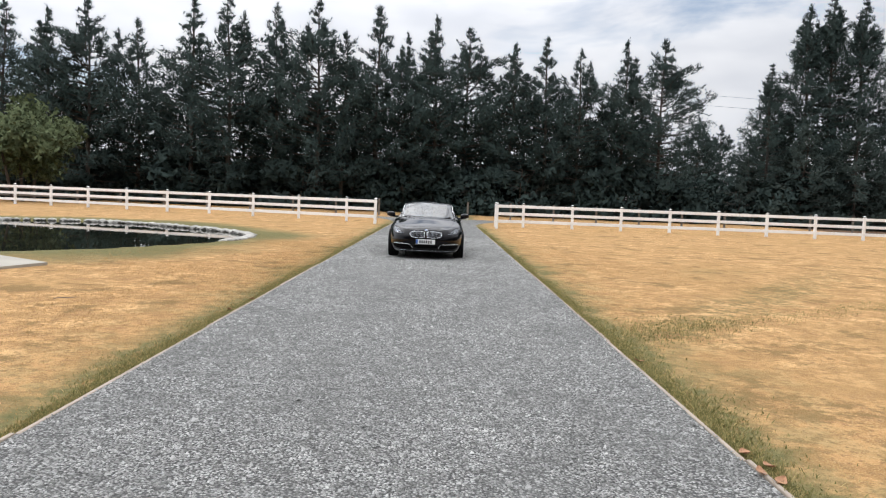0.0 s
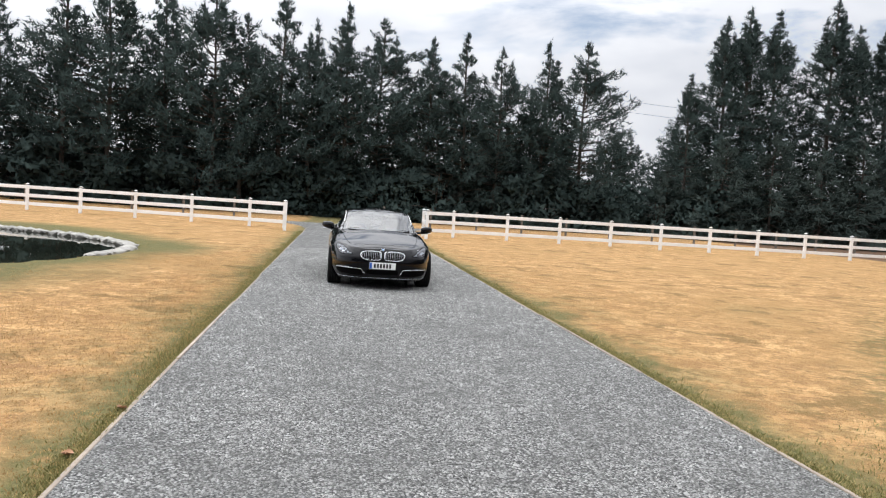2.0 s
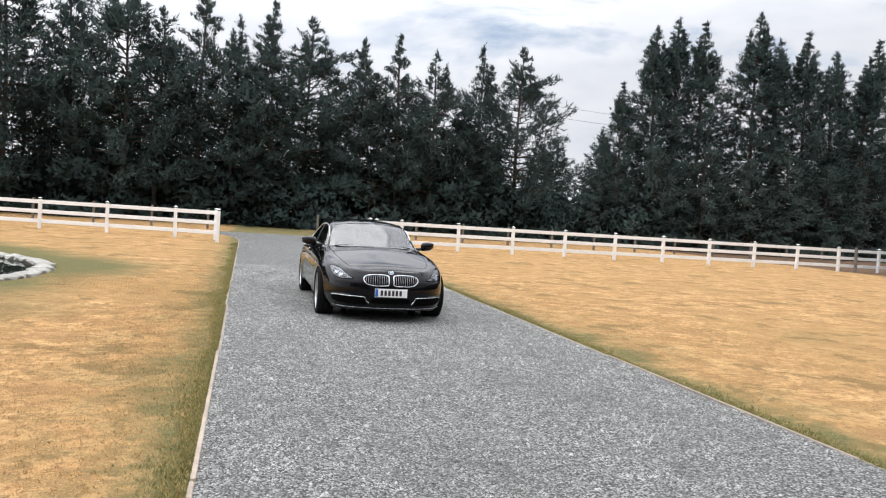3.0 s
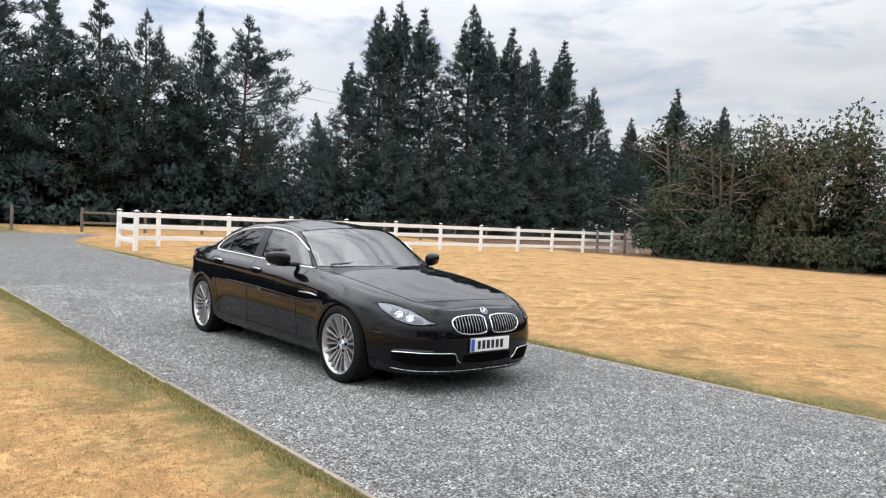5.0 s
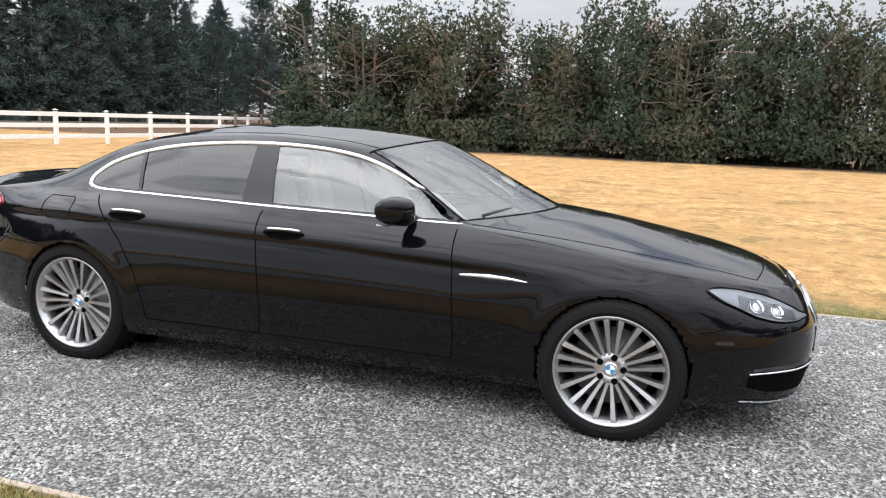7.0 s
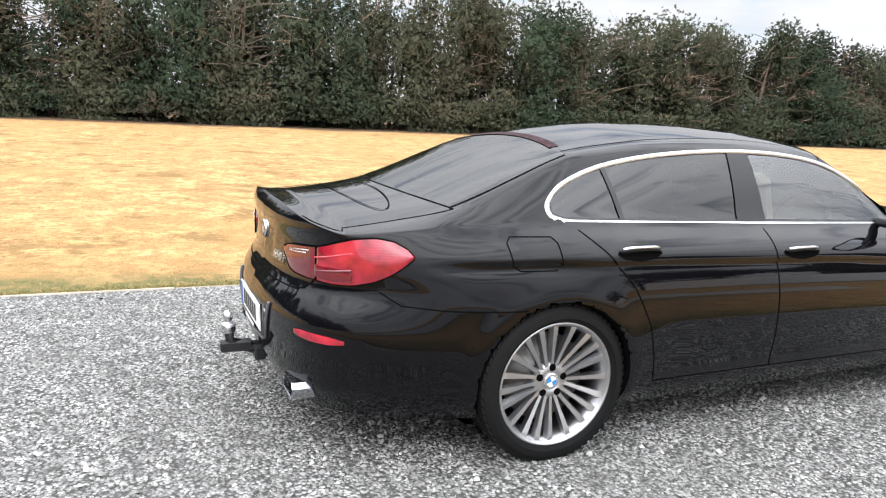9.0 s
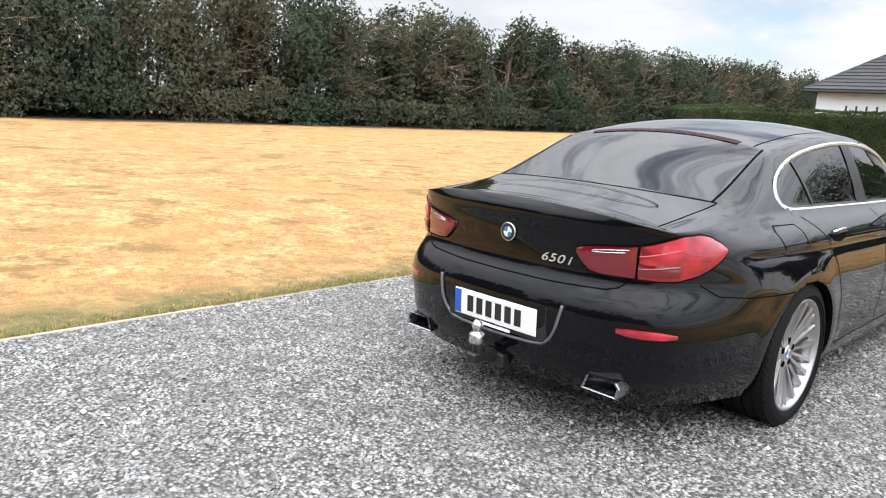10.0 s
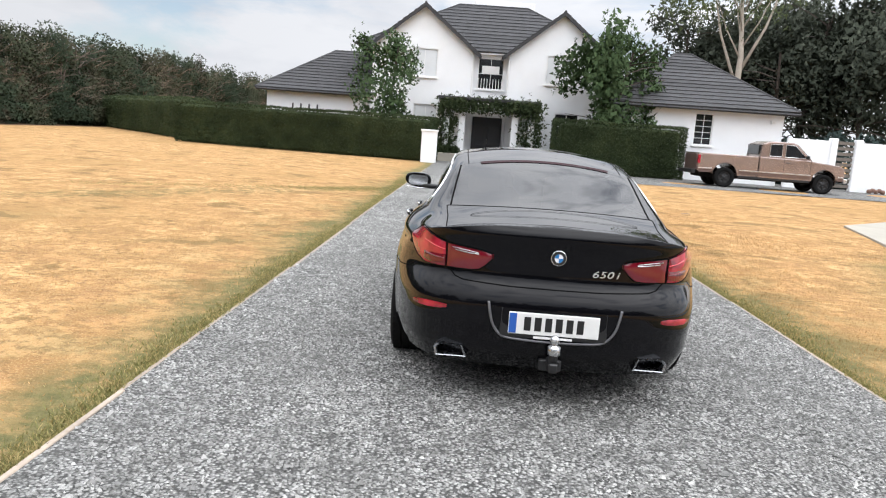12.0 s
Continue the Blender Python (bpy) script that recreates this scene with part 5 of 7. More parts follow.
def skin_part(name, cells, P, side, material, parent, label=""):
    ids, verts, norms, faces = {}, [], [], []
    for sx in side:
        for i, j in cells:
            quad = []
            for a, b in ((i, j), (i + 1, j), (i + 1, j + 1), (i, j + 1)):
                key = (a, b, sx if P[a, b, 0] > 1e-6 else 0)
                if key not in ids:
                    ids[key] = len(verts)
                    verts.append((P[a, b, 0] * sx, P[a, b, 1], P[a, b, 2]))
                    norms.append((SKIN_N[a, b, 0] * sx, SKIN_N[a, b, 1], SKIN_N[a, b, 2]))
                if ids[key] not in quad:
                    quad.append(ids[key])
            if len(quad) > 2:
                faces.append(tuple(quad if (sx > 0) == FACE_OUT else quad[::-1]))
    me = bpy.data.meshes.new(name)
    me.from_pydata(verts, [], faces)
    me.materials.append(material)
    me.shade_smooth()
    me.normals_split_custom_set_from_vertices(norms)
    return part(name, me, None, parent, label)


_c = np.cross(SKIN[151, 20] - SKIN[150, 20], SKIN[151, 21] - SKIN[150, 20])
FACE_OUT = _c[0] > 0


def normal_wall(s, z, sx):
    e = 1e-3
    s0, s1 = max(0, s - e), min(1, s + e)
    a = wall(s1, z) - wall(s0, z)
    b = wall(s, z + .004) - wall(s, z - .004)
    n = np.cross(a, b)
    n /= np.linalg.norm(n)
    p, o = out_at(s)
    if n[0] * o[0] + n[1] * o[1] < 0:
        n = -n
    return np.array([n[0] * sx, n[1], n[2]])


def on_wall(s, z, sx, lift=0.0):
    p = wall(s, z)
    return np.array([p[0] * sx, p[1], p[2]]) + normal_wall(s, z, sx) * lift


def patch(rows, sx, lift=.003, nu=28, nv=10, bulge=.0, depth=.02):
    """A shaped panel that follows the side wall: rows of s, low z, high z; with a rim that turns in."""
    rows = np.array(rows, float)
    tt = np.linspace(0, 1, len(rows))
    u = np.linspace(0, 1, nu)
    S, LO, HI = (np.interp(u, tt, rows[:, k]) for k in range(3))
    pts = np.zeros((nu, nv, 3))
    for a in range(nu):
        for b in range(nv):
            w = b / (nv - 1)
            edge = 4 * w * (1 - w) * min(1, 6 * u[a] * (1 - u[a]) * 4)
            pts[a, b] = on_wall(S[a], LO[a] + (HI[a] - LO[a]) * w, sx, lift + bulge * edge)
    mid = nu // 2
    face = np.cross(pts[mid, nv // 2 + 1] - pts[mid, nv // 2], pts[mid + 1, nv // 2] - pts[mid, nv // 2])
    if face.dot(normal_wall(S[mid], (LO[mid] + HI[mid]) / 2, sx)) < 0:
        pts = pts[::-1]
    g = Geo().grid(pts)
    loop = list(pts[:, 0]) + list(pts[-1, 1:]) + list(pts[::-1, -1][1:]) + list(pts[0, ::-1][1:-1])
    loop = np.array(loop)
    inn = []
    for p in loop:
        inn.append(p - np.array([sx * .6, np.sign(p[1] - 1.5) * .6, 0]) * depth)
    g.grid(np.array([np.vstack([loop, loop[:1]]), np.vstack([inn, inn[:1]])]))
    return g, loop


def ribbon(points, normals, width=.006, lift=.0012):
    """A thin dark joint on the skin."""
    pts, nn = np.array(points), np.array(normals)
    t = np.gradient(pts, axis=0)
    w = np.cross(t, nn)
    w /= np.maximum(np.linalg.norm(w, axis=1), 1e-9)[:, None]
    p = pts + nn * lift
    return Geo().grid(np.stack([p - w * width / 2, p + w * width / 2], 0))


def wall_line(sz, sx, **k):
    sz = np.array(sz)
    n = max(2, int(14 * len(sz)))
    u, t = np.linspace(0, 1, n), np.linspace(0, 1, len(sz))
    S, Z = np.interp(u, t, sz[:, 0]), np.interp(u, t, sz[:, 1])
    return ribbon([on_wall(a, b, sx) for a, b in zip(S, Z)], [normal_wall(a, b, sx) for a, b in zip(S, Z)], **k)


def grid_line(cells, sx, **k):
    """A joint along stored skin points."""
    f = np.array([sx, 1, 1])
    return ribbon([SKIN[a, b] * f for a, b in cells], [SKIN_N[a, b] * f for a, b in cells], **k)


def disc_badge(name, parent, centre, normal, r, up=(0, 0, 1)):
    """A round emblem: chrome ring, dark band, four enamel quarters."""
    n = Vector(normal).normalized()
    u = Vector(up)
    u = (u - n * u.dot(n)).normalized()
    m = Matrix.Translation(centre) @ Matrix((n.cross(u) * -1, n, u)).transposed().to_4x4()
    b = part(name, Geo().lathe([(-.004, r), (.004, r), (.006, r * .93), (.004, r * .88), (.004, 0.0)], 36, "y"), M_CHROME, parent, "round chrome-ringed emblem", True, m)
    part("ring", Geo().lathe([(.0045, r * .90), (.0055, r * .88), (.0055, r * .56), (.0045, r * .55)], 36, "y"), M_INK, b)
    for q in range(4):
        a0 = q * math.pi / 2
        fan = [(0, .006, 0)] + [(r * .55 * math.sin(a0 + k * math.pi / 16), .006, r * .55 * math.cos(a0 + k * math.pi / 16)) for k in range(9)]
        part("quarter", Geo().add(fan, [(0, k + 1, k + 2) for k in range(8)]), M_BADGEBLUE if q % 2 else M_BADGEWHITE, b)
    return b


def wheel(parent, x, y, sx, brake=True):
    """A tyre on a twenty-spoke alloy rim; the outer face looks along sx."""
    h = new("wheel", None)
    h.parent = parent
    h.matrix_basis = pose(x * sx, y, .335, 17 * y + 8, 0, 0 if sx > 0 else 180)
    return h


def wheel_meshes():
    R, r = .335, .259
    tyre = Geo().lathe([(-.115, r), (-.122, r + .03), (-.118, R - .03), (-.105, R - .010), (-.088, R - .002), (-.055, R), (-.052, R - .008), (-.044, R - .008), (-.041, R),
                        (-.006, R), (-.003, R - .008), (.003, R - .008), (.006, R), (.041, R), (.044, R - .008), (.052, R - .008), (.055, R), (.088, R - .002), (.105, R - .010),
                        (.118, R - .03), (.123, R - .055), (.121, r + .028), (.110, r + .004), (.100, r - .004)], 72, "x")
    tread = Geo()
    for k in range(60):
        a = 2 * math.pi * k / 60
        for sgn in (-1, 1):
            m = Euler((a, 0, 0)).to_matrix().to_4x4() @ pose(0, 0, 0, 0, 0, sgn * 14)
            c = Euler((a, 0, 0)).to_matrix() @ Vector((sgn * .080, 0, R - .0052))
            tread.box(c, (.044, .024, .009), 0, m)
    rim = Geo().lathe([(-.10, r - .006), (-.098, r - .02), (.055, r - .028), (.085, r - .016), (.100, r - .002), (.106, r + .003), (.110, r + .001), (.110, r - .006),
                       (.100, r - .012), (.088, r - .020)], 72, "x")
    spoke = Geo()
    prof = [(.052, .062, .0140), (.085, .066, .0115), (.13, .074, .0122), (.18, .085, .0152), (.230, .095, .0190), (.250, .096, .0205)]
    pts = []
    for rad, xx, w in prof:
        pts += [(xx, -w * .62, rad), (xx, w * .62, rad), (xx - .026, w * .9, rad), (xx - .026, -w * .9, rad)]
    fs = []
    for k in range(len(prof) - 1):
        o = k * 4
        fs += [(o + a, o + (a + 1) % 4, o + 4 + (a + 1) % 4, o + 4 + a) for a in range(4)]
    spoke.add(pts, fs + [(3, 2, 1, 0), tuple(range(len(pts) - 4, len(pts)))])
    hub = Geo().lathe([(.02, .082), (.056, .078), (.064, .066), (.066, .055), (.066, .038), (.060, .034), (.060, 0)], 40, "x")
    cap = Geo().lathe([(.058, .036), (.067, .035), (.070, .031), (.069, .024), (.069, 0)], 32, "x")
    disc = Geo().lathe([(-.02, .185), (.0, .185), (.0, .08), (.02, .075), (.02, 0)], 48, "x")
    nut = Geo().lathe([(.05, .0155), (.0670, .0155), (.0675, .0145), (.0672, 0)], 14, "x")
    back = Geo().lathe([(-.06, r - .02), (-.055, 0)], 48, "x")
    return {"tyre": (tyre.mesh("tyre", M_TYRE), "black low-profile road tyre"), "rim": (rim.mesh("rim", M_RIM, True), "machined alloy rim"), "spoke": (spoke.mesh("spoke", M_RIM), ""),
            "hub": (hub.mesh("hub", M_RIM, True), ""), "cap": (cap.mesh("cap", M_CHROME, True), ""), "disc": (disc.mesh("brake_disc", M_DISC, True), ""),
            "nut": (nut.mesh("nut", M_GAP), ""), "back": (back.mesh("inner_rim", M_GAP), ""), "tread": (tread.mesh("tread", M_TYRE), "")}


def quarters(parent, r, x):
    for q in range(4):
        a0 = q * math.pi / 2
        fan = [(x, 0, 0)] + [(x, r * math.sin(a0 + k * math.pi / 12), r * math.cos(a0 + k * math.pi / 12)) for k in range(7)]
        part("quarter", Geo().add(fan, [(0, k + 2, k + 1) for k in range(6)]), M_BADGEBLUE if q % 2 else M_BADGEWHITE, parent)


def car_wheels(car):
    me = wheel_meshes()
    for y, sx in ((0, -1), (0, 1), (2.968, -1), (2.968, 1)):
        w = wheel(car, .79 if y == 0 else .80, y, sx)
        w.rotation_euler = (radians(8 if y == 0 else 20), 0, radians(0 if sx > 0 else 180))
        w["label"] = "twenty-spoke alloy wheel with black tyre"
        for k in ("tyre", "rim", "hub", "disc", "back"):
            part({"disc": "brake_disc", "back": "inner_rim"}.get(k, k), me[k][0], None, w, me[k][1])
        c = part("cap", me["cap"][0], None, w)
        quarters(c, .0225, .0705)
        tagged(part("tread", me["tread"][0], None, w, "blocked tyre tread"), kind="stuff")
        for k in range(5):
            for d, lean in ((-12, 10), (0, 0), (12, -10), (36, 0)):
                part("spoke", me["spoke"][0], None, w, at=pose(0, 0, 0, 72 * k + d, 0, 0) @ pose(0, 0, 0, 0, 0, lean))
        for k in range(5):
            a = radians(72 * k + 22)
            part("nut", me["nut"][0], None, w, at=pose(0, .058 * math.sin(a), .058 * math.cos(a)))


def build_car():
    car = thing("car", "glossy black four-door coupe parked on the gravel drive", "car", at=pose(-.025, 0, 0))
    own, P = sort_faces(), snapped()
    both = (1, -1)
    for name in ("body_shell", "hood", "roof", "boot_lid", "front_bumper", "rear_bumper"):
        skin_part(name, own[name], P, both, M_PAINT, car)
    skin_part("windscreen", own["windscreen"], P, both, M_SCREEN, car, "clear windscreen")
    skin_part("rear_window", own["rear_window"], P, both, M_GLASSDARK, car, "dark tinted rear window")
    for sx in both:
        fd = skin_part("front_door", own["front_door"], P, (sx,), M_PAINT, car)
        rd = skin_part("rear_door", own["rear_door"], P, (sx,), M_PAINT, car)
        for d, y, z in ((fd, 1.66, .832), (rd, 2.60, .858)):
            s = s_y(y)
            pocket, _ = patch([(s_y(y - .115), z - .004, z + .004), (s_y(y - .08), z - .022, z + .018), (s, z - .032, z + .026), (s_y(y + .08), z - .022, z + .018), (s_y(y + .115), z - .004, z + .004)], sx, .0016, 20, 6, depth=.004)
            part("handle_recess", pocket, M_GAP, d)
            pts = [on_wall(s_y(y + k), z + .006 + .003 * math.cos(k * 14), sx, .022 - .022 * (abs(k) / .105) ** 4) for k in np.linspace(-.105, .105, 15)]
            part("handle", Geo().tube(pts, [.006] + [.0105] * 13 + [.006], 8), M_PAINT, d, smooth=True)
            pts = [on_wall(s_y(y + k), z + .012, sx, .028 - .022 * (abs(k) / .105) ** 4) for k in np.linspace(-.095, .095, 13)]
            part("handle_strip", Geo().tube(pts, .0075, 6), M_CHROME, d, "chrome handle strip", True)
        # side glass, its pillars and the bright frame
        door_glass(car, sx)
        mirror(car, sx)
        lamps(car, sx)
        front_trim(car, sx)
        rear_trim(car, sx)
        joints(car, sx)
    lid_reflection_oval(car)
    arches(car)
    car_wheels(car)
    front_centre(car)
    rear_centre(car)
    cabin(car)
    ys = np.linspace(-.80, 3.70, 40)
    rows = []
    for y in ys:
        w = float(np.interp(s_y(y), _s, OUTLINE[:, 0])) - .10
        if abs(y) < .40 or abs(y - 2.968) < .40:
            w = .60
        rows.append([(-w, y, .215), (0, y, .185), (w, y, .215)])
    part("underbody", Geo().grid(rows), M_UNDER, car, "dark underbody")
    return car


def door_glass(car, sx):
    """Front and rear side panes, the dark middle pillar and the chrome frame round them."""
    def low(y):
        return float(np.interp(y, [.78, 2.9], [.932, .975]))

    up = DLO[:len(DLO) - 42]
    k = int(np.argmax(up[:, 0]))
    ytop, ztop = up[:k + 1, 0], up[:k + 1, 1]

    def high(y):
        return float(np.interp(y, ytop, ztop))

    def pane(name, y0, y1, mat_, lift, parent, slant0=0.0, slant1=0.0, label=""):
        us = np.linspace(0, 1, 34)
        rows = []
        for u in us:
            row = []
            for w in np.linspace(0, 1, 9):
                yb = y0 + (y1 - y0) * u
                y = yb + (slant0 * (1 - u) + slant1 * u) * w
                lo, hi = low(y), high(y)
                z = lo + (hi - lo) * w
                row.append((sx * (side_skin(y, z) + lift), y, z))
            rows.append(row)
        g = Geo().grid(rows if sx < 0 else [r[::-1] for r in rows])
        return part(name, g, mat_, parent, label, True)

    pane("front_side_window", .80, 1.80, M_GLASS, -.004, car, 0.0, .03, "clear front side window")
    pane("rear_side_window", 1.96, 2.945, M_GLASSDARK, -.004, car, -.02, 0.0, "dark tinted rear side window")
    pane("middle_pillar", 1.79, 1.97, M_BLACKTRIM, .001, car, .03, -.02)
    pane("window_divider", 2.60, 2.622, M_BLACKTRIM, .0015, car, .045, .045)
    loop = [(sx * (side_skin(y, z) - .0005), y, z) for y, z in np.vstack([DLO, DLO[:1]])]
    loop = np.array(loop)
    centre = DLO.mean(0)
    g = Geo()
    n = len(loop)
    rings = []
    for i in range(n):
        a, b = loop[(i - 1) % (n - 1)], loop[(i + 1) % (n - 1)]
        t = (b - a) / np.linalg.norm(b - a)
        out = np.array([sx * .9, 0, .42])
        out /= np.linalg.norm(out)
        w = np.cross(t, out)
        w /= np.linalg.norm(w)
        if (w[1] * (loop[i][1] - centre[0]) + w[2] * (loop[i][2] - centre[1])) < 0:
            w = -w
        lower = loop[i][2] < low(loop[i][1]) + .01
        wide = float(ease(loop[i][1], (2.3, 2.9), (.010 if lower else .013, .015)))
        p = loop[i]
        rings.append([p - w * wide * .55 - out * .004, p - w * wide * .5 + out * .003, p + w * wide * .6 + out * .004, p + w * wide + out * .001, p + w * wide * .9 - out * .006])
    g.grid(np.array(rings))
    part("window_frame", g, M_FRAME, car, "bright chrome window surround", True)
    inner = []
    for i in range(n):
        a, b = loop[(i - 1) % (n - 1)], loop[(i + 1) % (n - 1)]
        t = (b - a) / np.linalg.norm(b - a)
        out = np.array([sx * .9, 0, .42])
        w = np.cross(t, out)
        w /= np.linalg.norm(w)
        if (w[1] * (loop[i][1] - centre[0]) + w[2] * (loop[i][2] - centre[1])) < 0:
            w = -w
        inner.append([loop[i] - w * .018 - np.array([sx * .004, 0, 0]), loop[i] - w * .003 + np.array([sx * .001, 0, 0])])
    part("window_seal", Geo().grid(np.array(inner)), M_BLACKTRIM, car)


def mirror(car, sx):
    bm = bmesh.new()
    bmesh.ops.create_uvsphere(bm, u_segments=28, v_segments=18, radius=1)
    for v in bm.verts:
        x, y, z = v.co
        sq = lambda a, e: math.copysign(abs(a) ** e, a)
        x, y, z = sq(x, .72), sq(y, .8), sq(z, .72)
        taper = 1 - .16 * x
        v.co = ((.115 * x) * sx, .075 * y * taper + .03 * x * x if y < 0 else .032 * min(1, y * 2), .068 * z * taper + .012 * x)
        v.co.y = v.co.y + .028 * x
    bmesh.ops.recalc_face_normals(bm, faces=bm.faces[:])
    me = bpy.data.meshes.new("mirror_housing")
    bm.to_mesh(me)
    bm.free()
    me.materials.append(M_PAINT)
    me.shade_smooth()
    m = part("side_mirror", me, None, car, "black door mirror", at=pose(sx * .952, 1.035, .998))
    stalk = Geo().tube([(-sx * .205, -.03, -.055), (-sx * .12, -.005, -.052), (-sx * .04, .0, -.045)], [.020, .024, .028], 10)
    part("mirror_stalk", stalk, M_BLACKTRIM, m, smooth=True)
    g = Geo()
    pts = [(sx * .086 * math.copysign(abs(math.cos(a)) ** .55, math.cos(a)), .0, .047 * math.copysign(abs(math.sin(a)) ** .6, math.sin(a))) for a in np.linspace(0, 2 * math.pi, 32, endpoint=False)]
    g.add([(x, .036 + .028 * x / .1 * sx * .9, z) for x, y, z in pts], [tuple(range(32))])
    part("mirror_glass", g, M_CHROME, m, "mirror glass")
    part("mirror_strip", Geo().tube([(-sx * .10, .012, -.066), (0, .030, -.070), (sx * .10, .05, -.056)], .004, 6), M_CHROME, m, smooth=True)


def lamps(car, sx):
    f = lambda y: s_y(y)
    rows = [(f(-.405), .722, .732), (f(-.47), .682, .737), (f(-.55), .650, .728), (f(-.62), .618, .716), (f(-.70), .598, .700), (f(-.76), .590, .676), (f(-.81), .590, .648), (s_front(.58), .596, .626), (s_front(.52), .602, .609)]
    bowl, loop = patch(rows, sx, .0015, 30, 10, depth=.03)
    h = part("headlight", bowl, M_REFLECTOR, car, "clear headlamp with silver reflectors", True)
    rows_in = [(a, lo + (hi - lo) * .12, lo + (hi - lo) * .74) for a, lo, hi in rows[2:7]]
    g, _ = patch(rows_in, sx, .003, 24, 6)
    part("headlight_bezel", g, M_RIMDARK, h, "dark lamp housing")
    for y, z in ((-.63, .660), (-.725, .638)):
        c = on_wall(s_y(y), z, sx, .003)
        n = normal_wall(s_y(y), z, sx)
        m = Matrix.Translation(c) @ Vector(n).to_track_quat("X", "Z").to_matrix().to_4x4()
        part("projector", Geo().lathe([(-.02, .036), (.004, .036), (.006, .030), (-.004, .026), (.002, .015), (.004, 0)], 28, "x"), M_CHROME, h, "chrome projector ring", True, m)
    lens, loop = patch(rows, sx, .008, 30, 10, .004, depth=.03)
    part("headlight_lens", lens, M_LENS, h, smooth=True)
    part("headlight_seal", Geo().tube(list(loop) + [loop[0]], .0035, 5), M_GAP, h)
    # tail lamp: the wing part and the part on the boot lid
    r = s_rear
    seam = [(s_y(3.575), .846, .854), (s_y(3.602), .822, .880), (s_y(3.652), .786, .905), (s_y(3.718), .754, .918), (s_y(3.80), .734, .914), (r(.70), .732, .892), (r(.655), .733, .876), (r(.617), .734, .866)]
    g, loop = patch(seam, sx, .006, 30, 10, .012, depth=.03)
    t = part("tail_light", g, M_REDLENS, car, "red tail lamp", True)
    part("light_seal", Geo().tube(list(loop) + [loop[0]], .003, 5), M_GAP, t)
    band = [(a, lo + (hi - lo) * .30, lo + (hi - lo) * .36) for a, lo, hi in seam[4:]]
    g, _ = patch(band, sx, .0185, 24, 4, .004, depth=.006)
    part("light_band", g, M_REDDARK, t, smooth=True)
    dark = [(a, lo + (hi - lo) * u, lo + (hi - lo) * v) for (a, lo, hi), u, v in zip(seam[4:], (.12, .08, .10, .14), (.30, .42, .46, .50))]
    g, _ = patch(dark, sx, .0175, 20, 6, .003, depth=.006)
    part("light_cell", g, M_REDDARK, t, "dark red lamp cell", True)
    for q in (.70,):
        pts = [on_wall(a, lo + (hi - lo) * q, sx, .0165) for a, lo, hi in seam[4:8]]
        part("light_tube", Geo().tube(spline(pts, 5), .0030, 6), M_REDTUBE, t, smooth=True)
    lid = [(r(.610), .735, .864), (r(.54), .734, .857), (r(.47), .734, .850), (r(.42), .741, .844), (r(.385), .766, .838), (r(.350), .804, .826)]
    g, loop = patch(lid, sx, .006, 22, 8, .006, depth=.03)
    t2 = part("inner_tail_light", g, M_REDDARK, car, "dark red inner tail lamp", True)
    part("light_seal", Geo().tube(list(loop) + [loop[0]], .003, 5), M_GAP, t2)
    g = Geo().tube([on_wall(r(a), z, sx, .014) for a, z in ((.575, .846), (.50, .838), (.43, .829), (.425, .822), (.47, .824), (.56, .834))], .0022, 6)
    part("light_trim", g, M_SATIN, t2, smooth=True)
    g, loop = patch([(r(.565), .528, .545), (r(.60), .520, .549), (r(.66), .516, .549), (s_y(3.86), .516, .546), (s_y(3.81), .522, .536)], sx, .003, 20, 5, .002, depth=.02)
    part("rear_reflector", g, M_REDLENS, car, "red bumper reflector", True)
    part("side_marker", patch([(s_y(-.52), .50, .512), (s_y(-.48), .497, .516), (s_y(-.44), .5, .512)], sx, .002, 8, 4)[0], M_BLACKTRIM, car)


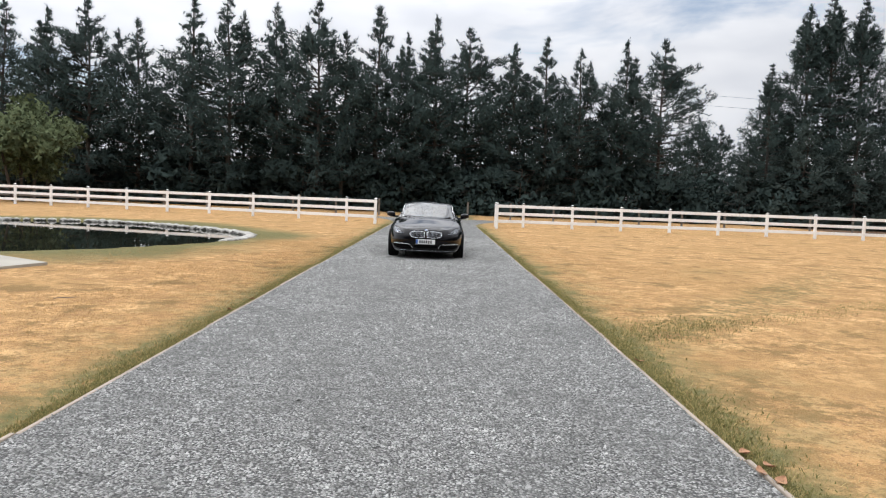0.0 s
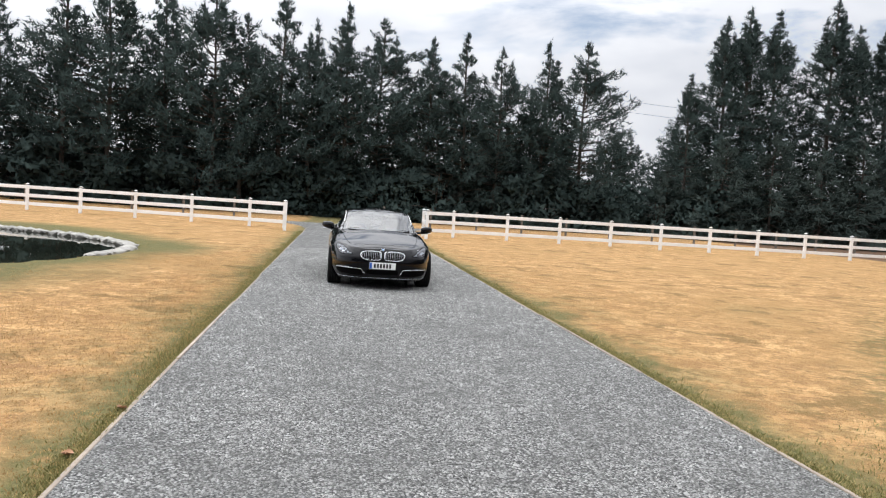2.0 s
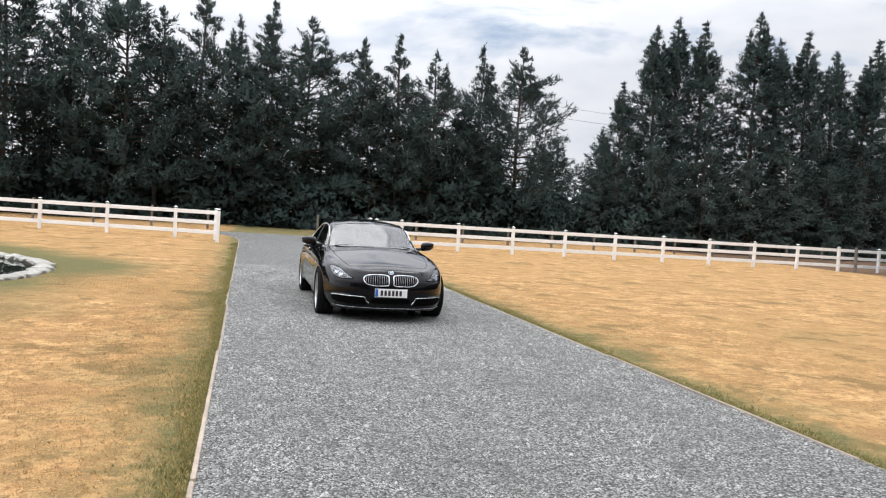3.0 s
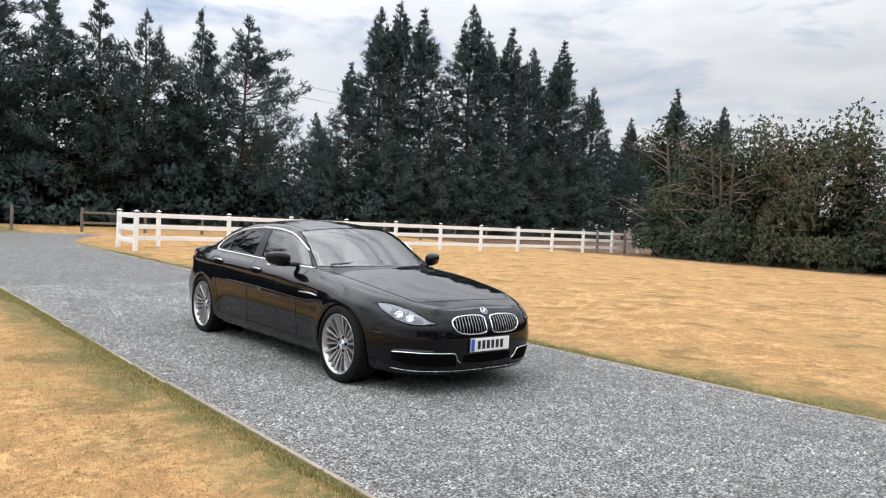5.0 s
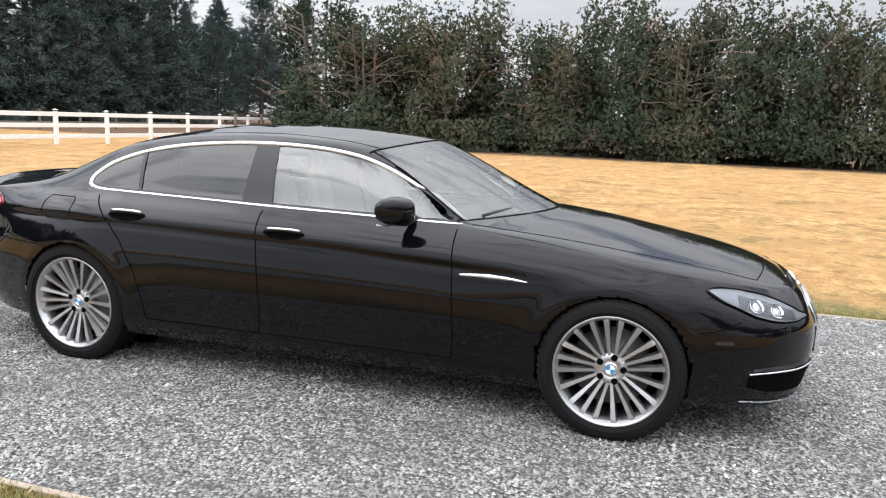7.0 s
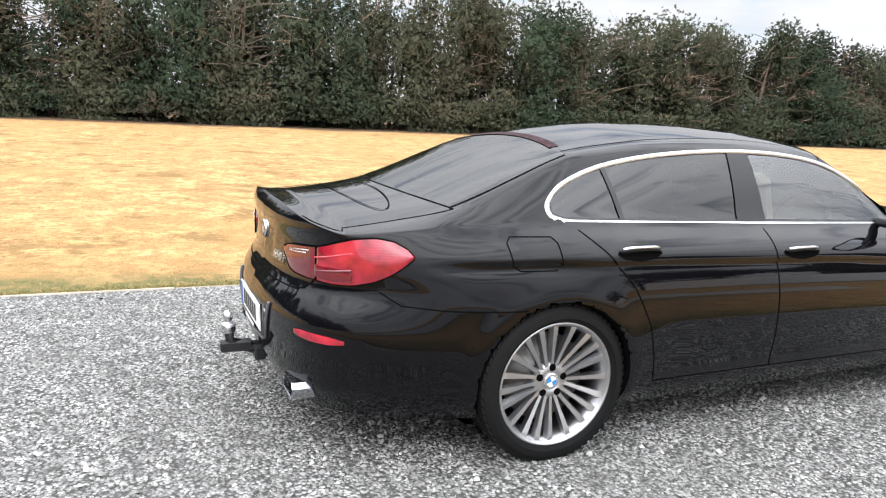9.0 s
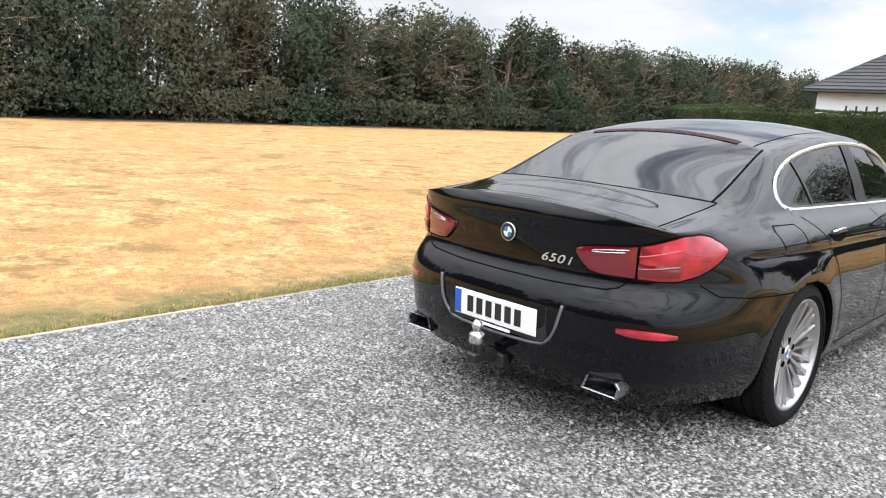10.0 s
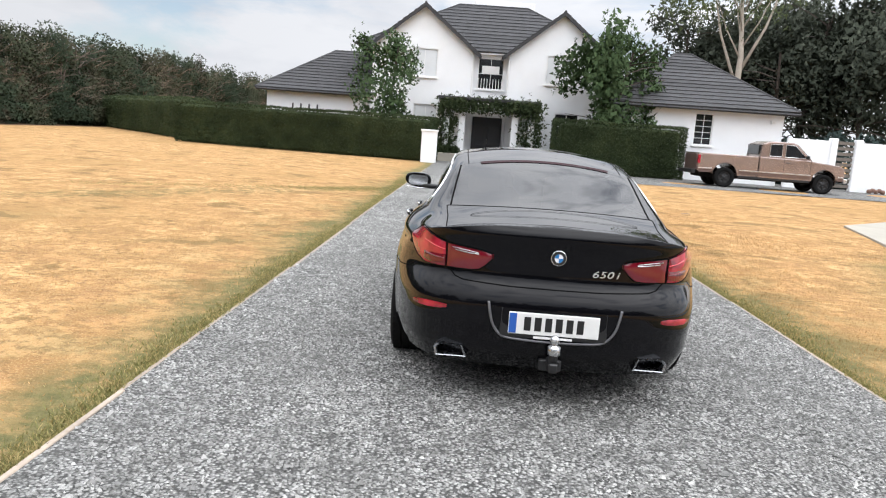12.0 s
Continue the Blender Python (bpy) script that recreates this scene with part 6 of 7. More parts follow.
def front_trim(car, sx):
    f = s_front
    # lower intake with its bright brow
    slot = [(s_y(-.60), .300, .352), (s_y(-.70), .272, .362), (f(.62), .262, .362), (f(.50), .256, .360), (f(.40), .256, .357), (f(.33), .258, .350)]
    g, loop = patch(slot, sx, .002, 26, 6, depth=.01)
    p = part("side_intake", g, M_GAP, car, "black bumper intake")
    brow = [(s_y(-.60), .366), (s_y(-.72), .372), (f(.60), .371), (f(.48), .370), (f(.375), .367), (f(.345), .352), (f(.325), .31), (f(.29), .285)]
    pts = [on_wall(a, z, sx, .008) for a, z in brow]
    part("intake_trim", Geo().tube(spline(pts, 5), .0045, 8), M_CHROME, p, "chrome brow", True)
    lamp, _ = patch([(s_y(-.62), .376, .388), (s_y(-.72), .378, .396), (f(.60), .378, .396), (f(.54), .38, .388)], sx, .003, 16, 4)
    part("fog_light", lamp, M_LENS, car, smooth=True)
    part("fog_light_bed", patch([(s_y(-.62), .376, .388), (s_y(-.72), .378, .396), (f(.60), .378, .396), (f(.54), .38, .388)], sx, .001, 16, 4)[0], M_RIMDARK, car)
    lip = [on_wall(a, z, sx, .010) for a, z in ((s_y(-.58), .232), (s_y(-.70), .224), (f(.60), .222), (f(.40), .221), (f(.20), .220), (f(.0), .220))]
    part("front_lip", Geo().tube(spline(lip, 5), .004, 8), M_BAR, car, "satin lower lip", True)
    # kidney grille
    k = [(f(.034), .536, .642), (f(.060), .522, .658), (f(.15), .517, .664), (f(.24), .519, .662), (f(.31), .530, .655), (f(.352), .555, .642), (f(.376), .590, .622)]
    g, loop = patch(k, sx, .003, 26, 10, depth=.02)
    gr = part("grille", g, M_GAP, car, "chrome kidney-shaped grille with upright bars")
    part("grille_frame", Geo().tube(list(loop) + [loop[0]], .0065, 8), M_CHROME, gr, "chrome grille frame", True)
    kk = np.array(k)
    for i in range(10):
        x = .066 + .292 * i / 9.5
        s = f(x)
        lo, hi = np.interp(s, kk[:, 0], kk[:, 1]), np.interp(s, kk[:, 0], kk[:, 2])
        pts = [on_wall(s, z, sx, .010) for z in np.linspace(lo, hi, 6)]
        part("grille_bar", Geo().tube(pts, .0036, 6), M_BAR, gr, smooth=True)
    # bright blade behind the front wheel
    pts = [on_wall(s_y(y), z, sx, .006) for y, z in ((.40, .708), (.46, .713), (.52, .716), (.59, .717), (.66, .716), (.73, .713))]
    part("wing_vent", Geo().tube(spline(pts, 5), np.interp(np.linspace(0, 1, 26), [0, .25, .6, 1], [.003, .008, .013, .006]).tolist(), 8), M_CHROME, car, "chrome wing blade", True)


def rear_trim(car, sx):
    c = np.array([sx * .525, 3.952, .300])
    outer = [(-.085, -.030), (-.060, .034), (.075, .034), (.092, .012), (.082, -.030)]
    rings = []
    for y, k in ((-.10, .98), (.020, 1.0), (.024, .98), (.020, .86), (-.08, .84)):
        rings.append([(c[0] + sx * a * k, c[1] + y - .05 * abs(a), c[2] + b * k) for a, b in outer + outer[:1]])
    part("exhaust_tip", Geo().grid(rings), M_BAR, car, "polished trapezoid exhaust tip")
    part("exhaust_bore", Geo().add([(c[0] + sx * a * .84, c[1] - .05, c[2] + b * .84) for a, b in outer], [tuple(range(5))]), M_GAP, car)
    r = s_rear
    pts = [on_wall(r(a), z, sx, .006) for a, z in ((.345, .590), (.335, .54), (.318, .48), (.285, .430), (.24, .408), (.12, .400), (.0, .398))]
    part("plate_surround", Geo().tube(spline(pts, 5), .007, 8), M_RIMDARK, car, "dark satin plate surround", True)


def joints(car, sx):
    """Gaps between the panels."""
    z0 = .30
    jn = lambda g: part("panel_gap", g, M_GAP, car)
    zt = lambda y: float(z_top(s_y(y))) - .004
    for y0, lean in ((.76, .02), (1.80, .03)):
        jn(wall_line([(s_y(y0 - .01), z0), (s_y(y0 - .012), .45), (s_y(y0), .65), (s_y(y0 + lean * .6), .80), (s_y(y0 + lean), zt(y0))], sx))
    jn(wall_line([(s_y(2.48), z0), (s_y(2.50), .42), (s_y(2.54), .56), (s_y(2.63), .72), (s_y(2.76), .86), (s_y(2.87), zt(2.87))], sx))
    jn(wall_line([(s_y(.75), z0), (s_y(1.6), z0), (s_y(2.48), z0)], sx, width=.005))
    jn(wall_line([(s_y(3.13), .655), (s_y(3.30), .655), (s_y(3.45), .66), (s_y(3.62), .675), (s_y(3.70), .72)], sx, width=.005))
    jn(wall_line([(s_rear(.622), .862), (s_rear(.612), .79), (s_rear(.59), .725), (s_rear(.55), .694), (s_rear(.50), .680), (s_rear(.25), .671), (s_rear(0.0), .670)], sx))
    jn(grid_line([(i, J_RAIL) for i in range(30, I_WS0 + 1)], sx))
    jn(grid_line([(i, J_RAIL) for i in range(I_RW1, len(STATIONS) - 26)], sx))
    jn(grid_line([(I_WS0, j) for j in range(J_RAIL, SKIN.shape[1])], sx, width=.03))
    jn(grid_line([(I_WS1, j) for j in range(J_RAIL, SKIN.shape[1])], sx, width=.012))
    jn(grid_line([(i, J_RAIL + 1) for i in range(I_WS0, I_WS1 + 1)], sx, width=.010))
    jn(grid_line([(i, J_RAIL + 1) for i in range(I_RW0, I_RW1 + 1)], sx, width=.010))
    jn(grid_line([(i, J_RAIL + 3) for i in range(I_WS1, I_RW0 + 1)], sx, width=.006))
    jn(grid_line([(I_RW1, j) for j in range(J_RAIL, SKIN.shape[1])], sx, width=.010))
    jn(grid_line([(30, j) for j in range(J_RAIL, SKIN.shape[1])], sx, width=.005))
    g = grid_line([(I_RW0, j) for j in range(J_RAIL + 6, SKIN.shape[1])], sx, width=.046, lift=.002)
    part("brake_light_strip", g, M_REDSTRIP, car, "dark red high brake lamp strip")
    jn(wall_line([(s_y(-.36), .545), (s_y(-.45), .56), (s_y(-.55), .60)], sx, width=.004))
    if sx < 0:
        a, b, c, d = 2.985, 3.205, .802, .925
        loop = [(a + .02, c), (b - .05, c), (b - .015, c + .02), (b, d - .02), (b - .02, d), (a + .02, d), (a, d - .02), (a - .005, c + .02), (a + .02, c)]
        jn(wall_line([(s_y(y), z) for y, z in loop], sx, width=.005))


def lid_point(x, y):
    """A point of the boot lid and its normal, by plan position."""
    P, N = SKIN[I_RW1:, J_RAIL:].reshape(-1, 3), SKIN_N[I_RW1:, J_RAIL:].reshape(-1, 3)
    d = (P[:, 0] - abs(x)) ** 2 + (P[:, 1] - y) ** 2
    near = np.argsort(d)[:5]
    w = 1 / (d[near] + 1e-5)
    z, n = (P[near, 2] * w).sum() / w.sum(), (N[near] * w[:, None]).sum(0) / w.sum()
    n = n * np.array([1 if x >= 0 else -1, 1, 1])
    return np.array([x, y, z]), n / np.linalg.norm(n)


def lid_reflection_oval(car):
    """A flat dark oval laid on the boot lid, drawn in for a reflection."""
    ring = [lid_point(.47 * math.cos(a), 3.575 + .085 * math.sin(a)) for a in np.linspace(0, 2 * math.pi, 73)]
    g = ribbon([p for p, n in ring], [n for p, n in ring], width=.006, lift=.003)
    part("lid_reflection_line", g, M_GAP, car, "dark oval line drawn for a reflection on the lid")


def arches(car):
    for y, z in ARCHES:
        for sx in (1, -1):
            g = Geo()
            n = 40
            rows = []
            for k in range(n + 1):
                a = math.pi * (-.10 + 1.20 * k / n)
                yy, zz = y + ARCH_R * math.cos(a), z + ARCH_R * math.sin(a)
                xo = on_wall(s_y(yy), max(zz, .2), 1)[0]
                rows.append([(sx * (xo + .001), yy, zz), (sx * (xo - .02), y + (ARCH_R - .008) * math.cos(a), z + (ARCH_R - .008) * math.sin(a)), (sx * .50, y + (ARCH_R + .03) * math.cos(a), z + (ARCH_R + .03) * math.sin(a))])
            g.grid(rows)
            g.add([(sx * .50, y + (ARCH_R + .03) * math.cos(a), z + (ARCH_R + .03) * math.sin(a)) for a in np.linspace(0, 2 * math.pi, 32, endpoint=False)], [tuple(range(32))])
            part("wheel_arch", g, M_GAP, car, "dark wheel arch lining")


def plate(car, name, c, w, h, tilt, face):
    """A white number plate with a blue band; its characters are plain bars."""
    p = part(name, Geo().box((0, 0, 0), (w, .008, h), .003), M_PLATE, car, "white number plate with blue band", at=pose(*c, tilt, 0, 0))
    fy = face * .0048
    part("band", Geo().box((face * (w / 2 - .022), fy, 0), (.038, .002, h * .9)), M_BLUE, p)
    for k in range(6):
        x = (-.5 + (k + .5) / 6) * w * .70 * (-1 if face > 0 else 1)
        part("bar", Geo().box((x, fy, 0), (w * .075, .002, h * .62)), M_INK, p)
    return p


def front_centre(car):
    intake, _ = patch([(s_front(.0), .275, .352), (s_front(.15), .275, .352), (s_front(.27), .29, .348)], 1, .002, 12, 4)
    part("centre_intake", intake, M_GAP, car)
    intake, _ = patch([(s_front(.0), .275, .352), (s_front(.15), .275, .352), (s_front(.27), .29, .348)], -1, .002, 12, 4)
    part("centre_intake", intake, M_GAP, car)
    plate(car, "front_plate", (0, -.952, .428), .44, .112, 0, -1)
    part("plate_holder", Geo().box((0, -.946, .425), (.46, .012, .13), .004), M_BLACKTRIM, car)
    fp, fn = on_wall(0.0, .692, 1, .003), normal_wall(0.0, .692, 1)
    disc_badge("badge", car, (0, fp[1], fp[2]), (0, fn[1], fn[2]), .034)
    for sx in (1, -1):
        base = [(.58 * sx, .70, .962), (.40 * sx, .60, .985), (.10 * sx, .50, .998)]
        part("wiper", Geo().tube(spline(base, 5), .010, 6), M_BLACKTRIM, car, "black windscreen wiper", True)


def rear_centre(car):
    plate(car, "rear_plate", (0, 4.026, .492), .47, .118, -3, 1)
    part("plate_recess", Geo().box((0, 4.008, .490), (.56, .02, .16), .006), M_BLACKTRIM, car)
    part("plate_caption", Geo().box((0, 4.030, .422), (.20, .003, .012), 0), M_PLATE, car)
    part("tow_shank", Geo().box((0, 4.09, .300), (.05, .14, .05), .008), M_BLACKTRIM, car)
    tow = part("tow_bar", Geo().tube([(0, 3.86, .28), (0, 4.02, .285), (0, 4.115, .32), (0, 4.125, .395)], [.026, .026, .024, .022], 12), M_BLACKTRIM, car, "black tow bar with steel ball", True)
    part("tow_ball", Geo().lathe([(.365, .030), (.370, .033), (.405, .033), (.410, .028), (.412, .015), (.420, .015), (.426, .020), (.438, .025), (.450, .0235), (.462, .015), (.467, 0)], 24, "z", (0, 4.125, 0)), M_SATIN, tow, "steel tow ball", True)
    part("tow_plate", Geo().box((0, 3.99, .27), (.12, .05, .06), .006), M_BLACKTRIM, tow)
    p, n = on_wall(1.0, .836, 1), normal_wall(1.0, .836, 1)
    disc_badge("badge", car, tuple(p + n * .004), (0, n[1], n[2]), .041)
    # model lettering on the boot lid
    for ch, x in (("6", .200), ("5", .240), ("0", .280), ("i", .322)):
        cu = bpy.data.curves.new("letter", "FONT")
        cu.body, cu.size, cu.extrude, cu.shear, cu.align_x = ch, .050, .002, .25, "CENTER"
        tmp = bpy.data.objects.new("letter", cu)
        scene.collection.objects.link(tmp)
        me = bpy.data.meshes.new_from_object(tmp.evaluated_get(bpy.context.evaluated_depsgraph_get()))
        bpy.data.objects.remove(tmp)
        for v in me.vertices:
            v.co.x *= 1.45
        me.materials.clear()
        me.materials.append(M_FRAME)
        s = s_rear(x)
        p, n = on_wall(s, .748, -1, .004), Vector(normal_wall(s, .748, -1))
        right = Vector((0, 0, 1)).cross(n).normalized()
        m = Matrix((right, n.cross(right), n)).transposed().to_4x4()
        part("letter", me, None, car, "chrome letter", at=Matrix.Translation(p) @ m)


def seat(car, x, y, z):
    s = part("seat", Geo().box((0, 0, 0), (.50, .50, .16), .05), M_SEAT, car, "beige leather seat", at=pose(x, y, z, 4, 0, 0))
    part("backrest", Geo().box((0, .30, .34), (.48, .14, .62), .05, pose(0, 0, 0, -18, 0, 0)), M_SEAT, s)
    part("headrest", Geo().box((0, .44, .66), (.26, .09, .16), .035, pose(0, 0, 0, -14, 0, 0)), M_SEAT, s)


def cabin(car):
    for x in (-.37, .37):
        seat(car, x, 1.30, .50)
        seat(car, x, 2.12, .42)
    part("dashboard", Geo().box((0, .88, .80), (1.34, .42, .20), .06), M_DASH, car)
    part("cabin_floor", Geo().box((0, 1.8, .36), (1.5, 2.6, .05), .01), M_DASH, car)
    part("parcel_shelf", Geo().box((0, 3.02, .90), (1.2, .55, .04), .01), M_DASH, car)
    part("headlining", Geo().box((0, 1.95, 1.205), (.94, .95, .02), .008), M_SEAT, car)
    ring = [(-.37 + .18 * math.cos(a), 1.12 - .07 * math.sin(a), .88 + .17 * math.sin(a)) for a in np.linspace(0, 2 * math.pi, 28)]
    part("steering_wheel", Geo().tube(ring, .016, 8), M_DASH, car, smooth=True)
    part("interior_mirror", Geo().box((0, 1.16, 1.215), (.24, .03, .065), .012), M_DASH, car)


build_car()

# ---- the white house, its garage and yard ----
M_BLINDPANE = surface("pane_over_white_blind", (0.70, 0.72, 0.73), 0.12, var=0.04, bump=0.0)


def holed_wall(x0, x1, z0, top, y, depth, holes, name, parent):
    """A wall facing +y with openings that go through it. top: height at x, a list of (x, z)."""
    xs = sorted({x0, x1, *[h[0] for h in holes], *[h[1] for h in holes], *[t[0] for t in top if x0 < t[0] < x1]})
    tx, tz = [t[0] for t in top], [t[1] for t in top]
    g = Geo()
    for a, b in zip(xs[:-1], xs[1:]):
        cuts = sorted([(h[2], h[3]) for h in holes if h[0] <= a + 1e-6 and h[1] >= b - 1e-6])
        z = z0
        for lo, hi in cuts + [(None, None)]:
            if lo is None:
                ta, tb = np.interp(a, tx, tz), np.interp(b, tx, tz)
            else:
                ta = tb = lo
            if max(ta, tb) > z + 1e-4:
                p = [(a, z), (b, z), (b, tb), (a, ta)]
                vs = [(px, y, pz) for px, pz in p] + [(px, y - depth, pz) for px, pz in p]
                g.add(vs, [(3, 2, 1, 0), (4, 5, 6, 7), (0, 1, 5, 4), (1, 2, 6, 5), (2, 3, 7, 6), (3, 0, 4, 7)])
            z = hi if hi is not None else z
    bm = bmesh.new()
    vs = [bm.verts.new(v) for v in np.concatenate(g.v)]
    for f in g.f:
        bm.faces.new([vs[i] for i in f])
    bmesh.ops.remove_doubles(bm, verts=bm.verts[:], dist=1e-4)
    me = bpy.data.meshes.new(name)
    bm.to_mesh(me)
    bm.free()
    me.materials.append(M_STUCCO)
    return part(name, me, None, parent)


def window(parent, x0, x1, z0, z1, y, cols, rows, blind=True, sill=True):
    w = part("window", Geo().box(((x0 + x1) / 2, y - .14, (z0 + z1) / 2), (x1 - x0, .01, z1 - z0)), M_BLIND if blind else M_DARKIN, parent, "white-blinded window" if blind else "dark window")
    fr = Geo()
    t = .05
    for cx, sx, cz, sz in (((x0 + t / 2), t, (z0 + z1) / 2, z1 - z0), (x1 - t / 2, t, (z0 + z1) / 2, z1 - z0), ((x0 + x1) / 2, x1 - x0 - 2 * t, z0 + t / 2, t), ((x0 + x1) / 2, x1 - x0 - 2 * t, z1 - t / 2, t)):
        fr.box((cx, y - .07, cz), (sx, .06, sz), .006)
    part("frame", fr, M_TRIM, w)
    pw, ph = (x1 - x0 - 2 * t) / cols, (z1 - z0 - 2 * t) / rows
    for c in range(cols):
        for r in range(rows):
            part("pane", Geo().box((x0 + t + pw * (c + .5), y - .09, z0 + t + ph * (r + .5)), (pw - .025, .008, ph - .025)), M_BLINDPANE if blind else M_PANE, w)
    for c in range(1, cols):
        part("glazing_bar", Geo().box((x0 + t + pw * c, y - .08, (z0 + z1) / 2), (.025, .03, z1 - z0 - 2 * t)), M_TRIM, w)
    for r in range(1, rows):
        part("glazing_bar", Geo().box(((x0 + x1) / 2, y - .08, z0 + t + ph * r), (x1 - x0 - 2 * t, .028, .025)), M_TRIM, w)
    if sill:
        part("sill", Geo().box(((x0 + x1) / 2, y + .03, z0 - .05), (x1 - x0 + .16, .14, .08), .012), M_TRIM, w)
    return w


def tile_slope(parent, a, b, c, d, name="roof_slope"):
    """A roof slope with eave a-b and ridge d-c, laid in courses of overlapping tiles."""
    a, b, c, d = (np.array(p, float) for p in (a, b, c, d))
    n = np.cross(b - a, d - a)
    n /= np.linalg.norm(n)
    if n[2] < 0:
        n = -n
    base = part(name, Geo().add([a, b, c, d], [(0, 1, 2, 3)]), M_TILE, parent)
    rise = np.linalg.norm((d + c) / 2 - (a + b) / 2)
    m = max(4, int(rise / .36))
    for k in range(m):
        t0, t1 = k / m, (k + 1) / m
        l0, r0, l1, r1 = a + (d - a) * t0, b + (c - b) * t0, a + (d - a) * t1, b + (c - b) * t1
        up0, up1 = n * .045, n * .012
        g = Geo().add([l0 + up0, r0 + up0, r1 + up1, l1 + up1, l0 + n * .004, r0 + n * .004], [(0, 1, 2, 3), (4, 5, 1, 0)])
        part("tile_course", g, M_TILE, base)
    return base


def ridge_cap(parent, p, q):
    part("ridge_cap", Geo().tube([p, q], .07, 6), M_TILE, parent)


def gutter(parent, p, q):
    part("gutter", Geo().tube([p, q], .055, 6), M_GUTTER, parent)
    p, q = Vector(p), Vector(q)
    d = (q - p).normalized()
    part("fascia", Geo().box(tuple((p + q) / 2 - Vector((0, .07, -.01))), ((q - p).length, .03, .16)) if abs(d.x) > .9 else Geo().tube([p, q], .05, 5), M_GUTTER, parent)


def house():
    H = thing("house", "white two-storey house with charcoal tiled gable roofs", "house")
    Y, E = -33.0, 5.87
    # gabled wings
    for x0, x1, ax, wx0, wx1, wz0, wz1, lx0, lx1 in ((.75, 6.12, 3.42, 2.62, 4.01, 4.36, 5.84, 2.45, 3.75), (-6.64, -1.28, -3.96, -4.65, -3.24, 4.40, 5.90, -5.2, -3.9)):
        top = [(x0, E), (ax, 8.02), (x1, E)]
        holed_wall(x0, x1, 0, top, Y, .25, [(wx0, wx1, wz0, wz1), (lx0, lx1, .9, 2.9)], "gable_wall", H)
        # one hole column may sit over the other: plain panels close the sides
        window(H, wx0, wx1, wz0, wz1, Y, 2, 1)
        window(H, lx0, lx1, .9, 2.9, Y, 2, 3, blind=x0 > 0)
        for sx, xe in ((1, x1), (-1, x0)):
            g = Geo().box((xe - sx * .06, Y - 4.2, E / 2), (.12, 8.0, E))
            part("side_wall", g, M_STUCCO, H)
            o = .42
            xo = xe + sx * o
            ze = E - o * (8.02 - E) / abs(ax - xe)
            quad = ((xo, Y + .35, ze + .12), (xo, Y - 5.0, ze + .12), (ax, Y - 5.0, 8.16), (ax, Y + .35, 8.16))
            tile_slope(H, *quad)
            part("barge_board", Geo().prism([(xo, ze - .08), (ax, 7.96), (ax, 8.18), (xo, ze + .14)], Y + .32, Y + .38, "y"), M_GUTTER, H)
            gutter(H, (xo, Y + .34, ze + .05), (xo, Y - 3.0, ze + .05))
        ridge_cap(H, (ax, Y + .36, 8.17), (ax, Y - 5, 8.17))
    # recessed middle bay with the upper window and the front door
    R = Y - .7
    holed_wall(-1.40, .87, 0, [(-1.40, 6.1), (.87, 6.1)], R, .2, [(-1.0, .42, 3.95, 5.62), (-1.15, .52, 0, 2.45)], "bay_wall", H)
    window(H, -1.0, .42, 3.95, 5.62, R, 2, 2, blind=False)
    for k in range(9):
        part("baluster", Geo().box((-.93 + k * .16, R + .0, 4.25), (.03, .03, .55)), M_TRIM, H)
    part("white_notice", Geo().box((-.28, R - .05, 5.0), (.95, .012, .42)), M_TRIM, H)
    gutter(H, (-1.35, R + .12, 6.05), (.82, R + .12, 6.05))
    for x in (-1.22, .70):
        part("downpipe", Geo().tube([(x, Y + .06, 5.7), (x, Y + .06, 3.4)], .04, 8), M_TRIM, H)
    door = part("front_door", Geo().box((-.31, R - .10, 1.22), (1.62, .07, 2.44), .01), M_DOOR, H, "dark grey double front door")
    for x in (-.72, .10):
        for z in (.55, 1.55):
            part("door_panel", Geo().box((x, R - .06, z), (.62, .03, .78), .012), M_DOOR, door)
    part("handle", Geo().tube([(-.36, R - .02, 1.0), (-.36, R - .02, 1.25)], .014, 8), M_SATIN, door)
    # main hipped roof behind the gables
    a, b, c, d = (7.2, Y - .35, 5.9), (-7.7, Y - .35, 5.9), (-2.25, -37.4, 8.95), (1.75, -37.4, 8.95)
    tile_slope(H, a, b, c, d)
    e, f = (7.2, -42.0, 5.9), (-7.7, -42.0, 5.9)
    tile_slope(H, e, a, d, d)
    tile_slope(H, b, f, c, c)
    tile_slope(H, f, e, d, c)
    for p, q in ((a, d), (b, c), (c, d)):
        ridge_cap(H, p, q)
    part("back_wall", Geo().box((-.25, -41.6, 2.95), (13.8, .25, 5.9)), M_STUCCO, H)
    part("chimney", Geo().box((-.9, -38.6, 8.9), (3.6, .9, 1.0), .03), M_STUCCO, H, "broad white chimney")
    part("eave_soffit", Geo().box((-.25, -37.5, 5.82), (13.6, 8.2, .06)), M_TRIM, H)
    # porch with climbing plants
    por = part("porch_roof", Geo().box((-.30, Y + .9, 3.25), (5.3, 2.6, .16), .02), M_GUTTER, H, "dark flat porch roof")
    for x in (1.05, -1.70):
        part("porch_column", Geo().box((x, Y + 1.7, 1.58), (.34, .34, 3.16), .02), M_STUCCO, H)
    for x in (1.85, -2.55):
        part("porch_pier", Geo().box((x, Y + 1.9, 1.55), (.30, .30, 3.1), .02), M_STUCCO, H)
    # low left wing
    holed_wall(6.12, 11.9, 0, [(6.1, 3.1), (11.9, 3.1)], Y - .3, .25, [], "wing_wall", H)
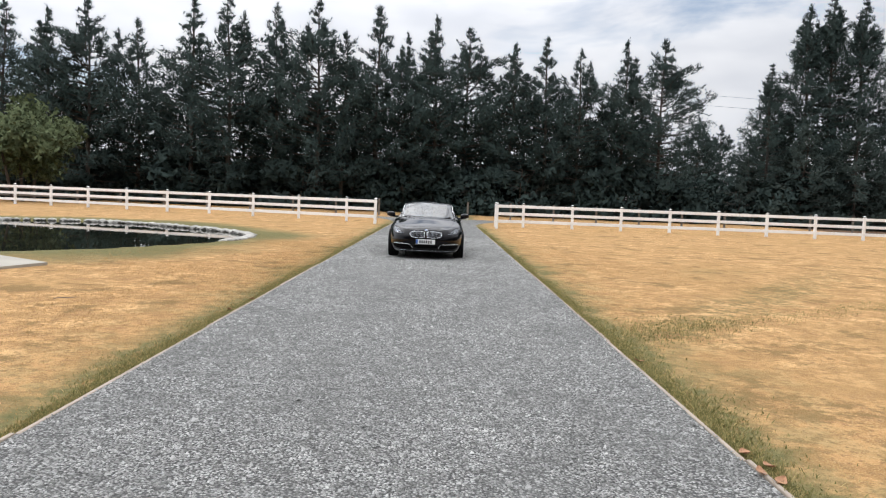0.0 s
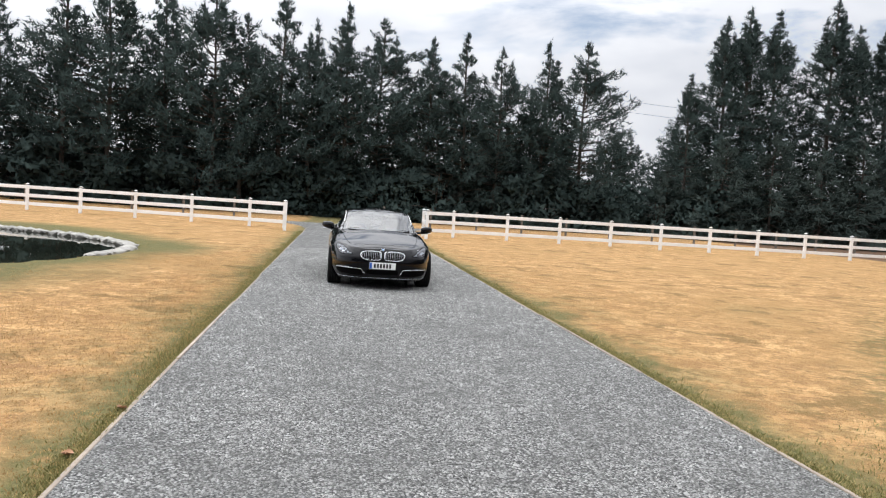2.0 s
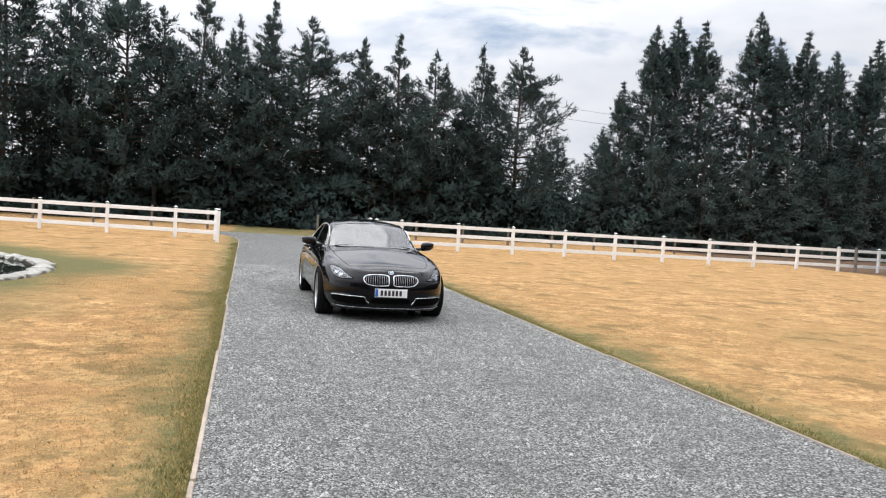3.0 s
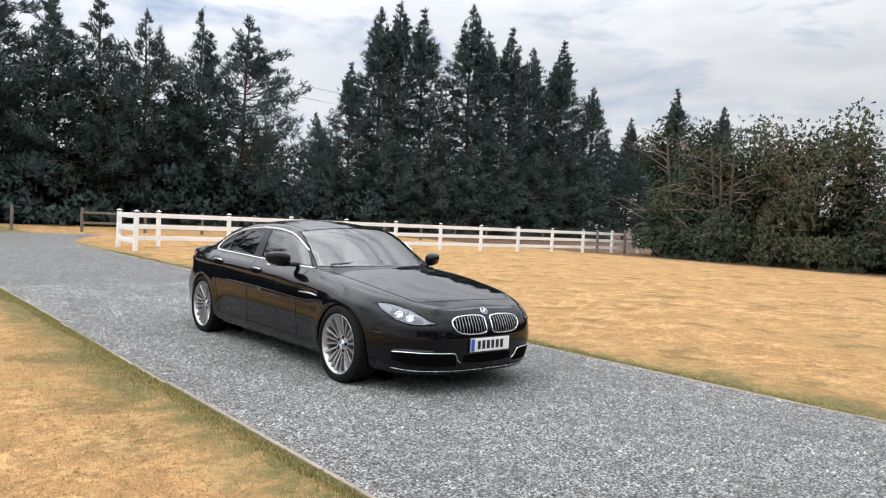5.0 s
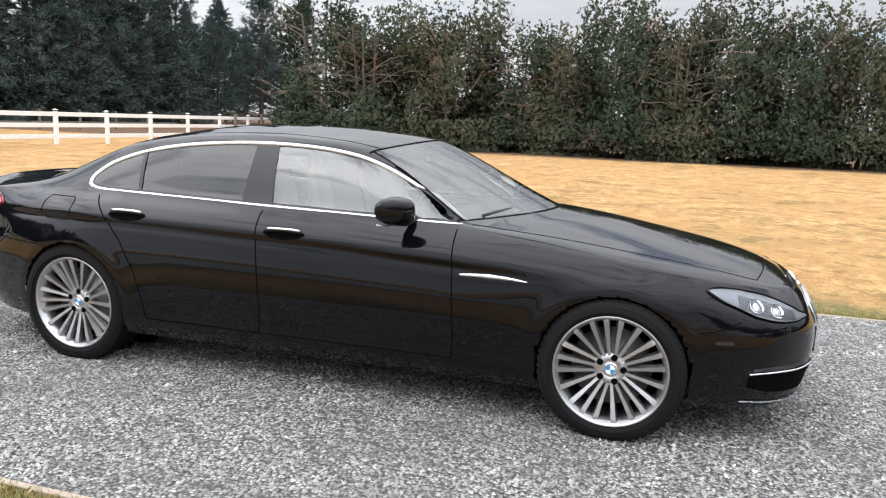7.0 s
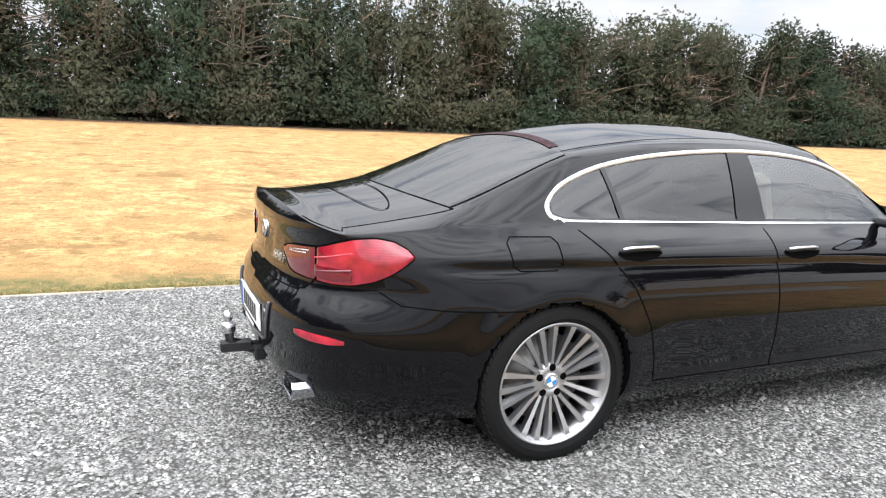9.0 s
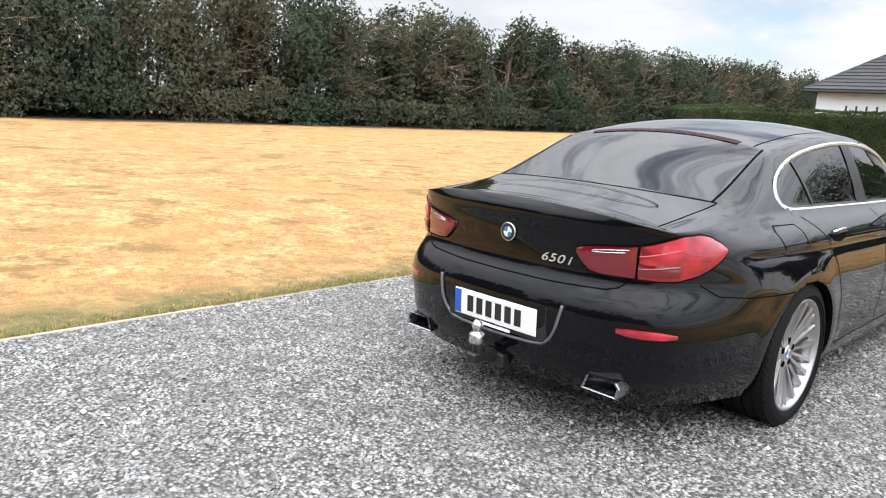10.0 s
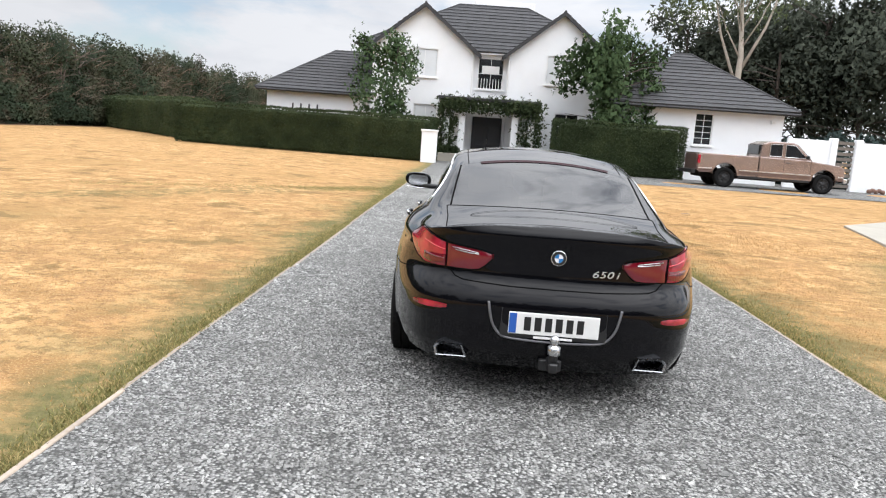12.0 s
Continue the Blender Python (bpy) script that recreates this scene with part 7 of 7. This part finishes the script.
    part("wing_side", Geo().box((11.84, -37.2, 1.55), (.12, 7.6, 3.1)), M_STUCCO, H)
    a, b, c, d = (12.45, Y + .15, 3.2), (5.9, Y + .15, 3.2), (5.9, -37.0, 5.75), (8.9, -37.0, 5.75)
    tile_slope(H, a, b, c, d)
    tile_slope(H, (12.45, -41.2, 3.2), a, d, d)
    tile_slope(H, (5.9, -41.2, 3.2), (12.45, -41.2, 3.2), d, c)
    ridge_cap(H, a, d)
    ridge_cap(H, d, c)
    gutter(H, (12.4, Y + .2, 3.12), (6.2, Y + .2, 3.12))
    for k in range(4):
        part("flue", Geo().tube([(9.0 + .45 * k, Y + .1, 2.0), (9.0 + .45 * k, Y + .1, 2.45)], .05, 6), M_GUTTER, H)


def creeper():
    c = thing("climbing_plant", "dark green climber over the porch columns", "climbing plant")
    rng = np.random.default_rng(9)
    P = []
    for x in (1.85, -2.55):
        m = 900
        P.append(np.stack([x + rng.normal(0, .30, m), -31.1 + rng.normal(0, .22, m), rng.uniform(.1, 3.25, m)], 1))
    m = 1500
    P.append(np.stack([rng.uniform(-2.9, 2.2, m), -30.9 + rng.normal(0, .18, m), 2.95 + rng.normal(0, .20, m)], 1))
    P = np.concatenate(P)
    V = tufts(rng, P, np.tile([0, .4, -.3], (len(P), 1)), .15, .05, 3, .9)
    part("leaves", fast_mesh("leaves", V, np.arange(len(V)).reshape(-1, 3), M_HEDGE), None, c)
    part("stems", Geo().tube([(1.85, -31.05, 0), (1.9, -31.0, 1.5), (1.8, -30.95, 3.0)], .03, 5).tube([(-2.55, -31.05, 0), (-2.5, -31.0, 1.5), (-2.6, -30.95, 3.0)], .03, 5), M_BARK, c)


def garage():
    G = thing("garage", "white single-storey garage with charcoal hipped roof", "garage")
    Y = -29.6
    holed_wall(-14.75, -6.6, 0, [(-14.8, 3.5), (-6.6, 3.5)], Y, .25, [(-11.35, -10.45, 1.75, 3.3)], "front_wall", G)
    window(G, -11.35, -10.45, 1.75, 3.3, Y, 2, 5, blind=False)
    for x in (-14.69, -6.66):
        part("side_wall", Geo().box((x, Y - 4.2, 1.75), (.12, 8.0, 3.5)), M_STUCCO, G)
    part("back_wall", Geo().box((-10.7, Y - 8.2, 1.75), (8.1, .2, 3.5)), M_STUCCO, G)
    a, b, e, f = (-6.1, Y + .5, 3.55), (-15.3, Y + .5, 3.62), (-6.1, Y - 8.7, 3.55), (-15.3, Y - 8.7, 3.62)
    r0, r1 = (-10.2, Y - 4.1, 6.55), (-11.0, Y - 4.1, 6.55)
    tile_slope(G, a, b, r1, r0)
    tile_slope(G, b, f, r1, r1)
    tile_slope(G, e, a, r0, r0)
    tile_slope(G, f, e, r0, r1)
    for p, q in ((a, r0), (b, r1), (r0, r1)):
        ridge_cap(G, p, q)
    gutter(G, (-6.1, Y + .55, 3.46), (-15.3, Y + .55, 3.52))
    part("wall_lamp", Geo().box((-14.2, Y + .08, 3.1), (.22, .14, .14), .02), M_TRIM, G)
    # garden wall and slatted gate
    W = thing("garden_wall", "white rendered garden wall with capped piers", "wall")
    for x0, x1 in ((-14.9, -17.1), (-18.3, -34.0)):
        part("wall_panel", Geo().box(((x0 + x1) / 2, Y + .4, 1.2), (abs(x1 - x0), .18, 2.4), .02), M_STUCCO, W)
    for x in (-17.1, -18.3):
        part("pier", Geo().box((x, Y + .4, 1.27), (.34, .34, 2.54), .03), M_STUCCO, W)
    g = thing("slatted_gate", "grey horizontal-slat timber gate", "gate")
    for k in range(9):
        part("slat", Geo().box((-17.7, Y + .38, .25 + k * .26), (.84, .03, .16), .004), M_POSTWOOD, g)
    p = thing("gate_pier", "white rendered pier at the end of the hedge", "pier", at=pose(2.45, -27.3, 0))
    part("shaft", Geo().box((0, 0, .72), (.72, .5, 1.5), .01), M_STUCCO, p)
    part("cap", Geo().box((0, 0, 1.49), (.82, .6, .09), .015), M_STUCCO, p)
    for x, z in ((1.6, .35), (-2.4, .35)):
        b = thing("planter", "low clipped box plant in a white trough", "planter", "porch planters", at=pose(x, -30.2, 0))
        part("trough", Geo().box((0, 0, .22), (1.1, .45, .44), .02), M_CONCRETE, b)
        rng = np.random.default_rng(int(x * 10) + 50)
        P = np.stack([rng.uniform(-.5, .5, 300), rng.uniform(-.2, .2, 300), rng.uniform(.4, .75, 300)], 1)
        V = tufts(rng, P, np.tile([0, .3, .5], (300, 1)), .12, .04, 3, .9)
        part("leaves", fast_mesh("leaves", V, np.arange(len(V)).reshape(-1, 3), M_HEDGE), None, b)
    q = thing("stone_pile", "small pile of brown stones beside the wall", "stones")
    for k in range(5):
        part("stone", Geo().box((-18.9 - .16 * k, Y + .9, .12 + .05 * (k % 2)), (.22, .2, .2), .06), M_TERRACOTTA, q)


M_TERRACOTTA = surface("red_brown_stone", (0.20, 0.115, 0.085), 0.85, var=0.3, bump=0.4)
# real lower body colour; on the tailgate it paints in a dark reflection
M_TRUCKDARK = gloss_material("brown_lower_paint_and_tail_reflection", (0.13, 0.085, 0.075), 0.35, 0.3, 0.6)
M_TRUCK = gloss_material("faded_rose_beige_paint", (0.36, 0.275, 0.245), 0.24, 0.6, 1.0)


def pickup():
    """An old extended-cab pickup, side on; built along x, nose towards -x."""
    t = thing("pickup_truck", "faded rose-beige extended-cab pickup truck parked by the hedge", "pickup truck", at=Matrix.LocRotScale((-9.12, -25.3, 0), None, (1.045, 1.0, 1.03)))
    L, W = 6.15, .98

    def arch(cx, r, z, n=12):
        return [(cx + r * math.cos(a), z + r * math.sin(a)) for a in np.linspace(0, math.pi, n)]

    def body(name, poly, w, bevel, label="", m=M_TRUCK):
        bm = bmesh.new()
        f = bm.faces.new([bm.verts.new((x, -w, z)) for x, z in poly])
        r = bmesh.ops.extrude_face_region(bm, geom=[f])
        for v in r["geom"]:
            if isinstance(v, bmesh.types.BMVert):
                v.co.y = w
        bmesh.ops.recalc_face_normals(bm, faces=bm.faces[:])
        edges = [e for e in bm.edges if abs(e.verts[0].co.y - e.verts[1].co.y) < 1e-5]
        bmesh.ops.bevel(bm, geom=edges, offset=bevel, segments=2, affect="EDGES", profile=0.6)
        me = bpy.data.meshes.new(name)
        bm.to_mesh(me)
        bm.free()
        me.materials.append(m)
        return part(name, me, None, t, label)

    rw, fw, wz, ar = -1.25, -5.25, .42, .50
    body("bed", [(-.12, .62), (-.12, 1.36)] + [(-2.55, 1.36), (-2.55, .52)] + arch(rw, ar, .50)[::-1] + [(rw + ar + .02, .60)], W, .035)
    body("front_body", [(-2.58, .50), (-2.58, 1.36), (-4.62, 1.34), (-4.9, 1.29), (-5.85, 1.20), (-6.02, 1.10), (-6.05, .62), (fw - ar - .02, .60)] + arch(fw, ar, .50)[::-1] + [(fw + ar + .02, .50)], W, .035)
    body("cab", [(-2.62, 1.34), (-2.72, 1.90), (-3.0, 2.02), (-3.9, 2.03), (-4.10, 1.97), (-4.78, 1.33)], .80, .05)
    for sy in (1, -1):
        for name, poly in (("rear_quarter_window", [(-3.02, 1.42), (-3.02, 1.90), (-3.50, 1.91), (-3.52, 1.42)]), ("door_window", [(-3.66, 1.42), (-3.64, 1.91), (-4.02, 1.90), (-4.52, 1.42)])):
            part(name, Geo().prism(poly, sy * .803, sy * .812, "y"), M_PANE, t, "dark cab window")
            part("window_rim", Geo().tube([(x, sy * .812, z) for x, z in poly + poly[:1]], .014, 5), M_SATIN, t)
        for x0, x1 in ((-.16, -.70), (-1.80, -4.70), (-5.80, -6.0)):
            part("side_trim", Geo().box(((x0 + x1) / 2, sy * (W + .004), .74), (abs(x1 - x0), .012, .045), .003), M_SATIN, t)
            part("lower_trim", Geo().box(((x0 + x1) / 2, sy * (W + .003), .64), (abs(x1 - x0), .008, .13), .003), M_TRUCKDARK, t)
        part("rocker", Geo().box((-3.25, sy * (W - .03), .47), (2.9, .05, .10), .01), M_BLACKTRIM, t)
        part("door_mirror", Geo().box((-4.45, sy * 1.10, 1.46), (.10, .20, .16), .03), M_BLACKTRIM, t)
        part("door_handle", Geo().box((-3.72, sy * (W + .012), 1.18), (.15, .02, .04), .008), M_BLACKTRIM, t)
        for x in (-2.60, -3.58, -4.66):
            part("door_gap", Geo().box((x, sy * (W + .001), .95), (.012, .004, .78)), M_GAP, t)
        part("tail_lamp", Geo().box((-.16, sy * (W - .05), 1.10), (.12, .12, .36), .02), M_REDLENS, t)
        part("head_lamp", Geo().box((-6.0, sy * .78, .98), (.12, .32, .2), .02), M_LENS, t)
    # dark reflection on the tail end, given as a darker colour
    part("tailgate", Geo().box((-.10, 0, .98), (.05, 1.7, .66), .015), M_TRUCKDARK, t)
    part("rear_bumper", Geo().box((.03, 0, .58), (.16, 1.9, .17), .02), M_BLACKTRIM, t)
    part("front_bumper", Geo().box((-6.12, 0, .60), (.16, 1.92, .20), .02), M_SATIN, t)
    part("windscreen", Geo().prism([(-4.14, 1.93), (-4.16, 1.95), (-4.80, 1.36), (-4.77, 1.35)], -.70, .70, "y"), M_PANE, t)
    part("back_window", Geo().box((-2.66, 0, 1.66), (.10, 1.3, .40), .01), M_PANE, t)
    part("chassis", Geo().box((-3.1, 0, .48), (5.6, 1.2, .22), .02), M_UNDER, t)
    tyre = Geo().lathe([(-.12, .25), (-.125, .36), (-.10, .41), (.10, .41), (.125, .36), (.12, .25), (.06, .24)], 32, "y").mesh("tyre", M_TYRE, True)
    rim = Geo().lathe([(.06, .25), (.10, .24), (.05, .20), (.07, .08), (.09, .07), (.09, 0)], 32, "y").mesh("rim", M_BLACKTRIM, True)
    spoke = Geo().box((0, .085, .15), (.05, .03, .17), .008).mesh("spoke", M_BLACKTRIM)
    for x in (rw, fw):
        for sy in (1, -1):
            w = new("wheel", None)
            w.parent = t
            w.matrix_basis = pose(x, sy * .86, .41, 0, 0, 0 if sy > 0 else 180)
            w["label"] = "black wheel"
            part("tyre", tyre, None, w)
            part("rim", rim, None, w)
            for k in range(6):
                part("spoke", spoke, None, w, at=pose(0, 0, 0, 0, 60 * k, 0))


for wx, ws in ((-17.2, 0.6), (-19.6, 0.7), (-23.5, 0.65)):
    tree_from(UNDER[0], "shrub", "dark shrub behind the garden wall", "shrub", "shrubs behind the wall", Matrix.LocRotScale((wx, -33.2, 0), Euler((0, 0, wx)), (ws, ws, ws)))
house()
creeper()
garage()
pickup()
